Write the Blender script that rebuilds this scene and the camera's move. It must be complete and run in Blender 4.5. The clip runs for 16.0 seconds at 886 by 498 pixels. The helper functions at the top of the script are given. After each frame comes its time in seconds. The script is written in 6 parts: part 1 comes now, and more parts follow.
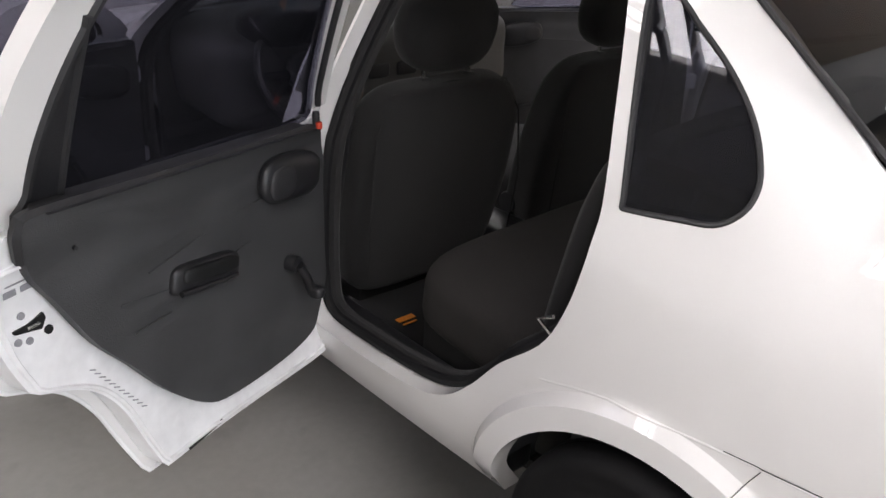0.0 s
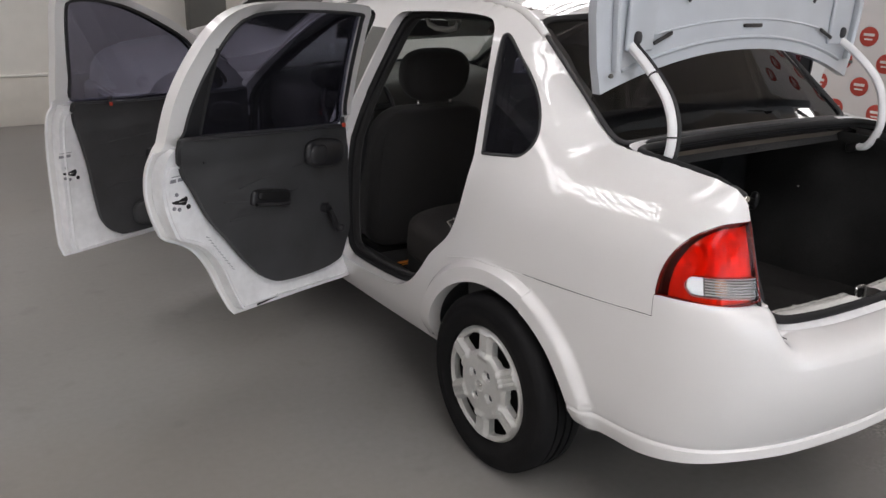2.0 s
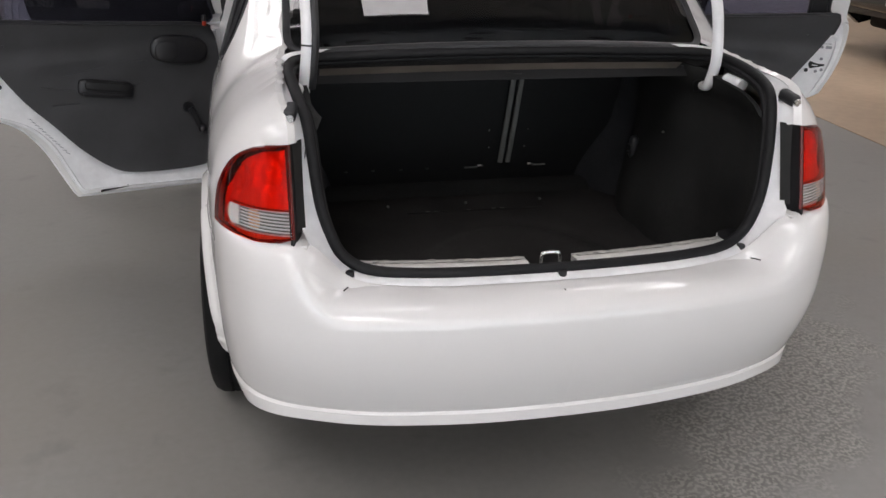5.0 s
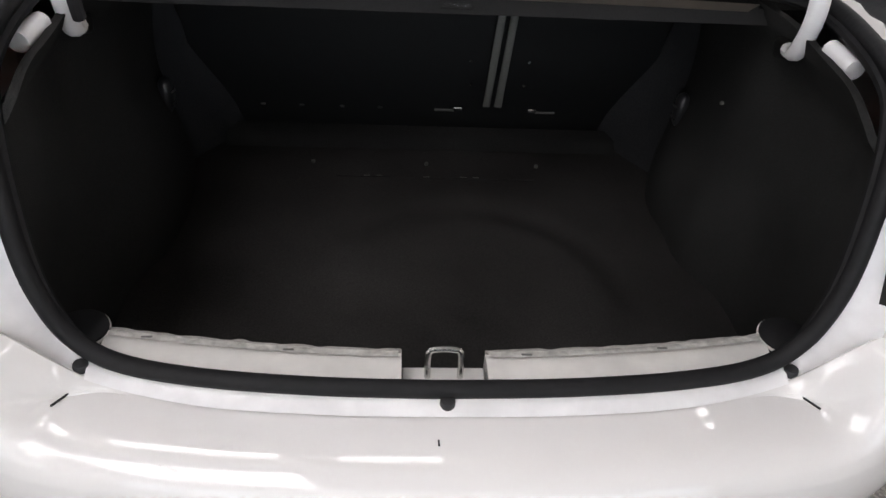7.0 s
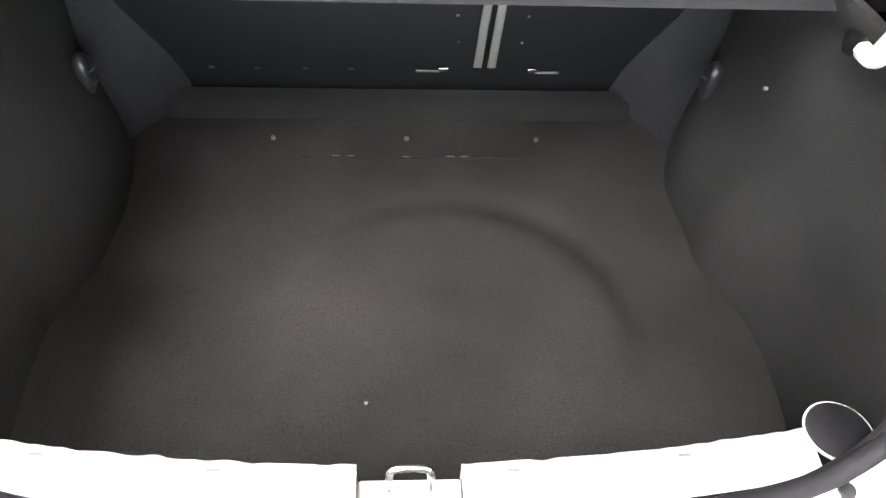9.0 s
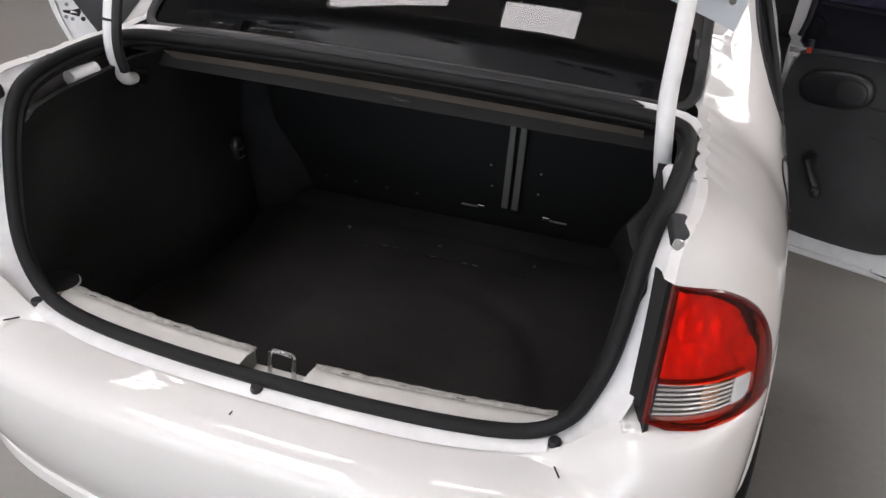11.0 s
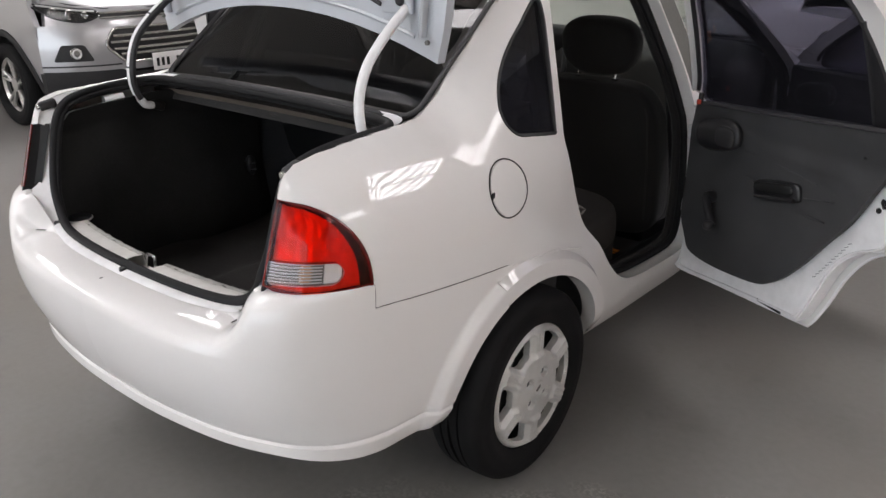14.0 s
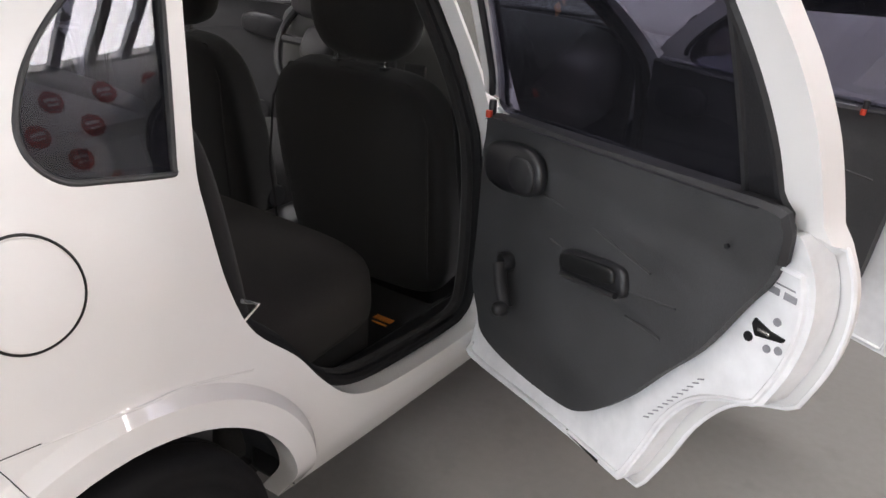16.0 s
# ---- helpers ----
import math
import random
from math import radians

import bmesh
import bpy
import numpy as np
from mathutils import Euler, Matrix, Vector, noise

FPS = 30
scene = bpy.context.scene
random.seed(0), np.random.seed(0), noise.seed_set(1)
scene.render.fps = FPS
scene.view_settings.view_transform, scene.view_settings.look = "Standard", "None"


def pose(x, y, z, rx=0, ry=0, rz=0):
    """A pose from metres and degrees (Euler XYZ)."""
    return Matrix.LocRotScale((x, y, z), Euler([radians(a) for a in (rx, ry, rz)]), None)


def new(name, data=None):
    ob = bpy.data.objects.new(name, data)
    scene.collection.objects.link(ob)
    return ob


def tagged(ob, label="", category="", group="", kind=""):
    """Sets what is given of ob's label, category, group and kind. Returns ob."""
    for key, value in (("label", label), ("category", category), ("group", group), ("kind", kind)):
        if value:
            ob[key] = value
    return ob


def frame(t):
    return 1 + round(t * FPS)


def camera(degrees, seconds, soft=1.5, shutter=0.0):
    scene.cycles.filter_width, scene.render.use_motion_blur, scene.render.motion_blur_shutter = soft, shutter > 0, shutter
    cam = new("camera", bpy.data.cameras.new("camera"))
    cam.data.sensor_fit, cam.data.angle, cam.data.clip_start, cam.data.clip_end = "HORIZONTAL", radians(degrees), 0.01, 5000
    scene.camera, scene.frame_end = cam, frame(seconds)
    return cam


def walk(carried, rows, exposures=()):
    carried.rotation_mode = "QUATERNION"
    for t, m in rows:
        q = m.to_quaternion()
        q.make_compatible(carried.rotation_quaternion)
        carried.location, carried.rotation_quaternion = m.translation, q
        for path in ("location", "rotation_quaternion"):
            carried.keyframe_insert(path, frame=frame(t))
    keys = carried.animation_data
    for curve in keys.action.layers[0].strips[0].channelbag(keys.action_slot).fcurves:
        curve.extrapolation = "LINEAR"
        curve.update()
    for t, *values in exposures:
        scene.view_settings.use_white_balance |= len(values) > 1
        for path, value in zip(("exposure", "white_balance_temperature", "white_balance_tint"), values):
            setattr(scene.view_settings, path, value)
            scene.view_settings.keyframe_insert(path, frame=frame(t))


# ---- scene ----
cam = camera(58.28, 16.0)
PATH = [
    (0.0, -1.6835, 0.4031, 1.3875, 64.951, -2.745, -41.367),
    (0.5, -1.8473, 0.0819, 1.4010, 68.438, -2.172, -39.698),
    (1.0, -1.9609, -0.2374, 1.4223, 70.216, -2.098, -37.510),
    (1.5, -2.0274, -0.5240, 1.4364, 70.691, -2.032, -34.965),
    (2.0, -2.0716, -0.7595, 1.4323, 70.739, -1.732, -33.624),
    (2.5, -1.9239, -0.9265, 1.4446, 70.755, -1.033, -31.536),
    (3.0, -1.6775, -1.1069, 1.4495, 69.394, -0.930, -29.255),
    (3.5, -1.4276, -1.1932, 1.4284, 68.701, -0.691, -26.204),
    (4.0, -1.1317, -1.2543, 1.4418, 67.606, -0.502, -21.777),
    (4.2, -1.0149, -1.2865, 1.4303, 67.346, -0.572, -19.624),
    (6.3, -0.1018, -0.7930, 1.3809, 56.984, -3.217, -3.441),
    (6.5, -0.0807, -0.6968, 1.3779, 55.648, -3.318, -2.837),
    (7.0, -0.0716, -0.4619, 1.3631, 53.328, -3.064, -2.454),
    (7.5, -0.0167, -0.2927, 1.3857, 50.683, -2.636, -1.540),
    (8.0, 0.0201, -0.1739, 1.3886, 47.990, -2.349, 0.167),
    (8.5, -0.0024, -0.1380, 1.3832, 45.444, -2.721, -0.844),
    (9.0, -0.0134, -0.1328, 1.3865, 44.401, -2.364, -2.333),
    (9.5, -0.0010, -0.1326, 1.3888, 45.198, -2.262, -2.407),
    (9.7, 0.0278, -0.1475, 1.3939, 47.211, -2.396, -0.483),
    (11.8, 0.9104, -0.9435, 1.4388, 65.547, -3.707, 28.481),
    (12.0, 1.0059, -0.9939, 1.4490, 65.619, -3.308, 30.477),
    (12.5, 1.2405, -1.1085, 1.4437, 67.170, -2.143, 33.556),
    (13.0, 1.4763, -1.0782, 1.4677, 67.866, -0.918, 35.502),
    (13.5, 1.7042, -0.9290, 1.4602, 68.123, 0.184, 37.677),
    (14.0, 1.7986, -0.6975, 1.4309, 68.202, 0.407, 39.977),
    (14.5, 1.8417, -0.4077, 1.4093, 68.367, -0.514, 41.216),
    (15.0, 1.8547, -0.0999, 1.3940, 68.689, -1.158, 43.734),
    (15.5, 1.7771, 0.1662, 1.3632, 67.285, -2.388, 42.022),
    (16.0, 1.5857, 0.3894, 1.3037, 66.425, -3.353, 34.160),
]
EXPOSURE = [(0.0, 0.08), (0.5, -0.44), (1.0, -0.52), (5.0, -0.58), (6.5, -0.6), (7.0, -0.45), (7.5, 0.45), (8.0, 2.3), (8.5, 2.4), (9.7, 2.3), (10.3, 0.75), (11.1, -0.3), (12.5, -0.3), (14.0, -0.33), (14.8, -0.28), (15.5, -0.02), (16.0, 0.43)]
walk(cam, [(t, pose(x, y, z, rx, ry, rz)) for t, x, y, z, rx, ry, rz in PATH], EXPOSURE)
from mathutils import bvhtree

# ---- world and light ----
world = bpy.data.worlds.new("world")
scene.world = world
world.use_nodes = True
wn = world.node_tree.nodes
sky = wn.new("ShaderNodeTexSky")
sky.sky_type, sky.sun_disc = "NISHITA", False
sky.sun_elevation, sky.sun_rotation = radians(48), radians(160)
world.node_tree.links.new(sky.outputs[0], wn["Background"].inputs[0])
wn["Background"].inputs[1].default_value = 0.08


CEILING = 4.6
# daylight roof strips placed from reflections; far-left, far-right and south ones added as fill
STRIPS = [(-9.6, -7.9, -5.0, 0.8), (-5.9, -3.2, 2.6, 5.6), (-2.1, -0.9, 1.05, 1.6), (-0.4, 0.25, 0.95, 1.6), (2.3, 6.0, 2.9, 5.2), (7.2, 8.5, -4.2, 2.4), (-3.0, -0.8, -4.2, -0.9), (-6.5, 2.0, -7.5, -5.5)]


# ---- materials ----
def material(name, colour, rough=0.5, metal=0.0, coat=0.0, noise_scale=0.0, noise_amount=0.0, bump=0.0, bump_scale=200.0,
             sheen=0.0, spec=0.5, rough_var=0.0, big=0.0, big_scale=2.0):
    m = bpy.data.materials.new(name)
    m.use_nodes = True
    nt = m.node_tree
    b = nt.nodes["Principled BSDF"]
    b.inputs["Base Color"].default_value = (*colour, 1)
    b.inputs["Roughness"].default_value = rough
    b.inputs["Metallic"].default_value = metal
    b.inputs["Coat Weight"].default_value = coat
    b.inputs["Coat Roughness"].default_value = 0.03
    b.inputs["Sheen Weight"].default_value = sheen
    b.inputs["Specular IOR Level"].default_value = spec
    tc = nt.nodes.new("ShaderNodeTexCoord")
    source = None
    for scale, amount in ((noise_scale, noise_amount), (big_scale, big)):
        if amount <= 0:
            continue
        n = nt.nodes.new("ShaderNodeTexNoise")
        n.inputs["Scale"].default_value = scale
        n.inputs["Detail"].default_value = 6
        nt.links.new(tc.outputs["Object"], n.inputs["Vector"])
        r = nt.nodes.new("ShaderNodeMapRange")
        r.inputs["From Min"].default_value, r.inputs["From Max"].default_value = 0.3, 0.7
        r.inputs["To Min"].default_value, r.inputs["To Max"].default_value = 1 - amount, 1 + amount
        nt.links.new(n.outputs["Fac"], r.inputs["Value"])
        if source is None:
            source = r.outputs[0]
        else:
            mul = nt.nodes.new("ShaderNodeMath")
            mul.operation = "MULTIPLY"
            nt.links.new(source, mul.inputs[0])
            nt.links.new(r.outputs[0], mul.inputs[1])
            source = mul.outputs[0]
    if source is not None:
        mix = nt.nodes.new("ShaderNodeVectorMath")
        mix.operation = "SCALE"
        mix.inputs[0].default_value = colour
        nt.links.new(source, mix.inputs["Scale"])
        nt.links.new(mix.outputs[0], b.inputs["Base Color"])
        if rough_var:
            rr = nt.nodes.new("ShaderNodeMath")
            rr.operation = "MULTIPLY_ADD"
            rr.inputs[1].default_value, rr.inputs[2].default_value = rough_var, rough - rough_var
            nt.links.new(source, rr.inputs[0])
            nt.links.new(rr.outputs[0], b.inputs["Roughness"])
    if bump:
        n = nt.nodes.new("ShaderNodeTexNoise")
        n.inputs["Scale"].default_value = bump_scale
        n.inputs["Detail"].default_value = 3
        nt.links.new(tc.outputs["Object"], n.inputs["Vector"])
        bp = nt.nodes.new("ShaderNodeBump")
        bp.inputs["Strength"].default_value = bump
        bp.inputs["Distance"].default_value = 0.002
        nt.links.new(n.outputs["Fac"], bp.inputs["Height"])
        nt.links.new(bp.outputs[0], b.inputs["Normal"])
    return m


def glass(name, tint, base=0.05, haze=0.0):
    """Thin tinted glass: tinted see-through with a mirror gloss that grows towards grazing, and a little diffuse haze
    put in to brighten dark panes.
    """
    m = bpy.data.materials.new(name)
    m.use_nodes = True
    nt = m.node_tree
    nt.nodes.clear()
    out = nt.nodes.new("ShaderNodeOutputMaterial")
    tr = nt.nodes.new("ShaderNodeBsdfTransparent")
    tr.inputs[0].default_value = (*tint, 1)
    gl = nt.nodes.new("ShaderNodeBsdfGlossy")
    gl.inputs["Roughness"].default_value = 0.0
    lw = nt.nodes.new("ShaderNodeLayerWeight")
    lw.inputs[0].default_value = 0.5
    pw = nt.nodes.new("ShaderNodeMath")
    pw.operation = "POWER"
    pw.inputs[1].default_value = 5.0
    ma = nt.nodes.new("ShaderNodeMath")
    ma.operation = "MULTIPLY_ADD"
    ma.inputs[1].default_value, ma.inputs[2].default_value = 1 - base, base
    nt.links.new(lw.outputs["Facing"], pw.inputs[0])
    nt.links.new(pw.outputs[0], ma.inputs[0])
    mix = nt.nodes.new("ShaderNodeMixShader")
    nt.links.new(ma.outputs[0], mix.inputs[0])
    nt.links.new(tr.outputs[0], mix.inputs[1])
    nt.links.new(gl.outputs[0], mix.inputs[2])
    last = mix
    if haze:
        df = nt.nodes.new("ShaderNodeBsdfDiffuse")
        df.inputs[0].default_value = (0.5, 0.5, 0.56, 1)
        last = nt.nodes.new("ShaderNodeMixShader")
        last.inputs[0].default_value = haze
        nt.links.new(mix.outputs[0], last.inputs[1])
        nt.links.new(df.outputs[0], last.inputs[2])
    nt.links.new(last.outputs[0], out.inputs[0])
    return m


def glow(name, colour, strength):
    m = bpy.data.materials.new(name)
    m.use_nodes = True
    nt = m.node_tree
    nt.nodes.clear()
    out = nt.nodes.new("ShaderNodeOutputMaterial")
    em = nt.nodes.new("ShaderNodeEmission")
    em.inputs[0].default_value = (*colour, 1)
    em.inputs[1].default_value = strength
    nt.links.new(em.outputs[0], out.inputs[0])
    return m


PAINT = material("white_paint", (0.78, 0.77, 0.76), 0.4, spec=0.15, coat=1.0, noise_scale=3, noise_amount=0.012)
PAINT.node_tree.nodes["Principled BSDF"].inputs["Coat IOR"].default_value = 1.62
PAINT.node_tree.nodes["Principled BSDF"].inputs["Coat Roughness"].default_value = 0.015
JAMB = material("white_jamb_paint", (0.84, 0.84, 0.85), 0.35, coat=0.3, noise_scale=40, noise_amount=0.04, big=0.07, big_scale=11, bump=0.05, bump_scale=60)
SEALANT = material("cream_sealant", (0.32, 0.31, 0.29), 0.6, noise_scale=120, noise_amount=0.2, bump=0.4, bump_scale=300)
# lid's inner side, greyer and bluer than the white body paint
LID_INNER = material("blue_grey_lid_paint", (0.50, 0.53, 0.57), 0.38, coat=0.4, noise_scale=9, noise_amount=0.04)
BAR = material("bare_brown_metal", (0.15, 0.125, 0.105), 0.5, noise_scale=14, noise_amount=0.2, bump=0.1, big=0.2, big_scale=4)
LAMP_BACK = material("dark_lamp_housing", (0.018, 0.018, 0.018), 0.5, spec=0.25, noise_scale=40, noise_amount=0.1)
AMBER = material("amber_bulb_plastic", (0.55, 0.30, 0.16), 0.35, noise_scale=60, noise_amount=0.08)
SLOT_GREY = material("grey_slot_shadow", (0.30, 0.30, 0.32), 0.6, noise_scale=60, noise_amount=0.1)
DARK_RED = material("dark_red_lamp_rim", (0.10, 0.006, 0.005), 0.2, coat=0.5, noise_scale=40, noise_amount=0.1)
# seat fabric lightened and warmed for the light falling on the bench cushion
CUSHION = material("lit_brown_grey_seat_cloth", (0.025, 0.0225, 0.021), 0.95, noise_scale=500, noise_amount=0.35, bump=0.6, bump_scale=700, big=0.15, big_scale=6)
BARE_EDGE = material("bare_grey_sill_edge", (0.46, 0.455, 0.43), 0.6, noise_scale=90, noise_amount=0.3, bump=0.3, bump_scale=200)
SCUFFED = material("scuffed_white_paint", (0.72, 0.71, 0.68), 0.42, noise_scale=26, noise_amount=0.07, bump=0.15, bump_scale=90)
RUBBER = material("black_rubber", (0.02, 0.02, 0.022), 0.55, noise_scale=40, noise_amount=0.2)
SEAL = material("black_door_seal", (0.010, 0.010, 0.011), 0.62, spec=0.25, noise_scale=60, noise_amount=0.2, bump=0.2, bump_scale=150)
TYRE = material("tyre_rubber", (0.0065, 0.0065, 0.007), 0.72, spec=0.2, noise_scale=18, noise_amount=0.25, bump=0.25, bump_scale=120)
TRIM = material("charcoal_door_plastic", (0.045, 0.0455, 0.048), 0.6, noise_scale=300, noise_amount=0.12, bump=0.5, bump_scale=420, big=0.20, big_scale=7, rough_var=0.12)
PLASTIC = material("black_plastic", (0.016, 0.016, 0.018), 0.35, noise_scale=200, noise_amount=0.12, bump=0.2, bump_scale=350)
FABRIC = material("charcoal_seat_fabric", (0.014, 0.0136, 0.014), 0.95, noise_scale=500, noise_amount=0.35, bump=0.6, bump_scale=700, sheen=0.1, big=0.12, big_scale=5)
FELT = material("grey_boot_felt", (0.032, 0.033, 0.036), 0.97, noise_scale=350, noise_amount=0.3, bump=0.8, bump_scale=500, spec=0.2, big=0.3, big_scale=5)
# dust blotches over a base lightened for the light reaching the boot floor
BOOT_FLOOR = material("dusty_lit_boot_carpet", (0.031, 0.0295, 0.0288), 0.97, noise_scale=350, noise_amount=0.3, bump=0.8, bump_scale=500, spec=0.2, big=0.5, big_scale=2.6)
CARPET = material("dark_trunk_carpet", (0.0205, 0.0208, 0.0205), 0.97, noise_scale=350, noise_amount=0.3, bump=0.8, bump_scale=500, spec=0.2, big=0.35, big_scale=3.6)
MAT_CARPET = material("black_floor_carpet", (0.02, 0.02, 0.02), 0.95, noise_scale=300, noise_amount=0.3, bump=0.6, bump_scale=400)
BOARD_BLACK = material("black_hardboard", (0.005, 0.0055, 0.006), 0.5, noise_scale=60, noise_amount=0.2, bump=0.1, bump_scale=90)
UNDER = material("underbody_black", (0.012, 0.012, 0.012), 0.8, noise_scale=15, noise_amount=0.3)
LINER = material("grey_arch_liner", (0.05, 0.055, 0.062), 0.75, noise_scale=25, noise_amount=0.25, bump=0.4, bump_scale=60)
CAP = material("silver_hubcap", (0.56, 0.56, 0.54), 0.34, metal=0.25, noise_scale=45, noise_amount=0.05, rough_var=0.1)
STEEL = material("bright_steel", (0.6, 0.6, 0.58), 0.25, metal=1.0, noise_scale=80, noise_amount=0.1)
DARK_STEEL = material("dark_steel", (0.02, 0.02, 0.02), 0.5, metal=0.6, noise_scale=60, noise_amount=0.2)
RED_SOLID = material("red_plastic", (0.55, 0.05, 0.02), 0.4, noise_scale=60, noise_amount=0.05)
ORANGE = material("orange_print", (0.75, 0.25, 0.03), 0.7, noise_scale=200, noise_amount=0.15)
SILVER_REFLECTOR = material("lamp_reflector", (0.85, 0.85, 0.85), 0.22, metal=0.35, noise_scale=50, noise_amount=0.05)
DASH = material("grey_dashboard_plastic", (0.055, 0.055, 0.053), 0.6, noise_scale=300, noise_amount=0.1, bump=0.3, bump_scale=300)
GREY_TRIM = material("grey_pillar_plastic", (0.13, 0.13, 0.12), 0.65, noise_scale=200, noise_amount=0.08, bump=0.2)
HEADLINER = material("beige_headliner", (0.45, 0.43, 0.38), 0.9, noise_scale=150, noise_amount=0.06, bump=0.3)
PRINT = material("grey_print", (0.25, 0.25, 0.27), 0.6, noise_scale=100, noise_amount=0.1)
BLUE_CLIP = material("blue_clip", (0.1, 0.35, 0.7), 0.4, noise_scale=60, noise_amount=0.05)
TINT = glass("tinted_glass", (0.44, 0.44, 0.51), 0.045, 0.012)
TINT_REAR = glass("dark_rear_glass", (0.29, 0.283, 0.28), 0.05, 0.003)
CLEAR = glass("clear_glass", (0.90, 0.94, 0.92))
RED_LENS = glass("red_lens", (0.955, 0.27, 0.15), 0.02)
CLEAR_LENS = glass("clear_lens", (0.92, 0.92, 0.92), 0.02)

def floor_paint():
    """Grey floor paint with soft stains, scuffs and a worn patch that bares the concrete."""
    m = material("grey_painted_floor", (0.215, 0.208, 0.198), 0.36, noise_scale=38, noise_amount=0.04, bump=0.06, bump_scale=60, rough_var=0.12, big=0.08, big_scale=0.9, spec=0.45)
    nt = m.node_tree
    b = nt.nodes["Principled BSDF"]
    base = b.inputs["Base Color"].links[0].from_socket
    tc = nt.nodes["Texture Coordinate"]

    def noise_node(scale, detail=6.0, lo=0.4, hi=0.6):
        n = nt.nodes.new("ShaderNodeTexNoise")
        n.inputs["Scale"].default_value, n.inputs["Detail"].default_value = scale, detail
        nt.links.new(tc.outputs["Object"], n.inputs["Vector"])
        r = nt.nodes.new("ShaderNodeMapRange")
        r.inputs["From Min"].default_value, r.inputs["From Max"].default_value = lo, hi
        nt.links.new(n.outputs["Fac"], r.inputs["Value"])
        return r.outputs[0]

    def blend(fac, a, colour, amount=1.0):
        x = nt.nodes.new("ShaderNodeMix")
        x.data_type = "RGBA"
        k = nt.nodes.new("ShaderNodeMath")
        k.operation = "MULTIPLY"
        k.inputs[1].default_value = amount
        nt.links.new(fac, k.inputs[0])
        nt.links.new(k.outputs[0], x.inputs["Factor"])
        nt.links.new(a, x.inputs["A"])
        if isinstance(colour, tuple):
            x.inputs["B"].default_value = (*colour, 1)
        else:
            nt.links.new(colour, x.inputs["B"])
        return x.outputs["Result"]

    def maths(op, a, c):
        k = nt.nodes.new("ShaderNodeMath")
        k.operation = op
        for s, v in zip(k.inputs, (a, c)):
            if isinstance(v, float):
                s.default_value = v
            else:
                nt.links.new(v, s)
        return k.outputs[0]
    # brownish old stains and dark scuffs
    col = blend(noise_node(0.55, 5, 0.50, 0.72), base, (0.225, 0.198, 0.165), 0.55)
    col = blend(noise_node(7.0, 8, 0.60, 0.75), col, (0.15, 0.145, 0.14), 0.45)
    # worn patch
    d = nt.nodes.new("ShaderNodeMapping")
    d.vector_type = "TEXTURE"
    d.inputs["Location"].default_value = (0.84, 0.50, 0.0)
    d.inputs["Rotation"].default_value = (0.0, 0.0, radians(42))
    d.inputs["Scale"].default_value = (0.66, 0.24, 1.0)
    nt.links.new(tc.outputs["Object"], d.inputs["Vector"])
    ln = nt.nodes.new("ShaderNodeVectorMath")
    ln.operation = "LENGTH"
    nt.links.new(d.outputs[0], ln.inputs[0])
    r = maths("ADD", ln.outputs["Value"], maths("MULTIPLY", maths("SUBTRACT", noise_node(5.0, 8, 0.2, 0.8), 0.5), 1.1))
    mask = nt.nodes.new("ShaderNodeMapRange")
    mask.inputs["From Min"].default_value, mask.inputs["From Max"].default_value = 1.15, 0.75
    nt.links.new(r, mask.inputs["Value"])
    worn = maths("MULTIPLY", mask.outputs[0], noise_node(85.0, 4, 0.46, 0.58))
    col = blend(maths("MULTIPLY", mask.outputs[0], noise_node(24.0, 6, 0.42, 0.6)), col, (0.12, 0.116, 0.108), 0.5)
    col = blend(worn, col, (0.42, 0.40, 0.365), 0.6)
    nt.links.new(col, b.inputs["Base Color"])
    rough = maths("ADD", b.inputs["Roughness"].links[0].from_socket, maths("MULTIPLY", mask.outputs[0], 0.25))
    nt.links.new(rough, b.inputs["Roughness"])
    return m


FLOOR = floor_paint()
TAN_FLOOR = material("tan_floor_tile", (0.36, 0.27, 0.19), 0.42, noise_scale=14, noise_amount=0.08, bump=0.08, bump_scale=60, rough_var=0.1, big=0.1, big_scale=1.4)
WALL = material("white_wall_paint", (0.74, 0.72, 0.67), 0.8, noise_scale=6, noise_amount=0.03, bump=0.1, bump_scale=80)
WALL_BASE = material("wall_base_paint", (0.66, 0.63, 0.57), 0.75, noise_scale=8, noise_amount=0.05, bump=0.15, bump_scale=60)
CEIL = material("ceiling_sheet", (0.55, 0.54, 0.52), 0.8, noise_scale=4, noise_amount=0.04)
ROOF_STRIP = glow("translucent_roof_sheet", (1.0, 0.95, 0.965), 13.5)
# glow behind the unseen south opening, added to brighten rear-facing surfaces
SOUTH_FILL = glow("south_fill_glow", (0.86, 0.92, 1.0), 4.4)
BEAM = material("steel_beam", (0.30, 0.31, 0.32), 0.6, noise_scale=10, noise_amount=0.08)
BANNER = material("white_banner_vinyl", (0.72, 0.71, 0.71), 0.55, noise_scale=5, noise_amount=0.02)
LOGO_RED = material("red_print", (0.42, 0.05, 0.035), 0.55, noise_scale=60, noise_amount=0.06)
WHITE_PRINT = material("white_print", (0.72, 0.70, 0.69), 0.55, noise_scale=60, noise_amount=0.03)
SUV_PAINT = material("silver_car_paint", (0.44, 0.44, 0.45), 0.28, metal=0.6, coat=1.0, noise_scale=250, noise_amount=0.05)
SUV_GREY = material("dark_grey_bumper_plastic", (0.016, 0.016, 0.017), 0.65, noise_scale=200, noise_amount=0.12, bump=0.3)
BLACK_PAINT = material("black_car_paint", (0.012, 0.012, 0.013), 0.25, coat=1.0, noise_scale=3, noise_amount=0.1)
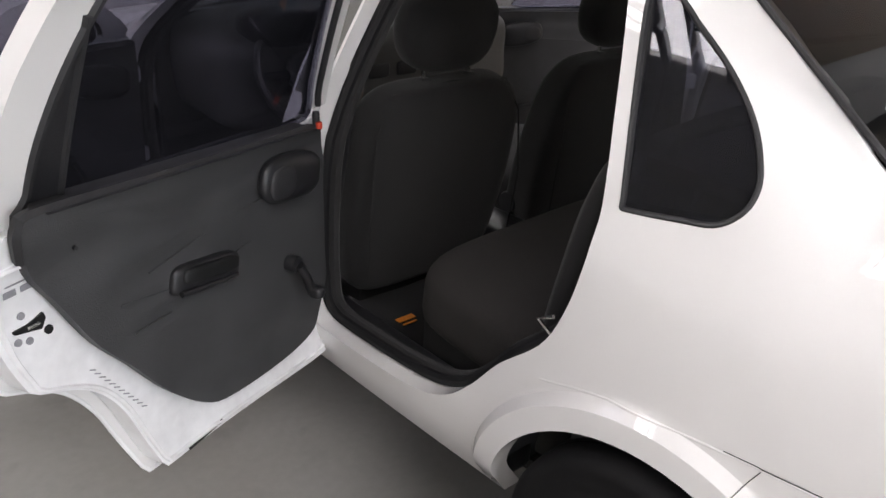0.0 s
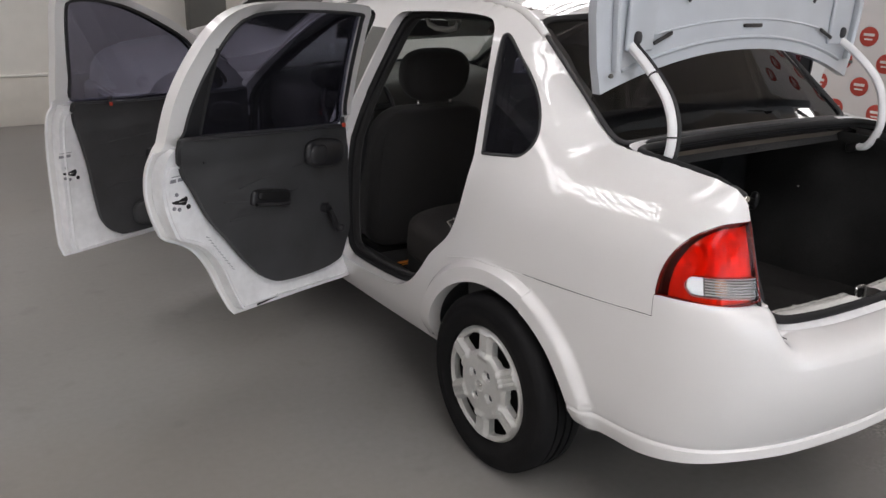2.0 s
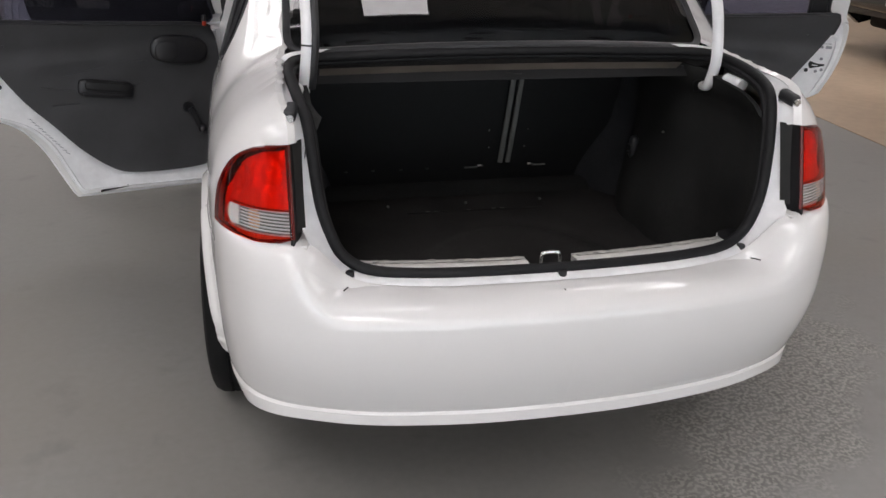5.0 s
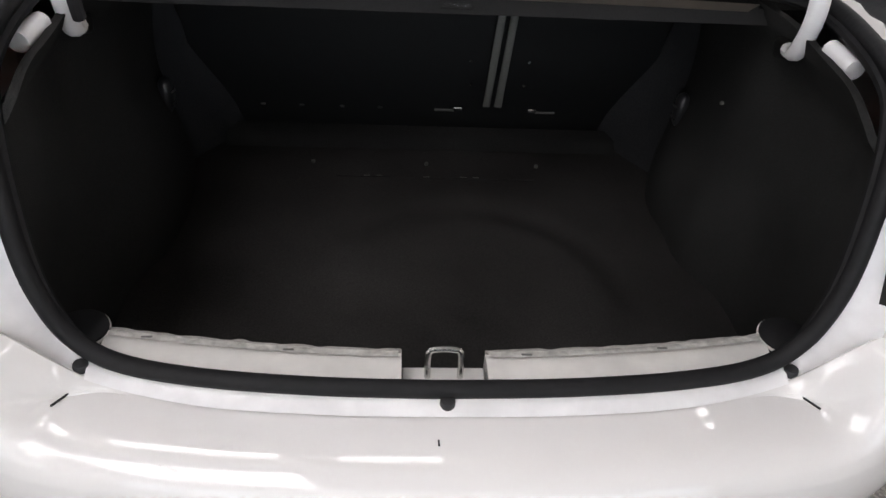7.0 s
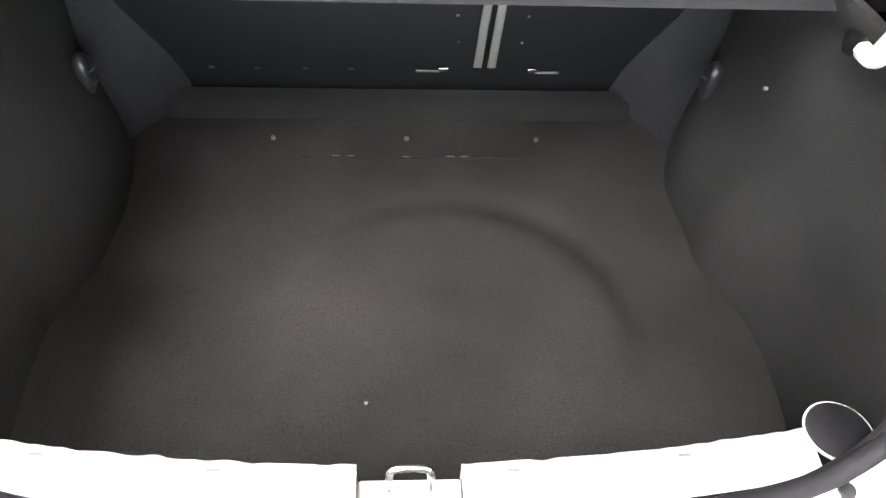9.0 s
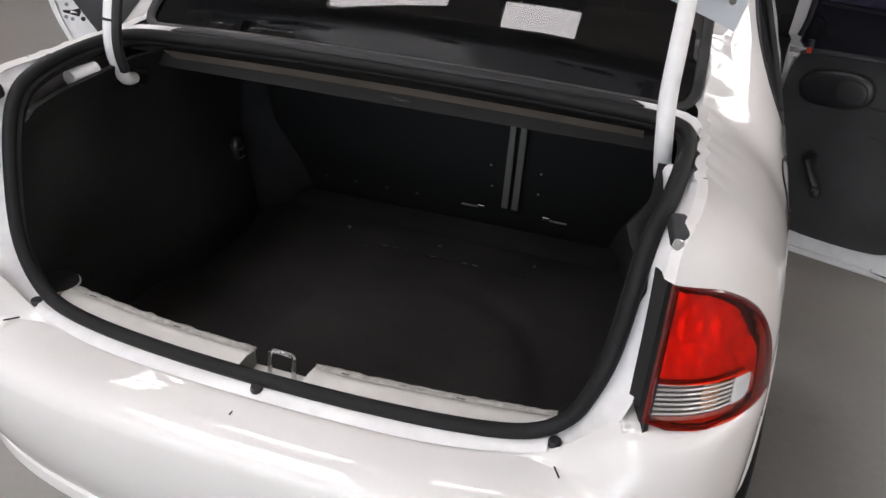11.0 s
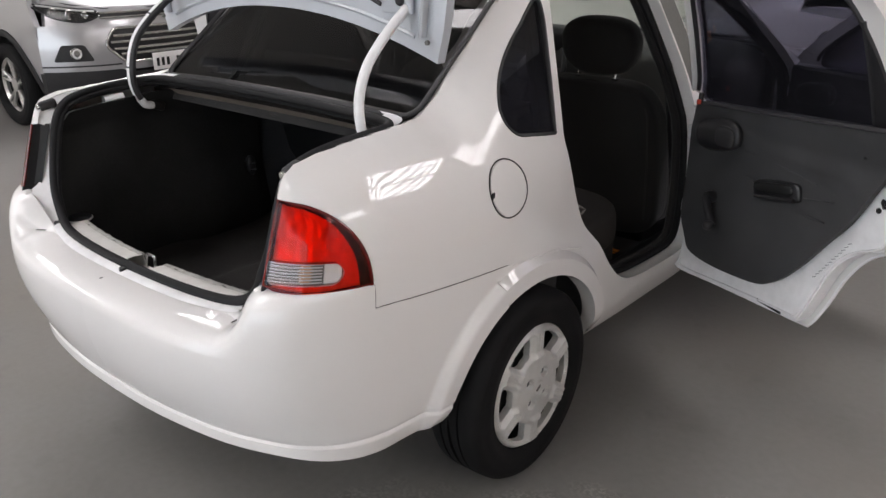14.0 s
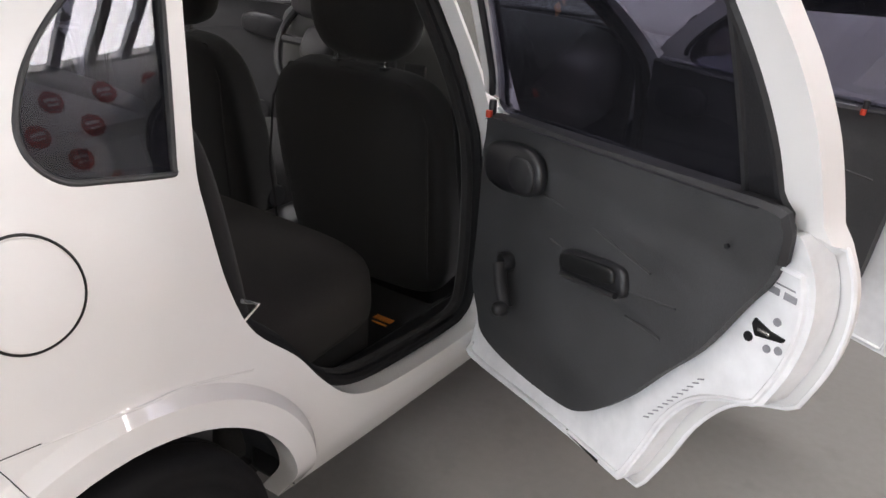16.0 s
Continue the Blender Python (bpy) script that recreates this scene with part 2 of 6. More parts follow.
ALLOY = material("alloy_wheel", (0.55, 0.54, 0.52), 0.3, metal=0.8, noise_scale=40, noise_amount=0.06)
WOOD = material("pale_wood", (0.5, 0.36, 0.22), 0.6, noise_scale=12, noise_amount=0.12)


# ---- mesh helpers ----
def finish(ob, smooth=40):
    me = ob.data
    me.polygons.foreach_set("use_smooth", [True] * len(me.polygons))
    me.set_sharp_from_angle(angle=radians(smooth))
    return ob


def link(name, bm, mat, smooth=40):
    me = bpy.data.meshes.new(name)
    bm.to_mesh(me)
    bm.free()
    me.materials.append(mat)
    return finish(new(name, me), smooth)


def part(name, bm, mat, parent, label="", smooth=40):
    ob = link(name, bm, mat, smooth)
    ob.parent = parent
    return tagged(ob, label)


def thing(name, label, category, group="", m=None):
    ob = new(name)
    ob.empty_display_size = 0.1
    if m is not None:
        ob.matrix_basis = m
    return tagged(ob, label, category, group)


def densify(poly, step, closed=True):
    out = []
    n = len(poly)
    for i in range(n if closed else n - 1):
        a, b = Vector(poly[i]), Vector(poly[(i + 1) % n])
        k = max(1, math.ceil((b - a).length / step))
        out += [tuple(a.lerp(b, j / k)) for j in range(k)]
    if not closed:
        out.append(tuple(poly[-1]))
    return out


def smooth_loop(poly, k=6, closed=True):
    """A Catmull-Rom curve through the points."""
    out = []
    n = len(poly)
    for i in range(n if closed else n - 1):
        p = [Vector(poly[(i + j) % n] if closed else poly[min(max(i + j, 0), n - 1)]) for j in (-1, 0, 1, 2)]
        for j in range(k):
            t = j / k
            out.append(tuple(0.5 * ((2 * p[1]) + (p[2] - p[0]) * t + (2 * p[0] - 5 * p[1] + 4 * p[2] - p[3]) * t * t
                                    + (3 * p[1] - p[0] - 3 * p[2] + p[3]) * t ** 3)))
    if not closed:
        out.append(tuple(poly[-1]))
    return out


def round_poly(poly, r, k=5):
    """The polygon with its corners rounded by r (a number or one for each corner)."""
    out = []
    n = len(poly)
    for i in range(n):
        a, b, c = (Vector(poly[(i + j) % n]) for j in (-1, 0, 1))
        rr = r[i] if isinstance(r, (list, tuple)) else r
        d1, d2 = min(rr, (a - b).length * 0.48), min(rr, (c - b).length * 0.48)
        if rr <= 0:
            out.append(tuple(b))
            continue
        p, q = b + (a - b).normalized() * d1, b + (c - b).normalized() * d2
        for j in range(k + 1):
            t = j / k
            out.append(tuple(p * (1 - t) ** 2 + b * 2 * t * (1 - t) + q * t * t))
    return out


def inside(poly, pts):
    """Which of the points (n x 2) lie in the polygon."""
    x, y = pts[:, 0], pts[:, 1]
    res = np.zeros(len(pts), bool)
    a = np.array(poly)
    b = np.roll(a, -1, 0)
    for (x0, y0), (x1, y1) in zip(a, b):
        if y0 == y1:
            continue
        res ^= ((y0 > y) != (y1 > y)) & (x < (x1 - x0) * (y - y0) / (y1 - y0) + x0)
    return res


def sheet(outer, holes, place, step=0.03, depth=None, bm=None, lines=()):
    """A triangulated sheet over a plane outline with holes, laid into space by place(u, v); depth(u, v) gives the vector to its back."""
    from mathutils.geometry import delaunay_2d_cdt
    loops = [densify(outer, step)] + [densify(h, step) for h in holes]
    pts, edges = [], []
    for lp in loops:
        k = len(pts)
        pts += [Vector(p) for p in lp]
        edges += [(k + i, k + (i + 1) % len(lp)) for i in range(len(lp))]
    for line in lines:
        a = np.array(line)
        rim_ = np.array([tuple(p) for p in pts])
        ok = inside(loops[0], a)
        for h in loops[1:]:
            ok &= ~inside(h, a)
        ok &= np.linalg.norm(a[:, None] - rim_[None], axis=2).min(1) > 0.004
        k = len(pts)
        idx = np.where(ok)[0]
        pts += [Vector(a[q]) for q in idx]
        edges += [(k + q, k + q + 1) for q in range(len(idx) - 1) if idx[q + 1] == idx[q] + 1]
    edge = np.array([tuple(p) for p in pts])
    lo, hi = edge.min(0), edge.max(0)
    gx, gy = np.meshgrid(np.arange(lo[0] + step * 0.5, hi[0], step), np.arange(lo[1] + step * 0.5, hi[1], step))
    grid = np.stack([gx.ravel(), gy.ravel()], 1)
    keep = inside(loops[0], grid)
    for h in loops[1:]:
        keep &= ~inside(h, grid)
    grid = grid[keep]
    if len(grid):
        near = np.full(len(grid), 9.0)
        for i in range(0, len(edge), 200):
            d = np.linalg.norm(grid[:, None] - edge[None, i:i + 200], axis=2).min(1)
            near = np.minimum(near, d)
        grid = grid[near > step * 0.45]
    pts += [Vector(p) for p in grid]
    vs, _, fs, *_ = delaunay_2d_cdt(pts, edges, [], 0, 1e-6)
    cen = np.array([[sum(vs[i][k] for i in f) / len(f) for k in (0, 1)] for f in fs])
    ok = inside(loops[0], cen)
    for h in loops[1:]:
        ok &= ~inside(h, cen)
    fs = [f for f, o in zip(fs, ok) if o]
    bm = bm or bmesh.new()
    front = [bm.verts.new(place(*v)) for v in vs]
    faces = [bm.faces.new([front[i] for i in f]) for f in fs]
    if depth:
        back = [bm.verts.new(w.co + Vector(depth(*v))) for w, v in zip(front, vs)]
        for f in fs:
            faces.append(bm.faces.new([back[i] for i in reversed(f)]))
        count = {}
        for f in fs:
            for i in range(3):
                e = (f[i], f[(i + 1) % 3])
                count[tuple(sorted(e))] = None if tuple(sorted(e)) in count else e
        for e in count.values():
            if e:
                faces.append(bm.faces.new((front[e[1]], front[e[0]], back[e[0]], back[e[1]])))
    loose = [v for v in bm.verts if not v.link_faces]
    for v in loose:
        bm.verts.remove(v)
    bmesh.ops.recalc_face_normals(bm, faces=faces)
    return bm


def tube(path, r, closed=False, n=8, flat=1.0, bm=None):
    """A round or flattened tube along points."""
    bm = bm or bmesh.new()
    p = [Vector(q) for q in path]
    rings = []
    up = Vector((0, 0, 1))
    side = None
    for i in range(len(p)):
        a = p[i - 1] if i or closed else p[0]
        b = p[(i + 1) % len(p)] if i + 1 < len(p) or closed else p[-1]
        d = (b - a).normalized()
        if side is None:
            side = d.cross(up)
            if side.length < 0.05:
                side = d.cross(Vector((1, 0, 0)))
        side = (side - d * side.dot(d)).normalized()
        v = d.cross(side)
        rings.append([bm.verts.new(p[i] + side * math.cos(t) * r + v * math.sin(t) * r * flat) for t in (2 * math.pi * k / n for k in range(n))])
    m = len(rings)
    for i in range(m if closed else m - 1):
        a, b = rings[i], rings[(i + 1) % m]
        for k in range(n):
            bm.faces.new((a[k], a[(k + 1) % n], b[(k + 1) % n], b[k]))
    if not closed:
        bm.faces.new(list(reversed(rings[0])))
        bm.faces.new(rings[-1])
    bmesh.ops.recalc_face_normals(bm, faces=bm.faces[:])
    return bm


def rounded(size, at=(0, 0, 0), r=0.01, seg=3, m=None, bm=None):
    """A box with rounded edges."""
    b = bmesh.new()
    bmesh.ops.create_cube(b, size=1)
    for v in b.verts:
        v.co = Vector((v.co.x * size[0], v.co.y * size[1], v.co.z * size[2]))
    r = min(r, min(size) * 0.49)
    if r > 0:
        bmesh.ops.bevel(b, geom=b.edges[:], offset=r, segments=seg, profile=0.5, affect="EDGES")
    mm = Matrix.Translation(at) @ (m or Matrix())
    bmesh.ops.transform(b, matrix=mm, verts=b.verts)
    if bm is None:
        return b
    me = bpy.data.meshes.new("tmp")
    b.to_mesh(me)
    b.free()
    bm.from_mesh(me)
    bpy.data.meshes.remove(me)
    return bm


def puff(size, at=(0, 0, 0), e=4.0, n=10, m=None, shape=None):
    """A soft cushion: a cube drawn towards a superellipsoid; shape(v) may reshape each point of the unit form."""
    b = bmesh.new()
    bmesh.ops.create_cube(b, size=2)
    bmesh.ops.subdivide_edges(b, edges=b.edges[:], cuts=n, use_grid_fill=True)
    for v in b.verts:
        x, y, z = v.co
        k = (abs(x) ** e + abs(y) ** e + abs(z) ** e) ** (1 / e)
        q = Vector((x / k, y / k, z / k))
        if shape:
            q = Vector(shape(q))
        v.co = Vector((q.x * size[0] / 2, q.y * size[1] / 2, q.z * size[2] / 2))
    bmesh.ops.transform(b, matrix=Matrix.Translation(at) @ (m or Matrix()), verts=b.verts)
    return b


def revolve(profile, n=48, axis="x", at=(0, 0, 0), closed=True, bm=None):
    """Turns (radius, along) points round an axis."""
    bm = bm or bmesh.new()
    rings = []
    for k in range(n):
        a = 2 * math.pi * k / n
        c, s = math.cos(a), math.sin(a)
        ring = []
        for r, w in profile:
            q = {"x": (w, r * c, r * s), "y": (r * c, w, r * s), "z": (r * c, r * s, w)}[axis]
            ring.append(bm.verts.new(Vector(q) + Vector(at)))
        rings.append(ring)
    m = len(profile)
    for k in range(n):
        a, b = rings[k], rings[(k + 1) % n]
        for i in range(m if closed else m - 1):
            bm.faces.new((a[i], a[(i + 1) % m], b[(i + 1) % m], b[i]))
    bmesh.ops.remove_doubles(bm, verts=bm.verts[:], dist=1e-5)
    bmesh.ops.recalc_face_normals(bm, faces=bm.faces[:])
    return bm


def disc(at, r, thick, axis="x", n=24, bm=None):
    return revolve([(0, -thick / 2), (r * 0.92, -thick / 2), (r, -thick / 4), (r, thick / 4), (r * 0.92, thick / 2), (0, thick / 2)], n, axis, at, False, bm)


def table(keys, values):
    """A smooth curve through keys and values."""
    k, v = np.array(keys, float), np.array(values, float)
    h = np.diff(k)
    d = np.diff(v) / h
    g = np.zeros(len(k))
    g[1:-1] = [0 if d[i - 1] * d[i] <= 0 else 2 * d[i - 1] * d[i] / (d[i - 1] + d[i]) for i in range(1, len(d))]
    g[0], g[-1] = d[0], d[-1]

    def f(x):
        x = min(max(x, k[0]), k[-1])
        i = min(int(np.searchsorted(k, x, "right")) - 1, len(h) - 1)
        t = (x - k[i]) / h[i]
        return float(v[i] * (1 + 2 * t) * (1 - t) ** 2 + g[i] * h[i] * t * (1 - t) ** 2 + v[i + 1] * t * t * (3 - 2 * t) + g[i + 1] * h[i] * t * t * (t - 1))
    return f


def smoothstep(a, b, x):
    t = min(max((x - a) / (b - a), 0), 1)
    return t * t * (3 - 2 * t)


# ---- the hall ----
def slab(name, a, b, mat, label="", r=0.0):
    c = [(p + q) / 2 for p, q in zip(a, b)]
    ob = link(name, rounded([q - p for p, q in zip(a, b)], c, r, 2), mat)
    return tagged(ob, label, kind="structure")


X0, X1, Y0, Y1 = -11.0, 9.0, -8.0, 7.3
slab("floor", (X0 - 0.3, Y0 - 0.3, -0.12), (X1 + 0.3, Y1 + 0.3, 0.0), FLOOR, "grey painted concrete showroom floor")
slab("floor_2", (3.0, Y0, 0.0005), (X1, Y1, 0.004), TAN_FLOOR, "tan floor beyond the grey painted bay")
slab("wall_north", (X0 - 0.2, Y1, 0.0), (X1 + 0.2, Y1 + 0.2, CEILING), WALL, "white painted showroom wall")


def south_fill_front():
    """Unseen wall behind the camera; its wide opening is added to let in fill light."""
    hole = [(-5.4, 0.25), (5.4, 0.25), (5.4, 3.1), (-5.4, 3.1)]
    bm = sheet([(X0 - 0.2, 0), (X1 + 0.2, 0), (X1 + 0.2, CEILING), (X0 - 0.2, CEILING)], [hole], lambda u, v: (u, Y0, v), 1.2, lambda u, v: (0, -0.2, 0))
    tagged(link("wall_south", bm, WALL), "unseen white showroom wall with an opening added for fill light", kind="structure")
    for k in range(7):
        x = -5.4 + 1.8 * k
        slab("fill_opening_bar", (x - 0.04, Y0 - 0.14, 0.25), (x + 0.04, Y0 - 0.06, 3.1), BEAM, "grey bar across the added fill opening", 0.006)
    slab("fill_opening_bar", (-5.36, Y0 - 0.13, 2.2), (5.36, Y0 - 0.07, 2.28), BEAM, "grey bar across the added fill opening", 0.006)
    slab("backdrop", (-6.5, Y0 - 0.75, -0.1), (6.5, Y0 - 0.7, 3.9), SOUTH_FILL, "glowing fill panel behind the added opening")


south_fill_front()
slab("wall_west", (X0 - 0.2, Y0, 0.0), (X0, Y1, CEILING), WALL, "white painted showroom wall")
slab("wall_east", (X1, Y0, 0.0), (X1 + 0.2, Y1, CEILING), WALL, "white painted showroom wall")
slab("baseboard", (X0, Y1 - 0.03, 0.0), (3.6, Y1 - 0.003, 0.43), WALL_BASE, "cream painted plinth along the white wall", 0.006)
slab("trim", (X0, Y1 - 0.036, 0.432), (3.6, Y1 - 0.003, 0.452), WALL, "thin ledge over the wall plinth", 0.004)
slab("wall_pillar", (0.30, Y1 - 0.16, 0.0), (0.66, Y1 - 0.004, CEILING), GREY_TRIM, "grey steel column against the wall", 0.01)


def ceiling():
    """Sheet roof with open slots over which translucent strips lie."""
    holes = [[(a, c), (b, c), (b, d), (a, d)] for a, b, c, d in STRIPS]
    bm = sheet([(X0, Y0), (X1, Y0), (X1, Y1), (X0, Y1)], holes, lambda u, v: (u, v, CEILING), 0.8, lambda u, v: (0, 0, 0.06))
    return tagged(link("ceiling", bm, CEIL), "pale sheet-metal showroom ceiling with roof lights", kind="structure")


ceiling()


def roof_light(x0, x1, y0, y1):
    """One translucent corrugated strip."""
    n = int((y1 - y0) * 16)
    bm = bmesh.new()
    rows = [[bm.verts.new((x, y0 - 0.1 + (y1 - y0 + 0.2) * i / n, CEILING + 0.08 + 0.012 * math.sin(i * 1.3))) for x in (x0 - 0.06, x1 + 0.06)] for i in range(n + 1)]
    for a, b in zip(rows, rows[1:]):
        bm.faces.new((a[0], b[0], b[1], a[1]))
    ob = link("roof_light", bm, ROOF_STRIP)
    return tagged(ob, "translucent corrugated roof light glowing with daylight, some of the set added as fill", kind="structure")


for a_, b_, c_, d_ in STRIPS:
    roof_light(a_, b_, c_, d_)
    bars_ = bmesh.new()
    for y_ in np.arange(c_ + 0.2, d_ - 0.1, 0.34):
        rounded((b_ - a_ + 0.02, 0.09, 0.06), ((a_ + b_) / 2, y_, CEILING - 0.02), 0.0, bm=bars_)
    if b_ - a_ > 1.3:
        rounded((0.16, d_ - c_, 0.05), ((a_ + b_) / 2, (c_ + d_) / 2, CEILING - 0.08), 0.0, bm=bars_)
    tagged(link("roof_bars", bars_, BEAM), "steel bars under a roof light", kind="structure")
for y_ in (-5.3, -0.5, 2.3, 6.6):
    slab("roof_beam", (X0, y_ - 0.08, CEILING - 0.34), (X1, y_ + 0.08, CEILING - 0.07), BEAM, "grey steel roof beam", 0.01)


# ---- the white saloon: surfaces ----
RW, FW = 0.895, 3.325          # rear and front axle
ARCH_Z, ARCH_Y, ARCH_H = 0.262, 0.335, 0.322
base_x = table([0.20, 0.27, 0.35, 0.45, 0.58, 0.70, 0.80, 0.87, 0.92, 0.96, 1.00, 1.10, 1.24, 1.30, 1.35],
               [0.66, 0.700, 0.732, 0.746, 0.750, 0.747, 0.738, 0.722, 0.702, 0.690, 0.676, 0.640, 0.588, 0.560, 0.53])
taper = table([0.20, 0.37, 0.45, 0.60, 0.85, 1.20, 1.60, 2.00, 2.90, 3.40, 3.80, 4.05],
              [-0.085, -0.038, -0.027, -0.012, 0.0, 0.012, 0.024, 0.030, 0.028, 0.010, -0.04, -0.16])
TOP_Y = [0.20, 0.30, 0.45, 0.62, 0.70, 0.80, 0.90, 1.00, 1.08, 1.20, 1.40, 1.70, 2.00, 2.30, 2.50, 2.75, 2.98, 3.10, 3.50, 3.80, 4.05]
top_z = table(TOP_Y, [0.994, 1.002, 1.009, 1.017, 1.021, 1.085, 1.163, 1.240, 1.296, 1.335, 1.352, 1.356, 1.342, 1.305, 1.237, 1.095, 0.955, 0.935, 0.885, 0.80, 0.68])
top_x = table(TOP_Y, [0.562, 0.562, 0.557, 0.553, 0.545, 0.532, 0.526, 0.520, 0.512, 0.495, 0.485, 0.485, 0.495, 0.52, 0.55, 0.60, 0.64, 0.65, 0.635, 0.60, 0.52])
fall = table([0.20, 0.62, 0.74, 1.05, 1.25, 2.2, 2.5, 2.9, 3.2, 4.0], [0.040, 0.048, 0.055, 0.05, 0.022, 0.022, 0.035, 0.04, 0.05, 0.06])
EDGE = np.array([(y, top_z(y)) for y in np.linspace(0.20, 4.05, 260)])


def flare(y, z):
    out = 0.0
    for c in (RW + 0.01, FW):
        r = math.hypot((y - c) / ARCH_Y, (z - ARCH_Z) / ARCH_H)
        out += 0.024 * (1 - smoothstep(1.13, 1.215, r)) * smoothstep(0.24, 0.36, z)
    return out


def side_x(y, z):
    """Half the car's width at y and z."""
    x = base_x(z) + taper(y) * (1 - 0.5 * smoothstep(0.95, 1.3, z)) + flare(y, z)
    d = float(np.hypot(EDGE[:, 0] - y, EDGE[:, 1] - z).min())
    drop = max(base_x(top_z(y)) + taper(y) * (1 - 0.5 * smoothstep(0.95, 1.3, top_z(y))) - top_x(y), 0)
    x -= drop * math.exp(-(d / fall(y)) ** 1.25)
    return x


def rear_y(z):
    return 0.205 + 0.33 * (z - 0.75) + 0.25 * smoothstep(0.93, 1.05, z) * (z - 0.93)


def corner(s, z):
    """Round the tail: s runs from the lamp's inner edge (0) to the side at y = 0.45 (1), and on along the side."""
    if s >= 1:
        y = 0.45 + s - 1
        return Vector((side_x(y, z), y, z))
    xs, yr = side_x(0.45, z), rear_y(z)
    slope = (side_x(0.47, z) - side_x(0.43, z)) / 0.04
    yc = yr + 0.035
    a, b, c = Vector((0.548, yr)), Vector((xs - slope * (0.45 - yc), yc)), Vector((xs, 0.45))
    q = a * (1 - s) ** 2 + b * 2 * s * (1 - s) + c * s * s
    return Vector((q.x, q.y, z))


def s_of(y, z):
    if y >= 0.45:
        return 1 + y - 0.45
    lo, hi = 0.0, 1.0
    for _ in range(30):
        mid = (lo + hi) / 2
        lo, hi = (mid, hi) if corner(mid, z).y < y else (lo, mid)
    return (lo + hi) / 2


def mirrored(p, sign):
    return Vector((p[0] * sign, p[1], p[2]))


car = thing("white_saloon_car", "white four-door saloon car with doors and boot open", "car")

# outlines on the car's side, as (y, z)
REAR_OPEN = smooth_loop([(1.098, 0.935), (1.094, 0.83), (1.112, 0.74), (1.150, 0.665), (1.235, 0.585), (1.30, 0.505), (1.37, 0.440), (1.46, 0.402), (1.60, 0.388), (1.78, 0.385),
                         (1.845, 0.398), (1.868, 0.45), (1.868, 0.65), (1.862, 0.90), (1.825, 1.10), (1.79, 1.235), (1.755, 1.287), (1.68, 1.300), (1.45, 1.310), (1.285, 1.308), (1.215, 1.288), (1.180, 1.225), (1.130, 1.06)], 4)
FRONT_OPEN = smooth_loop([(1.985, 0.45), (1.985, 0.65), (1.978, 0.92), (1.938, 1.10), (1.905, 1.235), (1.925, 1.282), (2.02, 1.290), (2.25, 1.272), (2.40, 1.225), (2.60, 1.11), (2.80, 0.985), (2.90, 0.90),
                          (2.925, 0.75), (2.925, 0.50), (2.90, 0.41), (2.82, 0.385), (2.4, 0.383), (2.05, 0.388), (2.0, 0.405)], 4)
QUARTER_WIN = smooth_loop([(1.066, 0.932), (1.068, 0.95), (1.110, 1.10), (1.150, 1.245), (1.148, 1.268), (1.125, 1.262), (1.06, 1.216), (0.98, 1.157), (0.915, 1.095), (0.877, 1.040), (0.866, 1.005), (0.875, 0.975), (0.905, 0.952), (0.96, 0.943), (1.04, 0.932)], 4)
QUARTER_WIN = [(1.112 + (y - 1.112) * (0.955 if y < 1.06 else 1.0), 1.08 + (z - 1.08) * 0.965) for y, z in QUARTER_WIN]
LAMP_EDGE = [(0.3750, 0.742), (0.3735, 0.788), (0.3640, 0.830), (0.3460, 0.867), (0.3230, 0.894), (0.2965, 0.913)]


def arch_points(c, a0, a1, n=22, grow=0.0):
    return [(c + math.cos(math.radians(a)) * (ARCH_Y + grow), ARCH_Z + math.sin(math.radians(a)) * (ARCH_H + grow)) for a in np.linspace(a0, a1, n)]


def seam_z(y):
    return 0.690 - 0.078 * (y - 0.373) - 0.03 * smoothstep(0.98, 1.2, y)


SPLIT = [(0.772, 0.588), (0.756, 0.630), (0.740, 0.6618)]


def side_outline():
    """From the seam over the bumper, round the lamp, along the deck, glass, roof and windscreen, and back along the sill."""
    pts = [(s_of(0.372, 0.69), 0.6905), (s_of(0.376, 0.735), 0.738)]
    pts += smooth_loop([(s_of(y, z), z) for y, z in LAMP_EDGE] + [(0.14, 0.9225), (0.0, 0.927)], 4, False)
    pts += [(0.0, 0.958), (0.02, 0.974), (s_of(0.30, 0.985), 0.992)]
    pts += [(s_of(y, z), z) for y, z in ((y, top_z(y)) for y in np.arange(0.36, 3.02, 0.04))]
    pts += [(1 + 3.03 - 0.45, 0.95), (1 + 3.03 - 0.45, 0.26)]
    pts += [(1 + y - 0.45, z) for y, z in ((2.6, 0.248), (1.6, 0.248), (1.275, 0.250))]
    pts += [(1 + y - 0.45, z) for y, z in arch_points(RW + 0.01, -2, 112)]
    pts += [(1 + y - 0.45, z) for y, z in SPLIT]
    pts += [(1.0, 0.6845)]
    return pts


def arch_rings():
    """Lines along the wheel arch that carry the edge of its flare."""
    return [[(RW + 0.01 + ARCH_Y * k * math.cos(a), ARCH_Z + ARCH_H * k * math.sin(a)) for a in np.linspace(-0.1, math.pi + 0.1, 60)] for k in (1.05, 1.10, 1.14, 1.17, 1.20, 1.23)]


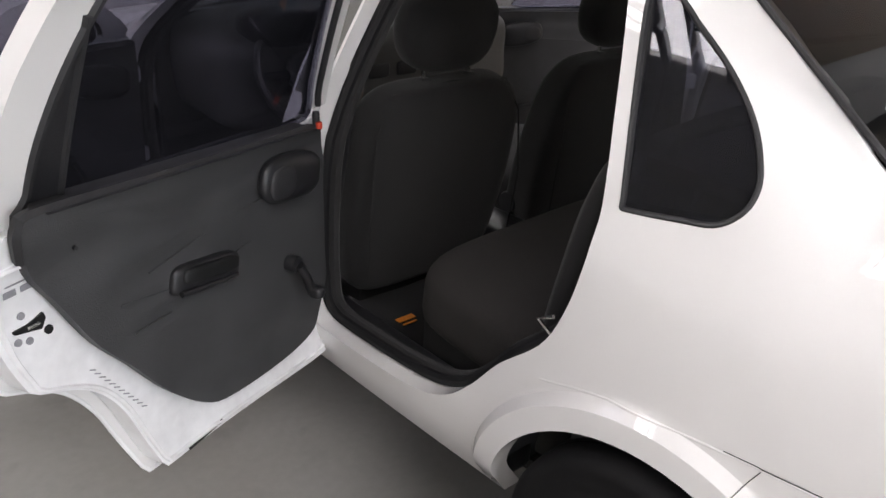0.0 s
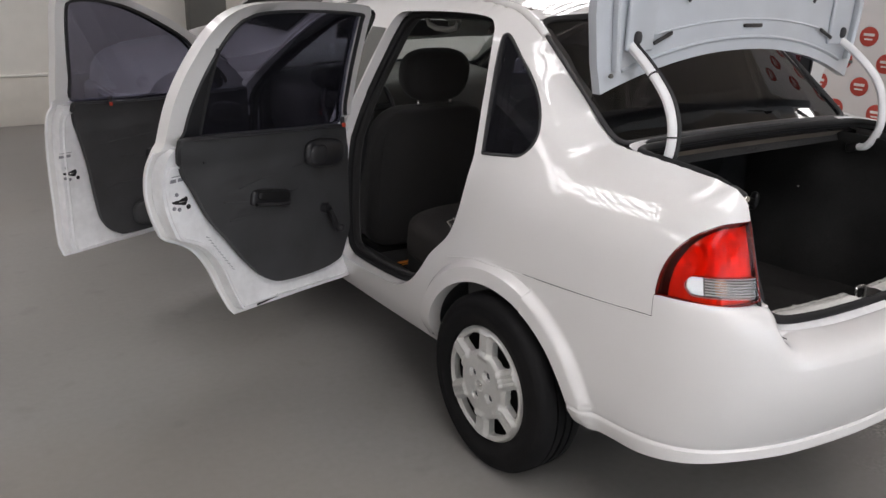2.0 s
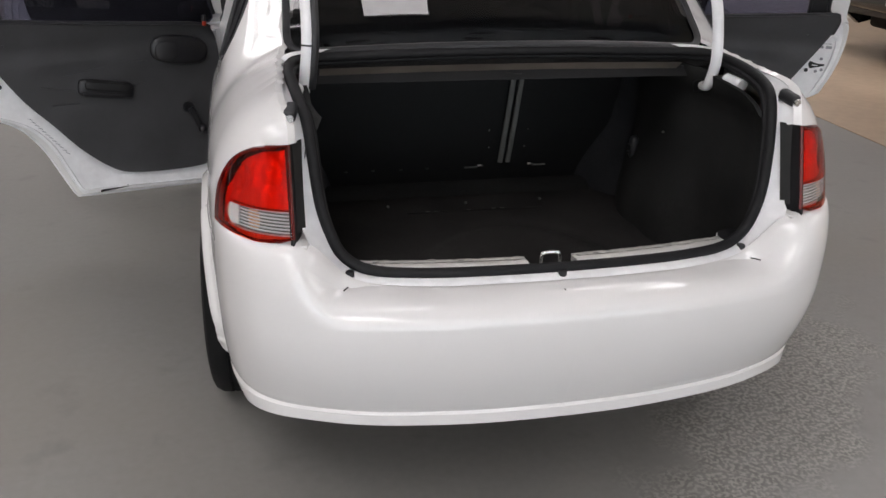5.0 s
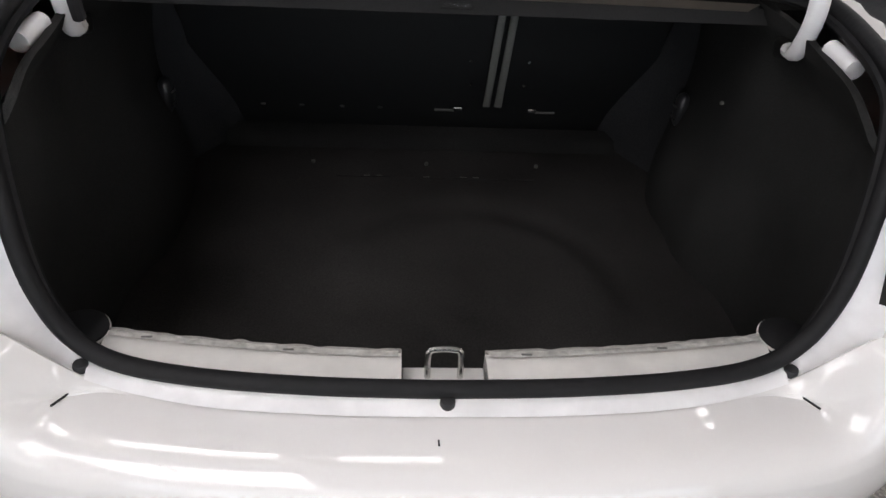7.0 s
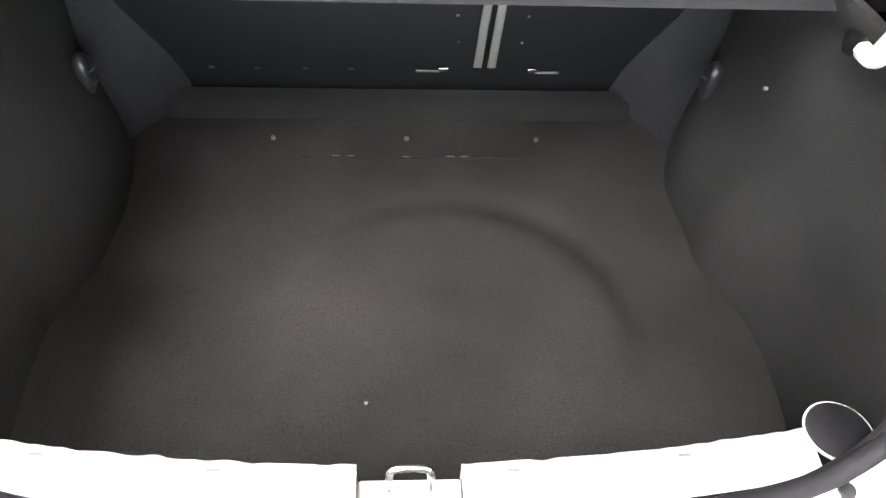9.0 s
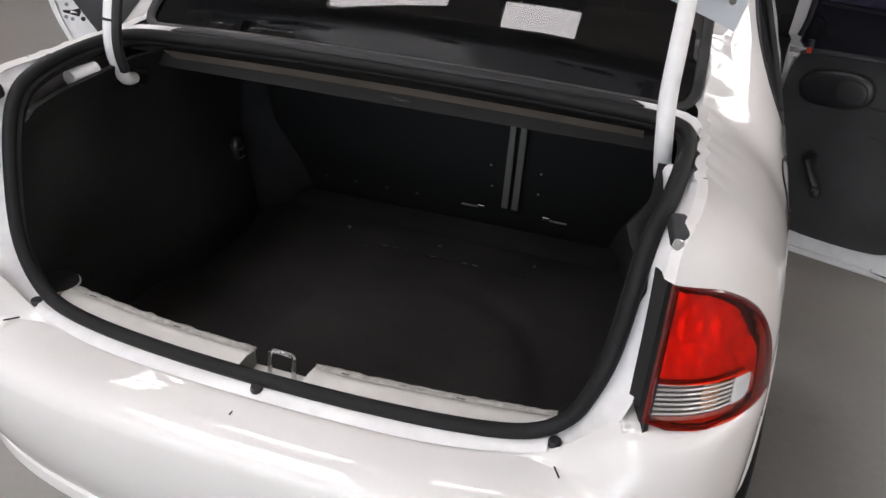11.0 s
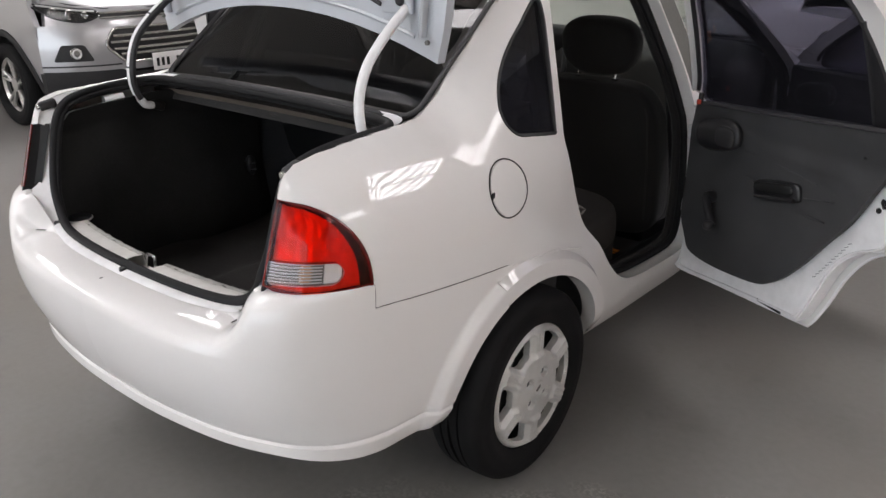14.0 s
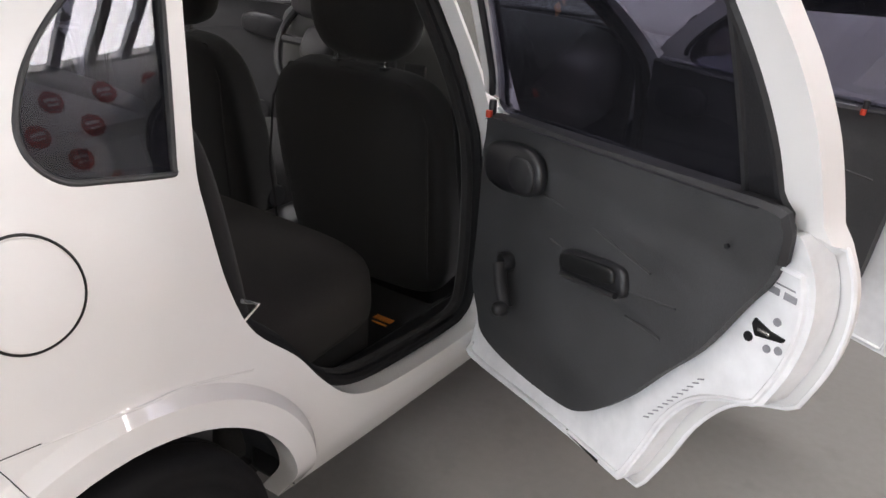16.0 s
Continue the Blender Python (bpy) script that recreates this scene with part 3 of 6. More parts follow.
def side_panel(sign):
    holes = [[(1 + y - 0.45, z) for y, z in poly] for poly in (REAR_OPEN, FRONT_OPEN, QUARTER_WIN)]
    out = side_outline()

    def place(s, z):
        return mirrored(corner(s, z), sign)

    def depth(s, z):
        k = 0.014 if s < 1.35 else (0.045 if z < 1.0 else 0.04)
        return (-k * sign, 0.01 if s < 0.9 else 0.0, -0.004 if z > 0.96 and s < 1.4 else 0)
    return part("side_panel", sheet(out, holes, place, 0.024, depth, None, [[(1 + y - 0.45, z) for y, z in ring] for ring in arch_rings()]), PAINT, car, "glossy white body side with fuel flap" if sign > 0 else "glossy white body side", 32)


SIDES = {}
for sign_ in (-1, 1):
    SIDES[sign_] = side_panel(sign_)


# ---- rear bumper ----
crest = smooth_loop([(0, 0.070), (0.16, 0.073), (0.30, 0.083), (0.45, 0.107), (0.556, 0.145), (0.634, 0.200), (0.686, 0.285), (0.710, 0.37), (side_x(0.45, 0.575), 0.45)], 6, False)
foot = smooth_loop([(0, 0.168), (0.14, 0.171), (0.27, 0.182), (0.39, 0.210), (0.475, 0.25), (0.545, 0.302), (0.605, 0.368), (0.640, 0.412), (side_x(0.45, 0.228), 0.45)], 6, False)
lip = smooth_loop([(0, 0.114), (0.15, 0.118), (0.29, 0.132), (0.42, 0.155), (0.525, 0.190), (0.610, 0.238), (0.662, 0.300), (0.690, 0.380), (side_x(0.45, 0.33), 0.45)], 6, False)
rim = smooth_loop([(0, 0.178, 0.640), (0.15, 0.181, 0.640), (0.30, 0.195, 0.640), (0.432, 0.224, 0.652), (0.514, 0.214, 0.736), (0.600, 0.232, 0.745), (0.665, 0.282, 0.743), (0.705, 0.355, 0.737), (side_x(0.45, 0.688), 0.45, 0.688)], 6, False)


def along(curve, s):
    k = min(max(s, 0), 1) * (len(curve) - 1)
    i = min(int(k), len(curve) - 2)
    return Vector(curve[i]).lerp(Vector(curve[i + 1]), k - i)


BUMPER_V = [0.0, 0.05, 0.16, 0.18, 0.21, 0.60, 1.0]
BUMPER_Z = [0.305, 0.306, 0.354, 0.360, 0.368, 0.575, 0.688]


def bumper_v(z):
    """The bumper's own height coordinate for a height on the car's side."""
    return float(np.interp(z, BUMPER_Z, BUMPER_V))


def bumper(s, v):
    """s: 0 at the middle, 1 where the side begins, then metres along it; v: 0 under the foot, 0.18 in the low groove, 0.6 at the crest, 1 at the rim."""
    low_z = float(np.interp(v, BUMPER_V, BUMPER_Z))
    groove = 0.0026 * math.exp(-((v - 0.18) / 0.011) ** 2) - 0.0022 * smoothstep(0.17, 0.155, v) * smoothstep(0.02, 0.06, v)
    if s > 1:
        y = 0.45 + s - 1
        return Vector((side_x(y, low_z) + 0.002 - groove - 0.02 * smoothstep(0.05, 0.0, v), y, low_z))
    c, f, t, low = along(crest, s), along(foot, s), along(rim, s), along(lip, s)
    if s > 0.6:
        t.z = 0.7445 - 0.056 * smoothstep(0.372, 0.381, t.y)
    zc, zf = 0.575, 0.338 - 0.032 * smoothstep(0.45, 1.0, s)
    zl = zf + 0.032 + 0.022 * smoothstep(0.5, 1.0, s)
    if v < 0.05:
        w = v / 0.05
        p = Vector((*low.lerp(f, 0.5 * (1 - w)), zf + 0.004 * (1 - w)))
    elif v < 0.18:
        p = Vector((*low, zf + (zl - zf) * (v - 0.05) / 0.13))
    elif v < 0.6:
        w = (v - 0.18) / 0.42
        p = Vector((*low.lerp(c, math.sin(w * math.pi / 2) ** 0.95), zl + (zc - zl) * w))
    else:
        a = (v - 0.6) / 0.4 * math.pi / 2
        z = zc + (t.z - zc) * math.sin(a) ** 0.66
        p = Vector((*c.lerp(Vector((t.x, t.y)), 1 - max(math.cos(a), 0.0) ** 0.66), z))
        # a ridge round the shelf, that runs out under the lamps
        zr, q = min(0.640, t.z), 0.94
        if v < 0.85:
            b = (v - 0.6) / 0.25 * math.pi / 2
            z, g = zc + (zr - zc) * math.sin(b) ** 0.62, q * (1 - max(math.cos(b), 0.0) ** 0.62)
        else:
            w = (v - 0.85) / 0.15
            z, g = zr + (t.z - zr) * w, q + (1 - q) * w ** 1.3
        p = Vector((*c.lerp(Vector((t.x, t.y)), g), z)).lerp(p, smoothstep(0.33, 0.52, s))
    out = Vector((c.x, c.y - 0.45 - 0.2 * (1 - s))).normalized()
    p.x -= groove * out.x
    p.y -= groove * out.y
    k = smoothstep(0.62, 1.0, s)
    end_x = side_x(0.45, low_z) + 0.002
    now_x = {True: side_x(0.45, 0.33), False: side_x(0.45, 0.575)}[v < 0.4]
    if v > 0.6:
        low_z = 0.575 + (t.z - 0.575) * (v - 0.6) / 0.4
        end_x = side_x(0.45, low_z) + 0.002
    p.z += (low_z - p.z) * smoothstep(0.72, 1.0, s)
    p.x += (end_x - now_x) * k * (1 if v < 0.18 or v >= 0.6 else 0)
    if 0.18 <= v < 0.6:
        w = math.sin((v - 0.18) / 0.42 * math.pi / 2) ** 0.95
        p.x += (end_x - (side_x(0.45, 0.33) * (1 - w) + side_x(0.45, 0.575) * w)) * k
    return p


def bumper_outline():
    arc = [(1 + y - 0.45, bumper_v(z)) for y, z in arch_points(RW + 0.01, 113, 172.4, 18)]
    return [(0, 0), (0.5, 0), (1.0, 0.0), (1 + 0.574 - 0.45, 0.0)] + list(reversed(arc)) + [(1 + y - 0.4512, bumper_v(z) - 0.003) for y, z in SPLIT] + [(1.0, 0.988), (0.93, 0.985), (0.92, 1.0), (0.5, 1.0), (0.42, 1.0), (0, 1.0)]


def bumper_mesh():
    bm = bmesh.new()
    rows = [[(u, v) for u in np.linspace(0.004, 1.118 if v < 0.26 else 1.0, 90)] for v in (0.05, 0.10, 0.155, 0.168, 0.18, 0.195, 0.215, 0.25, 0.60, 0.64, 0.68, 0.71, 0.74, 0.77, 0.80, 0.825, 0.85, 0.88, 0.92, 0.96)]
    rows += [[(u, v) for u in np.linspace(1.006, 1.33, 70)] for v in np.arange(0.27, 0.985, 0.014)]
    for sign in (-1, 1):
        def place(s, v):
            return mirrored(bumper(s, v), sign)
        sheet(bumper_outline(), [], place, 0.022, lambda s, v: (-0.006 * sign * min(1.0, 1.3 * s), 0.006 * max(0.0, 1 - 0.8 * s), -0.006 * smoothstep(0.6, 0.7, v) * (s < 0.95)), bm, rows)
    return bm


rear_bumper = part("rear_bumper", bumper_mesh(), PAINT, car, "smooth white painted plastic bumper with a low groove", 35)

# white sill under the boot opening, with its screws


def ledge():
    bm = bmesh.new()
    rows = []
    full = [(-x, y, z) for x, y, z in reversed(rim[1:19])] + [tuple(r) for r in rim[:19]]
    for x, y, z in full:
        rows.append([bm.verts.new(q) for q in ((x, y - 0.006, z + 0.002), (x, y + 0.008, z + 0.008), (x, y + 0.03, z + 0.010), (x, y + 0.034, z - 0.02))])
    for a, b in zip(rows, rows[1:]):
        for i in range(3):
            bm.faces.new((a[i], a[i + 1], b[i + 1], b[i]))
    bmesh.ops.recalc_face_normals(bm, faces=bm.faces[:])
    return bm


part("boot_ledge", ledge(), JAMB, car, "white painted metal ledge under the boot seal")
for x_, y_, z_ in ((-0.440, 0.236, 0.657), (0.0, 0.188, 0.648), (0.440, 0.236, 0.657)):
    part("bumper_screw", disc((x_, y_, z_), 0.0095, 0.012, "z", 16), RUBBER, rear_bumper, "black plastic screw cap")
    part("bumper_tab", rounded((0.002, 0.030, 0.002), (x_ - 0.012 if x_ <= 0 else x_ + 0.012, y_ - 0.042, z_ - 0.0105), 0.0, m=pose(0, 0, 0, -10, 0, -25 * (x_ < 0) + 25 * (x_ > 0))), DARK_STEEL, rear_bumper)


# ---- boot ----
seal_half = smooth_loop([(0, 0.204, 0.655), (0.15, 0.208, 0.655), (0.30, 0.222, 0.655), (0.40, 0.240, 0.662), (0.452, 0.254, 0.692), (0.477, 0.262, 0.745), (0.492, 0.276, 0.80), (0.501, 0.297, 0.88), (0.506, 0.316, 0.935), (0.512, 0.338, 0.966),
                         (0.521, 0.372, 0.985), (0.528, 0.43, 0.997), (0.533, 0.50, 1.003), (0.533, 0.57, 1.006), (0.522, 0.622, 1.008), (0.485, 0.647, 1.010), (0.40, 0.655, 1.012), (0.20, 0.660, 1.016), (0, 0.661, 1.018)], 5, False)
seal_loop = [tuple(p) for p in seal_half] + [(-x, y, z) for x, y, z in reversed(seal_half[1:-1])]
part("boot_seal", tube(seal_loop, 0.0118, True, 10), SEAL, car, "black rubber boot weatherstrip")
part("boot_seal_lip", tube([(x * 0.985, y + 0.006, z - 0.012) for x, y, z in seal_loop], 0.0085, True, 8), SEAL, car)

edge_half = [tuple(Vector(rim[0])), tuple(rim[6]), tuple(rim[12]), tuple(rim[18])] + [(0.497, 0.222, 0.69), (0.520, 0.213, 0.743), (0.531, 0.244, 0.760)] + \
            [(0.533, rear_y(z) + 0.044, z) for z in (0.80, 0.86, 0.915)] + [(0.546, rear_y(0.93) + 0.006, 0.931), (0.547, rear_y(0.955) + 0.004, 0.956), tuple(corner(0.03, 0.973)), tuple(corner(s_of(0.30, 0.985), 0.990))] + [(top_x(y) - 0.002, y, top_z(y) - 0.004) for y in (0.36, 0.42, 0.50, 0.58)] + \
            [(0.540, 0.650, 1.018), (0.50, 0.676, 1.022), (0.40, 0.684, 1.025), (0.20, 0.690, 1.031), (0, 0.692, 1.033)]


def resample(path, n):
    p = [Vector(q) for q in path]
    d = np.concatenate([[0], np.cumsum([(b - a).length for a, b in zip(p, p[1:])])])
    return [p[i].lerp(p[i + 1], (t - d[i]) / max(d[i + 1] - d[i], 1e-9)) for t in np.linspace(0, d[-1], n) for i in [min(int(np.searchsorted(d, t, "right")) - 1, len(p) - 2)]]


def ribbon(a, b, mid=None, sag=0.0, bm=None):
    """A strip between two lines, with a sunk middle."""
    bm = bm or bmesh.new()
    rows = []
    for p, q in zip(a, b):
        m = (p + q) / 2 + Vector((0, 0, -sag)) if sag else (p + q) / 2
        rows.append([bm.verts.new(w) for w in (p, p.lerp(m, 0.55), m, q.lerp(m, 0.55), q)])
    for r, t in zip(rows, rows[1:]):
        for i in range(4):
            bm.faces.new((r[i], r[i + 1], t[i + 1], t[i]))
    bmesh.ops.recalc_face_normals(bm, faces=bm.faces[:])
    return bm


for sign_ in (-1, 1):
    a_ = [mirrored(p, sign_) for p in resample(smooth_loop(edge_half, 4, False), 90)]
    b_ = [mirrored(p + Vector((0, 0.012, -0.008)), sign_) for p in resample(seal_half, 90)]
    part("boot_jamb", ribbon(a_, b_, sag=0.008), JAMB, car, "white painted gutter round the boot opening")
    # black strip beside the lamp, rubber stop and lid stay
    bm_ = sheet([(0.500, 0.744), (0.549, 0.742), (0.549, 0.926), (0.500, 0.921)], [], lambda u, v: mirrored((0.549 - 0.34 * (0.549 - u), rear_y(v) - 0.003 + (0.549 - u), v), sign_), 0.02, lambda u, v: (0.006 * sign_, 0.004, 0))
    part("lamp_gasket", bm_, SEAL, car, "black plastic strip beside the tail lamp")
    part("lamp_foot", rounded((0.066, 0.070, 0.008), (0.548 * sign_, 0.240, 0.7380), 0.003, m=pose(0, 0, 0, 0, 0, 14 * sign_)), PAINT, car, "white panel corner under the tail lamp")
    stop_ = part("rubber_stop", rounded((0.024, 0.05, 0.026), (0.540 * sign_, 0.314, 0.976), 0.008, m=pose(0, 0, 0, 12, 0, 12 * sign_)), RUBBER, car, "black rubber lid stop")
    part("stop_screw", disc((0.542 * sign_, 0.288, 0.971), 0.008, 0.01, "y", 12), STEEL, stop_)
    part("lid_spring_tube", tube([(0.524 * sign_, 0.475, 0.964), (0.521 * sign_, 0.505, 0.966), (0.517 * sign_, 0.535, 0.967)], 0.014, n=12), JAMB, car, "white lid spring housing")


def boot_floor():
    def place(x, y):
        r = math.hypot(x - 0.070, y - 0.605)
        h = 0.015 * (1 - smoothstep(0.235, 0.295, r)) - 0.004 * math.exp(-((r - 0.305) / 0.025) ** 2) - 0.006 * (1 - smoothstep(0.10, 0.16, r)) + 0.006 * (1 - smoothstep(0.05, 0.10, r)) + 0.007 * noise.noise((x * 3, y * 3, 1)) + 0.004 * noise.noise((x * 9, y * 9, 4))
        up = 0.005 * smoothstep(1.10, 1.16, y) + 0.015 * smoothstep(0.44, 0.52, abs(x))
        return (x, y, 0.457 - 0.045 * (1.07 - y) + h + up)
    return sheet([(-0.53, 0.235), (0.53, 0.235), (0.53, 1.23), (-0.53, 1.23)], [], place, 0.018, lambda u, v: (0, 0, -0.02))


part("boot_carpet", boot_floor(), BOOT_FLOOR, car, "worn dark grey carpet over the spare wheel, lightened as if lit", 60)


def boot_wall(sign):
    """The lined side of the boot, drawn in over the wheel housing."""
    def place(y, z):
        house = math.exp(-((y - 0.865) / 0.20) ** 4)
        x = 0.525 + 0.020 * smoothstep(0.42, 0.62, z) * (1 - house) - (0.050 + 0.012 * noise.noise((y * 9, 1, sign))) * house * (1 - smoothstep(0.50, 0.74, z))
        x += 0.010 * noise.noise((y * 5, z * 5, 2 + sign)) - 0.035 * (1 - smoothstep(0.28, 0.46, y)) - 0.05 * smoothstep(0.88, 0.97, z)
        return (x * sign, y, z)
    return sheet([(0.262, 0.42), (1.04, 0.42), (1.04, 0.972), (0.62, 0.972), (0.345, 0.955), (0.310, 0.90), (0.285, 0.78), (0.275, 0.70)], [], place, 0.022, lambda u, v: (0.012 * sign, 0, 0))


def boot_facet(sign):
    """Slanting felt between the side lining and the seat back."""
    def place(u, v):
        a = Vector((0.500 + 0.047 * smoothstep(0.05, 0.5, v), 1.035, 0.44 + 0.53 * v))
        b = Vector((0.400 + 0.12 * smoothstep(0.0, 0.62, v), 1.200 - 0.09 * v, 0.48 + 0.49 * v))
        p = a.lerp(b, u)
        p.y += 0.012 * math.sin(u * math.pi)
        return mirrored(p, sign)
    return sheet([(0, 0), (1, 0), (1, 1), (0, 1)], [], place, 0.09, lambda u, v: (0.01 * sign, 0.02, 0))


for sign_ in (-1, 1):
    part("boot_side_carpet", boot_wall(sign_), CARPET, car, "dark felt lining of the boot", 60)
    part("boot_corner_felt", boot_facet(sign_), FELT, car, "grey felt beside the seat back", 60)
    tie_ = part("tie_down", puff((0.030, 0.036, 0.075), (0.510 * sign_, 0.972, 0.655), 2.4, 5), PLASTIC, car, "small shiny tie-down hook")
    for dz_ in (-0.014, 0.010):
        part("tie_down_bar", tube([(0.498 * sign_, 0.960, 0.655 + dz_), (0.494 * sign_, 0.972, 0.655 + dz_), (0.498 * sign_, 0.984, 0.655 + dz_)], 0.0035, n=6), STEEL, tie_)
riser_ = [(Vector((x, 1.112 + 0.003 * noise.noise((x * 9, 0, 3)), 0.468)), Vector((x, 1.172, 0.497))) for x in np.linspace(-0.44, 0.44, 40)]
part("felt_riser", ribbon([a for a, b in riser_], [b for a, b in riser_], sag=-0.004), CARPET, car, "dark felt step in front of the seat back")
part("carpet_seam", tube([(x, 1.012 + 0.03 * (x - 0.02) ** 2 + 0.004 * noise.noise((x * 18, 2, 7)), 0.4560 - 0.002 * noise.noise((x * 14, 5, 1))) for x in np.linspace(-0.19, 0.24, 40)], 0.0014, n=5), CARPET, car, "split seam in the boot carpet")
part("felt_rivet", disc((0.517, 0.813, 0.750), 0.0035, 0.006, "x", 10), GREY_TRIM, car)


def seat_panel():
    """Black back of the rear seat, a leaning board with a slanted outline."""
    poly = [(-0.40, 0.478), (0.40, 0.478), (0.50, 0.66), (0.52, 0.96), (-0.52, 0.96), (-0.50, 0.66)]
    return sheet(poly, [], lambda x, z: (x, 1.185 - 0.20 * (z - 0.5), z), 0.06, lambda u, v: (0, 0.02, 0))


seat_panel_ = part("seat_back_panel", seat_panel(), BOARD_BLACK, car, "black board at the back of the rear seat")
for dx_ in (-0.012, 0.014):
    part("belt_strap", rounded((0.016, 0.006, 0.36), (0.158 + dx_, 1.122, 0.735), 0.002, m=pose(0, 0, 0, 11, 2.5, 0)), GREY_TRIM, seat_panel_, "grey strap hanging down the seat back")
for x_ in (0.075, 0.245):
    part("panel_hinge", rounded((0.020, 0.005, 0.009), (x_, 1.167, 0.546), 0.002), STEEL, seat_panel_, "bright steel hinge")
    part("hinge_leaf", rounded((0.045, 0.004, 0.005), (x_ + (0.03 if x_ > 0.1 else -0.03), 1.168, 0.541), 0.001), GREY_TRIM, seat_panel_)
for x_ in (-0.36, -0.275, -0.185, -0.10):
    part("panel_clip", rounded((0.011, 0.005, 0.005), (x_, 1.169, 0.543), 0.002), DASH, seat_panel_)
for x_, z_ in ((0.095, 0.67), (0.10, 0.61), (0.222, 0.67), (0.218, 0.61)):
    part("panel_rivet", disc((x_, 1.183 - 0.2 * (z_ - 0.5), z_), 0.0032, 0.004, "y", 8), STEEL, seat_panel_)
for x_, y_ in ((-0.243, 1.06), (0.005, 1.06), (0.25, 1.06)):
    part("carpet_button", disc((x_, y_, 0.463), 0.0045, 0.006, "z", 12), GREY_TRIM, car, "small grey carpet button")
for x_ in (-0.125, -0.098, 0.004, 0.085, 0.112):
    part("carpet_stitch", rounded((0.014, 0.0015, 0.0022), (x_, 1.013 + 0.02 * abs(x_), 0.4575), 0.001), GREY_TRIM, car)
for x_, y_ in ((-0.056, 0.485), (0.075, 0.79), (0.083, 0.775)):
    part("carpet_fluff", rounded((0.005, 0.004, 0.003), (x_, y_, 0.4505), 0.001), SEALANT, car)
# parcel shelf, its bar and the floor of the boot's roof
part("parcel_shelf", sheet([(-0.60, 0.69), (0.60, 0.69), (0.58, 1.12), (-0.58, 1.12)], [], lambda u, v: (u, v, 0.985 - 0.02 * smoothstep(0.8, 0.69, v)), 0.08, lambda u, v: (0, 0, -0.025)), FABRIC, car, "black felt parcel shelf")
part("shelf_bar", ribbon([Vector((x, 0.668 - 0.05 * x * x, 0.985 - 0.01 * x * x)) for x in np.linspace(-0.46, 0.46, 40)], [Vector((x, 0.712, 0.944)) for x in np.linspace(-0.46, 0.46, 40)]), BAR, car, "bare brown metal crossbar under the rear window")
for x_ in (-0.25, 0.0, 0.22):
    part("bar_slot", rounded((0.045, 0.004, 0.006), (x_, 0.694, 0.958), 0.001, m=pose(0, 0, 0, -44)), DARK_STEEL, car)
part("boot_lamp", rounded((0.05, 0.02, 0.012), (0.02, 0.690, 0.955), 0.004), CLEAR_LENS, car)

# inner sill: two pale painted strips and the latch between them
for a0_, a1_ in ((-0.432, -0.055), (0.053, 0.432)):
    xs_ = np.linspace(a0_, a1_, 24)
    fr_ = [Vector((x, 0.222 + 0.20 * x * x, 0.648)) for x in xs_]
    bk_ = [Vector((x, 0.277 + 0.20 * x * x, 0.645)) for x in xs_]
    strip_ = part("boot_sill", ribbon(fr_, bk_, sag=-0.003), SCUFFED, car, "scuffed white painted boot sill")
    part("sill_drop", ribbon(bk_, [p + Vector((0, 0.006, -0.12)) for p in bk_]), SCUFFED, strip_)
    for f_ in (0.14, 0.62):
        x = a0_ + (a1_ - a0_) * f_
        part("sill_notch", rounded((0.014, 0.004, 0.003), (x, 0.268 + 0.20 * x * x, 0.6492), 0.001), GREY_TRIM, strip_)
    edge_ = [(Vector((x, 0.2635 + 0.20 * x * x + 0.0022 * noise.noise((x * 45, 6, 2)), 0.6502)), Vector((x, 0.2765 + 0.20 * x * x, 0.6485))) for x in np.linspace(a0_ + 0.004, a1_ - 0.004, 80)]
    part("sill_edge", ribbon([a for a, b in edge_], [b for a, b in edge_], sag=-0.0008), BARE_EDGE, strip_, "grey bare edge of the sill")
    bead_ = [Vector((x, 0.2775 + 0.20 * x * x + 0.0025 * noise.noise((x * 40, 0, 5)), 0.646 + 0.002 * noise.noise((x * 60, 3, 5)))) for x in np.linspace(a0_, a1_, 90)]
    part("sealant_bead", tube(bead_, 0.0034, n=6), SEALANT, strip_, "uneven cream sealant along the sill edge")
    bead_ = [Vector((x, 0.270 + 0.20 * x * x + 0.003 * noise.noise((x * 33, 9, 5)), 0.6478 + 0.0012 * noise.noise((x * 70, 3, 8)))) for x in np.linspace(a0_ + 0.01, a1_ - 0.01, 90)]
    part("sealant_bead", tube(bead_, 0.0016, n=5), SEALANT, strip_)
part("latch_plate", rounded((0.108, 0.06, 0.01), (0, 0.250, 0.612), 0.003), SCUFFED, car, "recessed white latch plate")
part("latch_striker", tube(smooth_loop([(-0.021, 0.262, 0.615), (-0.021, 0.266, 0.652), (-0.014, 0.268, 0.660), (0.014, 0.268, 0.660), (0.021, 0.266, 0.652), (0.021, 0.262, 0.615)], 3, False), 0.0042, n=8), STEEL, car, "bright steel latch loop")
for x_ in (-0.025, 0.0, 0.025):
    part("latch_bolt", disc((x_, 0.246, 0.619), 0.006, 0.006, "z", 10), STEEL, car)
for sign_ in (-1, 1):
    part("sill_end", disc((0.468 * sign_, 0.312, 0.6455), 0.0385, 0.006, "z", 32), SCUFFED, car, "white painted end of the boot sill")
    part("sill_plug", disc((0.466 * sign_, 0.311, 0.6500), 0.0355, 0.006, "z", 28), SEAL, car, "black rubber hole cover")


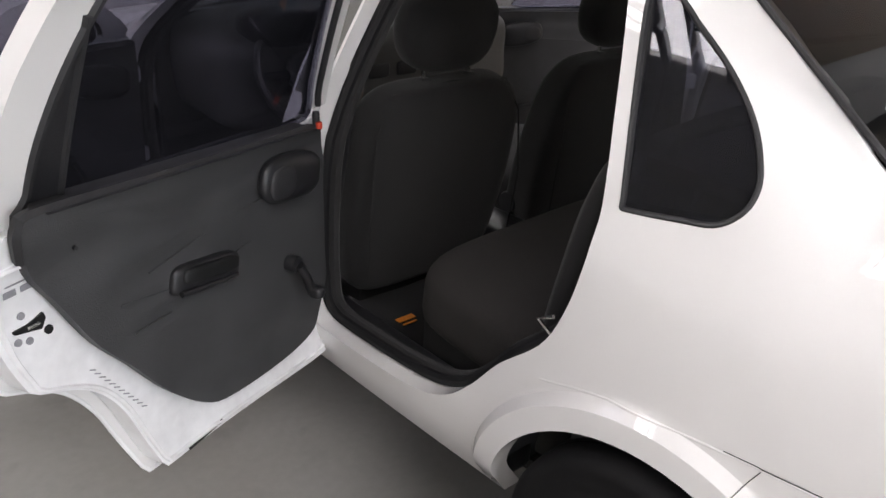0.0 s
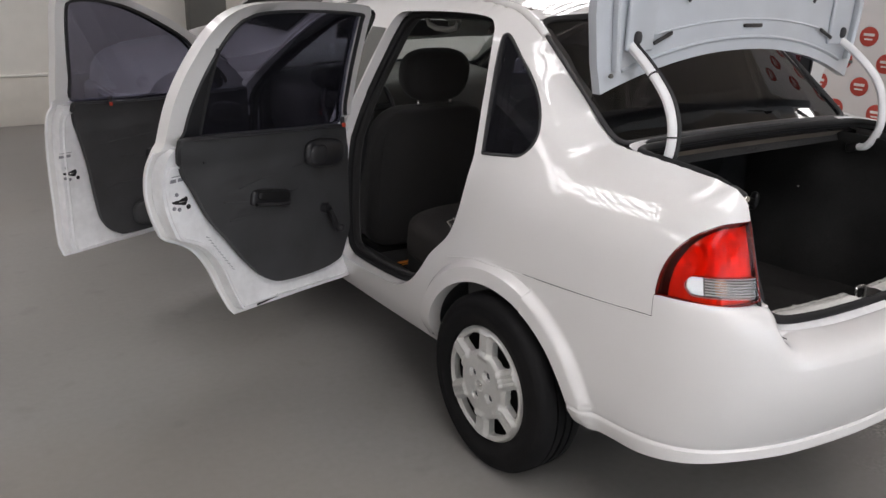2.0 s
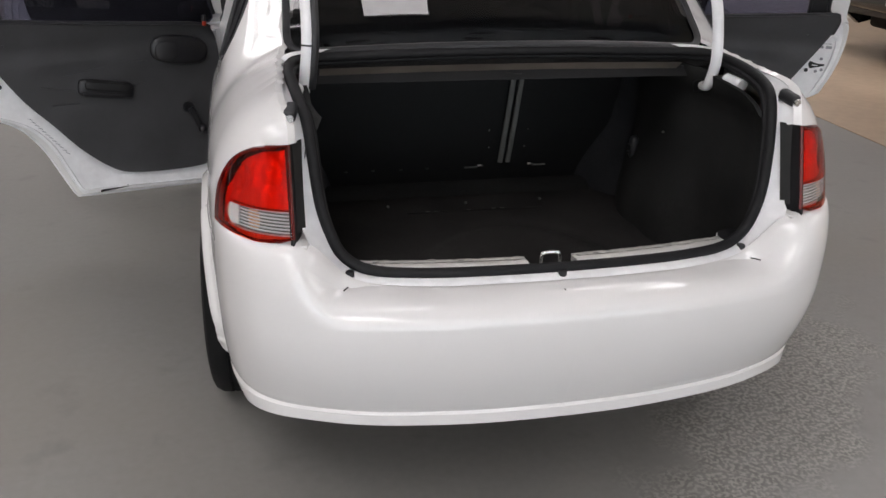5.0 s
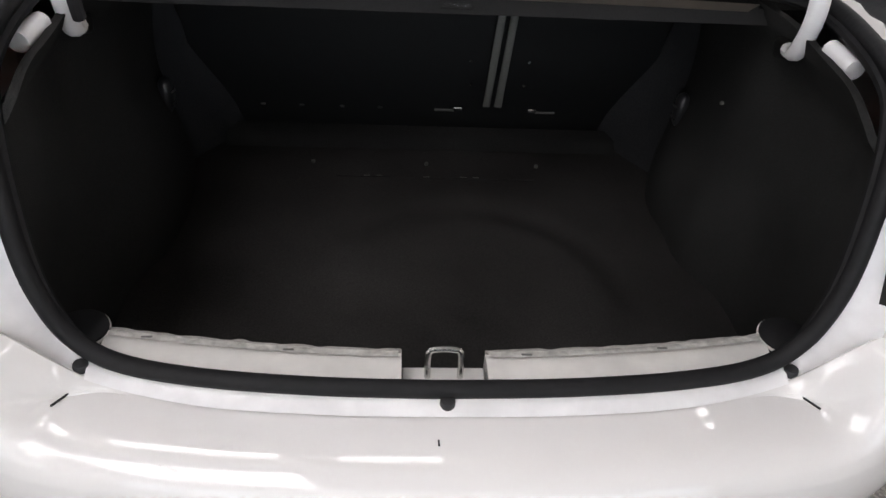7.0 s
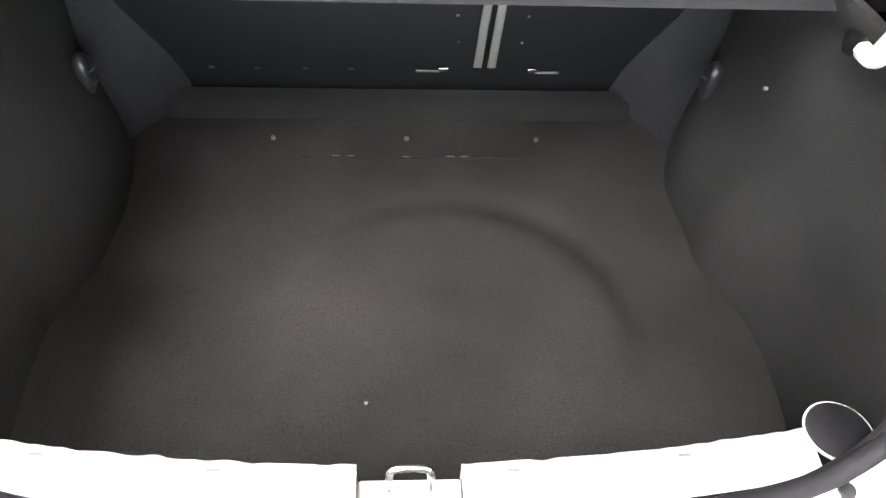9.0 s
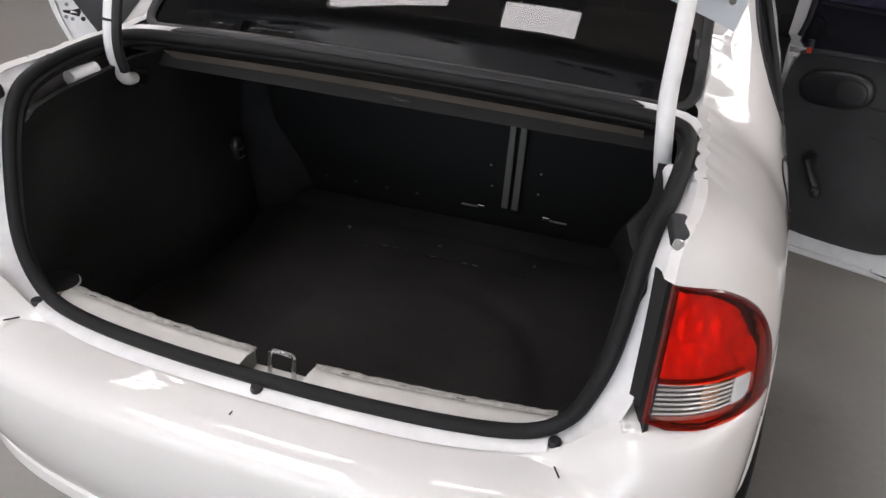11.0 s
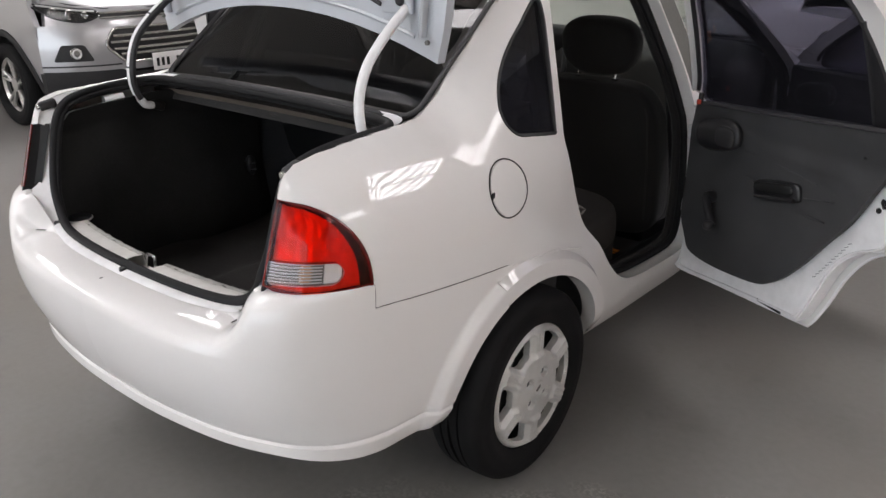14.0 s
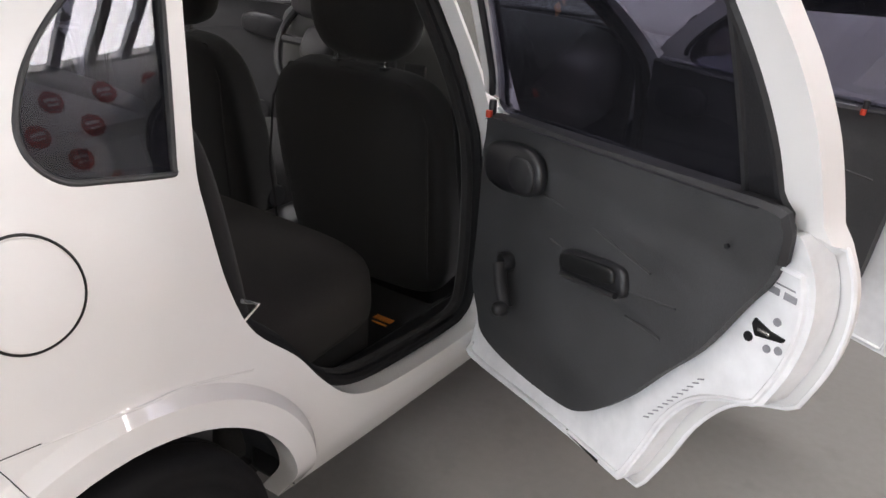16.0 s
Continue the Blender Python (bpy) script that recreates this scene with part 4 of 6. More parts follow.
# ---- boot lid, standing open ----
def lid():
    arc = [(x, 1.245 - 0.105 * (abs(x) / 0.565) ** 2.1) for x in np.linspace(-0.565, 0.565, 30)]
    outer = arc + [(0.585, 1.22), (0.602, 1.34), (0.60, 1.55), (0.585, 1.72), (0.50, 1.80), (-0.50, 1.80), (-0.585, 1.72), (-0.60, 1.55), (-0.602, 1.34), (-0.585, 1.22)]

    def place(x, z):
        return (x, 0.752 - 0.55 * max(z - 1.60, 0) ** 1.2 - 0.02 * (1 - (x / 0.6) ** 2), z)
    return sheet(outer, [], place, 0.035, lambda u, v: (0, 0.028, 0))


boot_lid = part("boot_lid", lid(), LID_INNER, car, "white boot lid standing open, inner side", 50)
for k_, (dz_, r_) in enumerate(((0.035, 0.010), (0.085, 0.007))):
    arc_ = [(x, 0.735 + 0.02 * (x / 0.6) ** 2, 1.245 + dz_ - (0.105 - 0.02 * k_) * (abs(x) / 0.565) ** 2.1) for x in np.linspace(-0.50 + 0.04 * k_, 0.50 - 0.04 * k_, 30)]
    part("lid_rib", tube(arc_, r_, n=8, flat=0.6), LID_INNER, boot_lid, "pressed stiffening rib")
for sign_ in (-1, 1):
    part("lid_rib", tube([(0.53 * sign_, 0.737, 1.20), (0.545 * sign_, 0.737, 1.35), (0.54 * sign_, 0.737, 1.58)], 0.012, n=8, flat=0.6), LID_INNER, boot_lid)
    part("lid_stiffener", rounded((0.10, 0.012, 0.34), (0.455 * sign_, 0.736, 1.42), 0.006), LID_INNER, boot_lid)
    part("lid_slot", rounded((0.075, 0.006, 0.011), (0.375 * sign_, 0.727, 1.283), 0.004, m=pose(0, 0, 0, 0, -22 * sign_ * -1, 0)), PLASTIC, boot_lid, "black slot in the lid's inner skin")
    part("lid_slot", rounded((0.012, 0.006, 0.06), (0.30 * sign_, 0.728, 1.40), 0.004, m=pose(0, 0, 0, 0, 38 * sign_, 0)), PLASTIC, boot_lid)
    part("lid_buffer", puff((0.026, 0.018, 0.034), (0.47 * sign_, 0.728, 1.285), 2.5, 3), RUBBER, boot_lid, "black rubber buffer")
    part("lid_pin", disc((0.552 * sign_, 0.730, 1.19), 0.006, 0.008, "y", 10), GREY_TRIM, boot_lid)
    goose_ = smooth_loop([(0.507 * sign_, 0.622, 0.930), (0.503 * sign_, 0.592, 0.940), (0.496 * sign_, 0.562, 1.0), (0.489 * sign_, 0.562, 1.07), (0.488 * sign_, 0.588, 1.138), (0.487 * sign_, 0.636, 1.19), (0.485 * sign_, 0.69, 1.232), (0.482 * sign_, 0.735, 1.262), (0.480 * sign_, 0.752, 1.290)], 5, False)
    arm_ = part("lid_hinge", tube(goose_, 0.0140, n=10, flat=0.85), JAMB, car, "curved white gooseneck lid hinge")
    if sign_ < 0:
        part("hinge_cable", tube([(x - 0.016 * sign_, y - 0.004, z) for x, y, z in goose_[7:-3]], 0.0095, n=8), RUBBER, arm_, "black wire taped to the hinge")
        for k in (14, 26):
            x, y, z = goose_[k]
            d_ = (Vector(goose_[k + 1]) - Vector(goose_[k - 1])).normalized()
            part("cable_tie", tube([Vector((x, y, z)) - d_ * 0.002, Vector((x, y, z)) + d_ * 0.002], 0.0155, n=12), RUBBER, arm_, "black tape")
    part("hinge_base", rounded((0.022, 0.05, 0.03), (0.510 * sign_, 0.640, 0.926), 0.008, m=pose(0, 0, 0, -20)), DARK_STEEL, car, "dark hinge bracket in the boot's corner")
part("lid_slot", rounded((0.085, 0.006, 0.011), (0, 0.727, 1.312), 0.004), PLASTIC, boot_lid)
part("lid_slot", rounded((0.06, 0.006, 0.011), (0, 0.727, 1.45), 0.004), PLASTIC, boot_lid)


# ---- glass ----
def rear_glass(bow, grow=0.0):
    def place(u, v):
        y = 0.70 + v * 0.385
        zc = 1.008 + v * 0.295
        half = 0.532 - 0.018 * v + grow
        x = u * half
        k = 1 - u * u
        return Vector((x, y - bow * k * (1 - 0.35 * v), zc + 0.022 * k))
    return place


def unit_sheet(place, n=0.08, depth=None, holes=()):
    return sheet(round_poly([(-1, 0), (1, 0), (1, 1), (-1, 1)], 0.12), holes, place, n, depth)


part("rear_window", unit_sheet(rear_glass(0.035), 0.08, lambda u, v: (0, 0.003, -0.003)), TINT_REAR, car, "dark tinted rear window")
frame_ = rear_glass(0.035)
ring_ = [frame_(*p) + Vector((0, -0.004, 0.003)) for p in densify(round_poly([(-1, 0), (1, 0), (1, 1), (-1, 1)], 0.12), 0.06)]
part("rear_window_seal", tube(ring_, 0.0095, True, 8, 0.6), RUBBER, car, "black rubber round the rear window")
lower_ = [Vector((x, 0.690 - 0.030 * (1 - (x / 0.53) ** 2) + 0.012, 1.012 + 0.020 * (1 - (x / 0.53) ** 2))) for x in np.linspace(-0.515, 0.515, 40)]
part("cowl_strip", ribbon([p + Vector((0, 0.012, 0.006)) for p in lower_], [Vector((p.x * 0.95, p.y - 0.012, p.z - 0.002)) for p in lower_]), PAINT, car, "white panel between rear window and boot")
def flat_pane(loop, inset):
    """A gently bowed pane behind the outline (y, z) on the car's side."""
    a = np.array([(1, y, z, z * z) for y, z in loop])
    k = np.linalg.lstsq(a, np.array([side_x(y, z) for y, z in loop]), rcond=None)[0]
    return lambda y, z: float(k[0] + k[1] * y + k[2] * z + k[3] * z * z) - inset


quarter_x = flat_pane(QUARTER_WIN, 0.006)
for sign_ in (-1, 1):
    def pane_(y, z, sign_=sign_):
        return mirrored((quarter_x(y, z), y, z), sign_)
    part("quarter_window", sheet(QUARTER_WIN, [], pane_, 0.04, lambda u, v: (-0.004 * sign_, 0, 0)), TINT, car, "tinted fixed quarter window")
    part("quarter_window_lining", tube([mirrored((side_x(y, z) - 0.030, y, z), sign_) for y, z in QUARTER_WIN], 0.019, True, 8, 0.35), SEAL, car, "black lining inside the quarter window")
    part("quarter_window_seal", tube([mirrored((side_x(y, z) - 0.004, y, z), sign_) for y, z in QUARTER_WIN], 0.0062, True, 8, 0.8), RUBBER, car, "black rubber round the quarter window")


# ---- roof, screen, bonnet and nose ----
def roof(x, y):
    e, z = top_x(y) + 0.004, top_z(y)
    return Vector((x * e, y, z + 0.055 * (1 - abs(x) ** 2.4) * smoothstep(1.0, 1.3, y) + 0.012 * (1 - x * x)))


part("roof_panel", sheet([(-1, 1.10), (1, 1.10), (1, 2.15), (-1, 2.15)], [], roof, 0.09, lambda u, v: (0, 0, -0.02)), PAINT, car, "white roof")
for sign_ in (-1, 1):
    part("roof_rail", tube([mirrored((top_x(y) + 0.001, y, top_z(y) + 0.001), sign_) for y in np.linspace(1.03, 2.16, 60)], 0.013, n=10), PAINT, car, "rounded white roof edge")
part("headliner", sheet([(-1, 1.13), (1, 1.13), (1, 2.12), (-1, 2.12)], [], lambda u, v: roof(u, v) + Vector((0, 0, -0.035)), 0.1, lambda u, v: (0, 0, -0.01)), HEADLINER, car, "pale fabric headliner")


def screen(u, v):
    y = 2.96 - v * 0.80
    z = 0.945 + v * (top_z(2.15) - 0.945 + 0.02)
    half = 0.625 - 0.115 * v
    return Vector((u * half, y + 0.06 * (1 - u * u) * (1 - v * 0.4), z + 0.02 * (1 - u * u)))


part("windscreen", unit_sheet(screen, 0.1, lambda u, v: (0, -0.004, -0.004)), CLEAR, car, "clear windscreen")
part("windscreen_seal", tube([screen(*p) for p in densify(round_poly([(-1, 0), (1, 0), (1, 1), (-1, 1)], 0.1), 0.08)], 0.010, True, 6), RUBBER, car)


def bonnet(x, y):
    e = top_x(y) + 0.005
    return Vector((x * e, y, top_z(y) + 0.035 * (1 - x * x)))


part("bonnet", sheet([(-1, 3.03), (1, 3.03), (1, 3.93), (-1, 3.93)], [], bonnet, 0.1, lambda u, v: (0, 0, -0.015)), PAINT, car, "white bonnet")
part("scuttle", sheet([(-1, 2.93), (1, 2.93), (1, 3.025), (-1, 3.025)], [], lambda u, v: (u * 0.63, v, 0.95 + 0.02 * (1 - u * u)), 0.1, lambda u, v: (0, 0, -0.03)), PLASTIC, car, "black plastic scuttle under the windscreen")
for x_, a_ in ((-0.34, 8), (0.12, 6)):
    part("wiper", tube([(x_, 2.99, 0.975), (x_ + 0.12, 2.945, 0.985), (x_ + 0.42, 2.93, 0.985)], 0.007, n=6), RUBBER, car, "black windscreen wiper")
for sign_ in (-1, 1):
    out_ = [(3.04, 0.262)] + [(y, z) for y, z in arch_points(FW, 180, 0)] + [(3.74, 0.262), (3.98, 0.30), (4.02, 0.50), (3.97, 0.66)] + [(y, top_z(y)) for y in (3.85, 3.6, 3.4, 3.2, 3.04)]
    part("front_wing", sheet(out_, [], lambda y, z: mirrored((side_x(y, z), y, z), sign_), 0.045, lambda u, v: (-0.02 * sign_, 0, 0)), PAINT, car, "white front wing")
part("front_bumper", sheet([(-0.56, 0.26), (0.56, 0.26), (0.56, 0.66), (-0.56, 0.66)], [], lambda x, z: (x, 4.13 - 0.35 * (x / 0.62) ** 4 - 0.4 * (z - 0.5) ** 2, z), 0.06, lambda u, v: (0, -0.03, 0)), PAINT, car, "white front bumper")
part("front_panel", sheet([(-0.54, 0.66), (0.54, 0.66), (0.54, 0.80), (-0.54, 0.80)], [], lambda x, z: (x, 4.06 - 0.30 * (x / 0.62) ** 4 - 0.5 * (z - 0.66), z), 0.06, lambda u, v: (0, -0.03, 0)), PLASTIC, car)


# ---- tail lamps ----
def lamp_loop():
    inner_ = [(0.006, 0.925), (0.006, 0.85), (0.004, 0.755)]
    edge_ = [(s_of(y - 0.003, z), z) for y, z in LAMP_EDGE]
    top = [(0.14, 0.9195)]
    return inner_ + [(0.10, 0.749), (0.30, 0.742), (0.50, 0.740), (0.68, 0.743)] + smooth_loop(edge_ + top, 4, False)


BAND = round_poly([(0.012, 0.759), (0.56, 0.757), (0.62, 0.780), (0.56, 0.803), (0.012, 0.806)], [0.0, 0.035, 0.03, 0.035, 0.0])


def tail_lamp(sign):
    def shell(off):
        def f(s, z):
            p = corner(s, z)
            q = corner(s + 0.02, z)
            n = Vector((q.y - p.y, -(q.x - p.x), 0))
            n.normalize()
            if n.x + -n.y < 0:
                n = -n
            r = off
            return mirrored(p + n * r, sign)
        return f
    loop = lamp_loop()
    body = part("tail_lamp", sheet(loop, [], shell(-0.022), 0.03, lambda u, v: (-0.02 * sign, 0.02, 0)), LAMP_BACK, car, "red tail lamp with a clear lower band")

    def bowls(s, z):
        p = shell(-0.012)(s, z)
        c = shell(0.004)(s, z) - p
        h = 0.0
        for sc, zc, rs in ((0.20, 0.868, 0.19), (0.56, 0.842, 0.17)):
            r = math.hypot((s - sc) / rs, (z - zc) / 0.046)
            h += (1.25 * (1 - min(r, 1.0) ** 2) + 0.30 * math.cos(r * 11) * (r < 1)) if r < 1.05 else 0.0
        h += 0.25 * noise.noise((s * 22, z * 60, 3)) + 0.18 * math.sin(s * 60 + 40 * z)
        return p - c * h * 0.36
    part("reflector", sheet([(s * 0.90 + 0.012, 0.757 + (z - 0.757) * 0.94) for s, z in loop], [], bowls, 0.009), SILVER_REFLECTOR, body, "faceted silver reflector", 18)
    for k in range(7):
        z = 0.764 + k * 0.0062
        part("lamp_louvre", tube([shell(-0.004)(s, z) for s in np.linspace(0.015, 0.450, 18)], 0.0018, n=5), SILVER_REFLECTOR, body)
    for k in range(13):
        s = 0.470 + k * 0.0095
        part("lamp_rib", tube([shell(-0.004)(s, z) for z in np.linspace(0.762 + 0.0006 * max(k - 8, 0) ** 2, 0.801 - 0.0006 * max(k - 8, 0) ** 2, 5)], 0.0026, n=5), SILVER_REFLECTOR, body)
    part("band_backing", sheet(BAND, [], shell(-0.007), 0.03, lambda u, v: (-0.002 * sign, 0.001, 0)), GREY_TRIM, body)
    part("amber_bulb", sheet(round_poly([(0.27, 0.764), (0.37, 0.764), (0.37, 0.799), (0.27, 0.799)], 0.02), [], shell(-0.0055), 0.03, lambda u, v: (-0.002 * sign, 0.001, 0)), AMBER, body, "amber bulb behind the clear band")
    part("lens", sheet(loop, [BAND], shell(0.003), 0.03, lambda u, v: (-0.003 * sign, 0.002, 0)), RED_LENS, body, "clear red lens")
    part("reversing_lens", sheet(BAND, [], shell(0.003), 0.03, lambda u, v: (-0.003 * sign, 0.002, 0)), CLEAR_LENS, body, "clear band of the tail lamp")
    part("lamp_rim", tube([shell(-0.001)(s, z) for s, z in loop], 0.0042, True, 6), DARK_RED, body, "dark red rim of the lamp")


for sign_ in (-1, 1):
    tail_lamp(sign_)

# seams as thin dark lines that follow the skin
def on_skin(trees, y, z, sign, proud=0.0):
    """The outermost point of the skin at y and z."""
    p = mirrored(corner(s_of(y, z), z), sign)
    a = math.radians(35) * (1 - smoothstep(0.36, 0.47, y))
    out = Vector((math.cos(a) * sign, -math.sin(a), 0))
    best = None
    for tree in trees:
        hit = tree.ray_cast(p + out * 0.06, -out, 0.12)[0]
        if hit is not None and (best is None or hit.dot(out) > best.dot(out)):
            best = hit
    return (best if best is not None else p) + out * proud


bumper_tree_ = bvhtree.BVHTree.FromPolygons([v.co for v in rear_bumper.data.vertices], [tuple(p.vertices) for p in rear_bumper.data.polygons])
for sign_ in (-1, 1):
    skin_ = SIDES[sign_].data
    trees_ = [bumper_tree_, bvhtree.BVHTree.FromPolygons([v.co for v in skin_.vertices], [tuple(p.vertices) for p in skin_.polygons])]
    part("bumper_seam", tube([on_skin(trees_, y, seam_z(y) - 0.004, sign_) + Vector((0, 0, 0.004)) for y in np.linspace(0.373, 0.80, 50)], 0.0008, n=6), DARK_STEEL, SIDES[sign_])
    part("bumper_edge", tube([on_skin(trees_, y, seam_z(y) - 0.0032, sign_, -0.0006) for y in np.linspace(0.373, 0.80, 50)], 0.0018, n=6), PAINT, SIDES[sign_], "rounded upper edge of the bumper")
    part("side_crease", tube([on_skin(trees_, y, seam_z(y) - 0.0032, sign_, -0.0008) for y in np.linspace(0.80, 1.14, 34)], 0.0024, n=6), PAINT, SIDES[sign_], "pressed line over the wheel arch")
    part("bumper_seam", tube([on_skin(trees_, 0.373 + 0.004 * t, 0.690 + 0.050 * t, sign_, -0.0002) for t in np.linspace(0, 1, 10)], 0.0007, n=6), DARK_STEEL, SIDES[sign_])

# round fuel flap on one side
ring_ = [Vector((side_x(0.825 + 0.068 * math.cos(a), 0.846 + 0.068 * math.sin(a)) + 0.0004, 0.825 + 0.070 * math.cos(a), 0.846 + 0.070 * math.sin(a))) for a in np.linspace(0, 2 * math.pi, 48, endpoint=False)]
part("fuel_flap_gap", tube(ring_, 0.0019, True, 6), DARK_STEEL, SIDES[1], "dark gap round the round fuel flap")
part("fuel_flap", sheet([(0.825 + 0.066 * math.cos(a), 0.846 + 0.066 * math.sin(a)) for a in np.linspace(0, 2 * math.pi, 40, endpoint=False)], [], lambda y, z: (side_x(y, z) + 0.0022, y, z), 0.02, lambda u, v: (-0.006, 0, 0)), PAINT, SIDES[1], "round white fuel flap")
part("fuel_flap_notch", rounded((0.004, 0.012, 0.018), (side_x(0.762, 0.842) + 0.0015, 0.762, 0.842), 0.002), DARK_STEEL, SIDES[1])

# door seals, inner pillar trims, strikers
for sign_ in (-1, 1):
    for loop_ in (REAR_OPEN, FRONT_OPEN):
        cy_ = sum(p[0] for p in loop_) / len(loop_)
        cz_ = sum(p[1] for p in loop_) / len(loop_)
        path_ = [mirrored((side_x(y, z) - 0.052, y + (cy_ - y) * 0.022, z + (cz_ - z) * 0.022), sign_) for y, z in loop_]
        part("door_seal", tube(path_, 0.0125, True, 8), SEAL, SIDES[sign_], "black rubber door seal")
        path_ = [mirrored((side_x(y, z) - 0.075, y + (cy_ - y) * 0.012, z + (cz_ - z) * 0.012), sign_) for y, z in loop_]
        part("door_seal_trim", tube(path_, 0.020, True, 8), FABRIC, SIDES[sign_])
    for y_, z_ in ((1.135, 0.705), (1.995, 0.66)):
        part("door_striker", tube([mirrored((side_x(y_, z_) - 0.012, y_ + 0.002, z_ - 0.018), sign_), mirrored((side_x(y_, z_) - 0.012, y_ + 0.035, z_), sign_), mirrored((side_x(y_, z_) - 0.012, y_ + 0.002, z_ + 0.018), sign_)], 0.004, n=6), STEEL, SIDES[sign_], "steel door striker")
    # middle pillar: black outer cover and trim with belt
    pil_ = [(1.872, 0.93), (1.968, 0.93), (1.932, 1.10), (1.900, 1.235), (1.800, 1.235), (1.835, 1.10)]
    part("pillar_cover", sheet(pil_, [], lambda y, z: mirrored((side_x(y, z) + 0.001, y, z), sign_), 0.05, lambda u, v: (-0.003 * sign_, 0, 0)), GREY_TRIM, SIDES[sign_], "grey cover on the middle pillar")
    trimp_ = [(1.86, 0.36), (2.0, 0.36), (2.0, 0.92), (1.92, 1.27), (1.79, 1.27), (1.86, 0.92)]
    part("pillar_trim", sheet(trimp_, [], lambda y, z: mirrored((side_x(y, z) - 0.062, y, z), sign_), 0.06, lambda u, v: (-0.02 * sign_, 0, 0)), PLASTIC, SIDES[sign_], "black inner pillar trim")
    part("seat_belt", rounded((0.004, 0.045, 0.75), (0.655 * sign_, 1.90, 0.74), 0.001, m=pose(0, 0, 0, 4, -7 * sign_, 0)), PLASTIC, car, "black seat belt")
    part("belt_anchor", rounded((0.02, 0.03, 0.05), (0.615 * sign_, 1.86, 1.10), 0.006), STEEL, car)
    part("sill_inner", rounded((0.10, 1.75, 0.12), (0.665 * sign_, 2.12, 0.325), 0.02), PLASTIC, car, "black inner sill cover")
    part("sill_step", rounded((0.055, 1.70, 0.02), (0.715 * sign_, 2.12, 0.362), 0.008), PLASTIC, car, "black plastic step of the sill")

# underbody, arch liners, silencer
part("underbody", sheet([(-0.60, 0.30), (0.60, 0.30), (0.60, 3.9), (-0.60, 3.9)], [], lambda u, v: (u, v, 0.235 + 0.12 * smoothstep(0.9, 0.4, v)), 0.2, lambda u, v: (0, 0, 0.04)), UNDER, car, "black underside of the car")
for c_ in (RW + 0.01, FW):
    for sign_ in (-1, 1):
        bm_ = bmesh.new()
        rows_ = []
        for a in np.linspace(4, 168, 30):
            y, z = c_ + math.cos(radians(a)) * 0.348, ARCH_Z + math.sin(radians(a)) * 0.340
            rows_.append([bm_.verts.new(mirrored((x, y, z), sign_)) for x in (0.735, 0.68, 0.62, 0.556)])
        for r_, t_ in zip(rows_, rows_[1:]):
            for i in range(3):
                bm_.faces.new((r_[i], r_[i + 1], t_[i + 1], t_[i]))
        cen_ = bm_.verts.new(mirrored((0.556, c_, ARCH_Z), sign_))
        for r_, t_ in zip(rows_, rows_[1:]):
            bm_.faces.new((r_[3], t_[3], cen_))
        part("arch_liner", bm_, LINER, car, "grey wheel arch liner")
part("silencer", puff((0.5, 0.22, 0.12), (0.05, 0.50, 0.335), 3.0, 6), UNDER, car)
part("rear_valance", sheet([(-0.60, 0.31), (0.60, 0.31), (0.60, 0.44), (-0.60, 0.44)], [], lambda x, z: (x, 0.30 + 0.5 * abs(x) ** 3, z), 0.08, lambda u, v: (0, 0.02, 0)), UNDER, car)


# ---- wheels ----
def hubcap_mesh(R=0.178):
    def dish(u, v):
        r = math.hypot(u, v)
        h = 0.012 * (1 - smoothstep(0.094, 0.112, r)) + 0.006 * (1 - (min(r, 0.1) / 0.1) ** 2) + 0.006 * smoothstep(R * 0.90, R * 0.93, r) - 0.010 * smoothstep(R * 0.955, R, r)
        a = math.atan2(v, u)
        k = round(a / (math.pi / 3)) * math.pi / 3
        off = abs(v * math.cos(k) - u * math.sin(k))
        run = smoothstep(0.080, 0.105, r) * (1 - smoothstep(R * 0.90, R * 0.96, r))
        h += 0.013 * (1 - smoothstep(0.016, 0.030, off)) * run
        h -= 0.0030 * (1 - smoothstep(0.0, 0.005, abs(off - 0.007))) * run
        for i in range(4):
            c = 2 * math.pi * (i + 0.3) / 4
            d = math.hypot(u - 0.048 * math.cos(c), v - 0.048 * math.sin(c))
            h -= 0.016 * (1 - smoothstep(0.011, 0.0165, d))
        h += 0.003 * (1 - smoothstep(0.020, 0.024, r)) - 0.004 * (1 - smoothstep(0.014, 0.018, r))
        return (h, u, v)
    holes = []
    for k in range(6):
        c = 2 * math.pi * (k + 0.5) / 6
        ring = [(0.107, c - 0.22), (0.1055, c), (0.107, c + 0.22), (0.130, c + 0.290), (0.150, c + 0.315), (0.1575, c + 0.26), (0.159, c), (0.1575, c - 0.26), (0.150, c - 0.315), (0.130, c - 0.290)]
        holes.append(smooth_loop([(r * math.cos(a), r * math.sin(a)) for r, a in ring], 2))
    outer = [(R * math.cos(a), R * math.sin(a)) for a in np.linspace(0, 2 * math.pi, 72, endpoint=False)]
    return sheet(outer, holes, dish, 0.0048, lambda u, v: (-0.020, 0, 0))


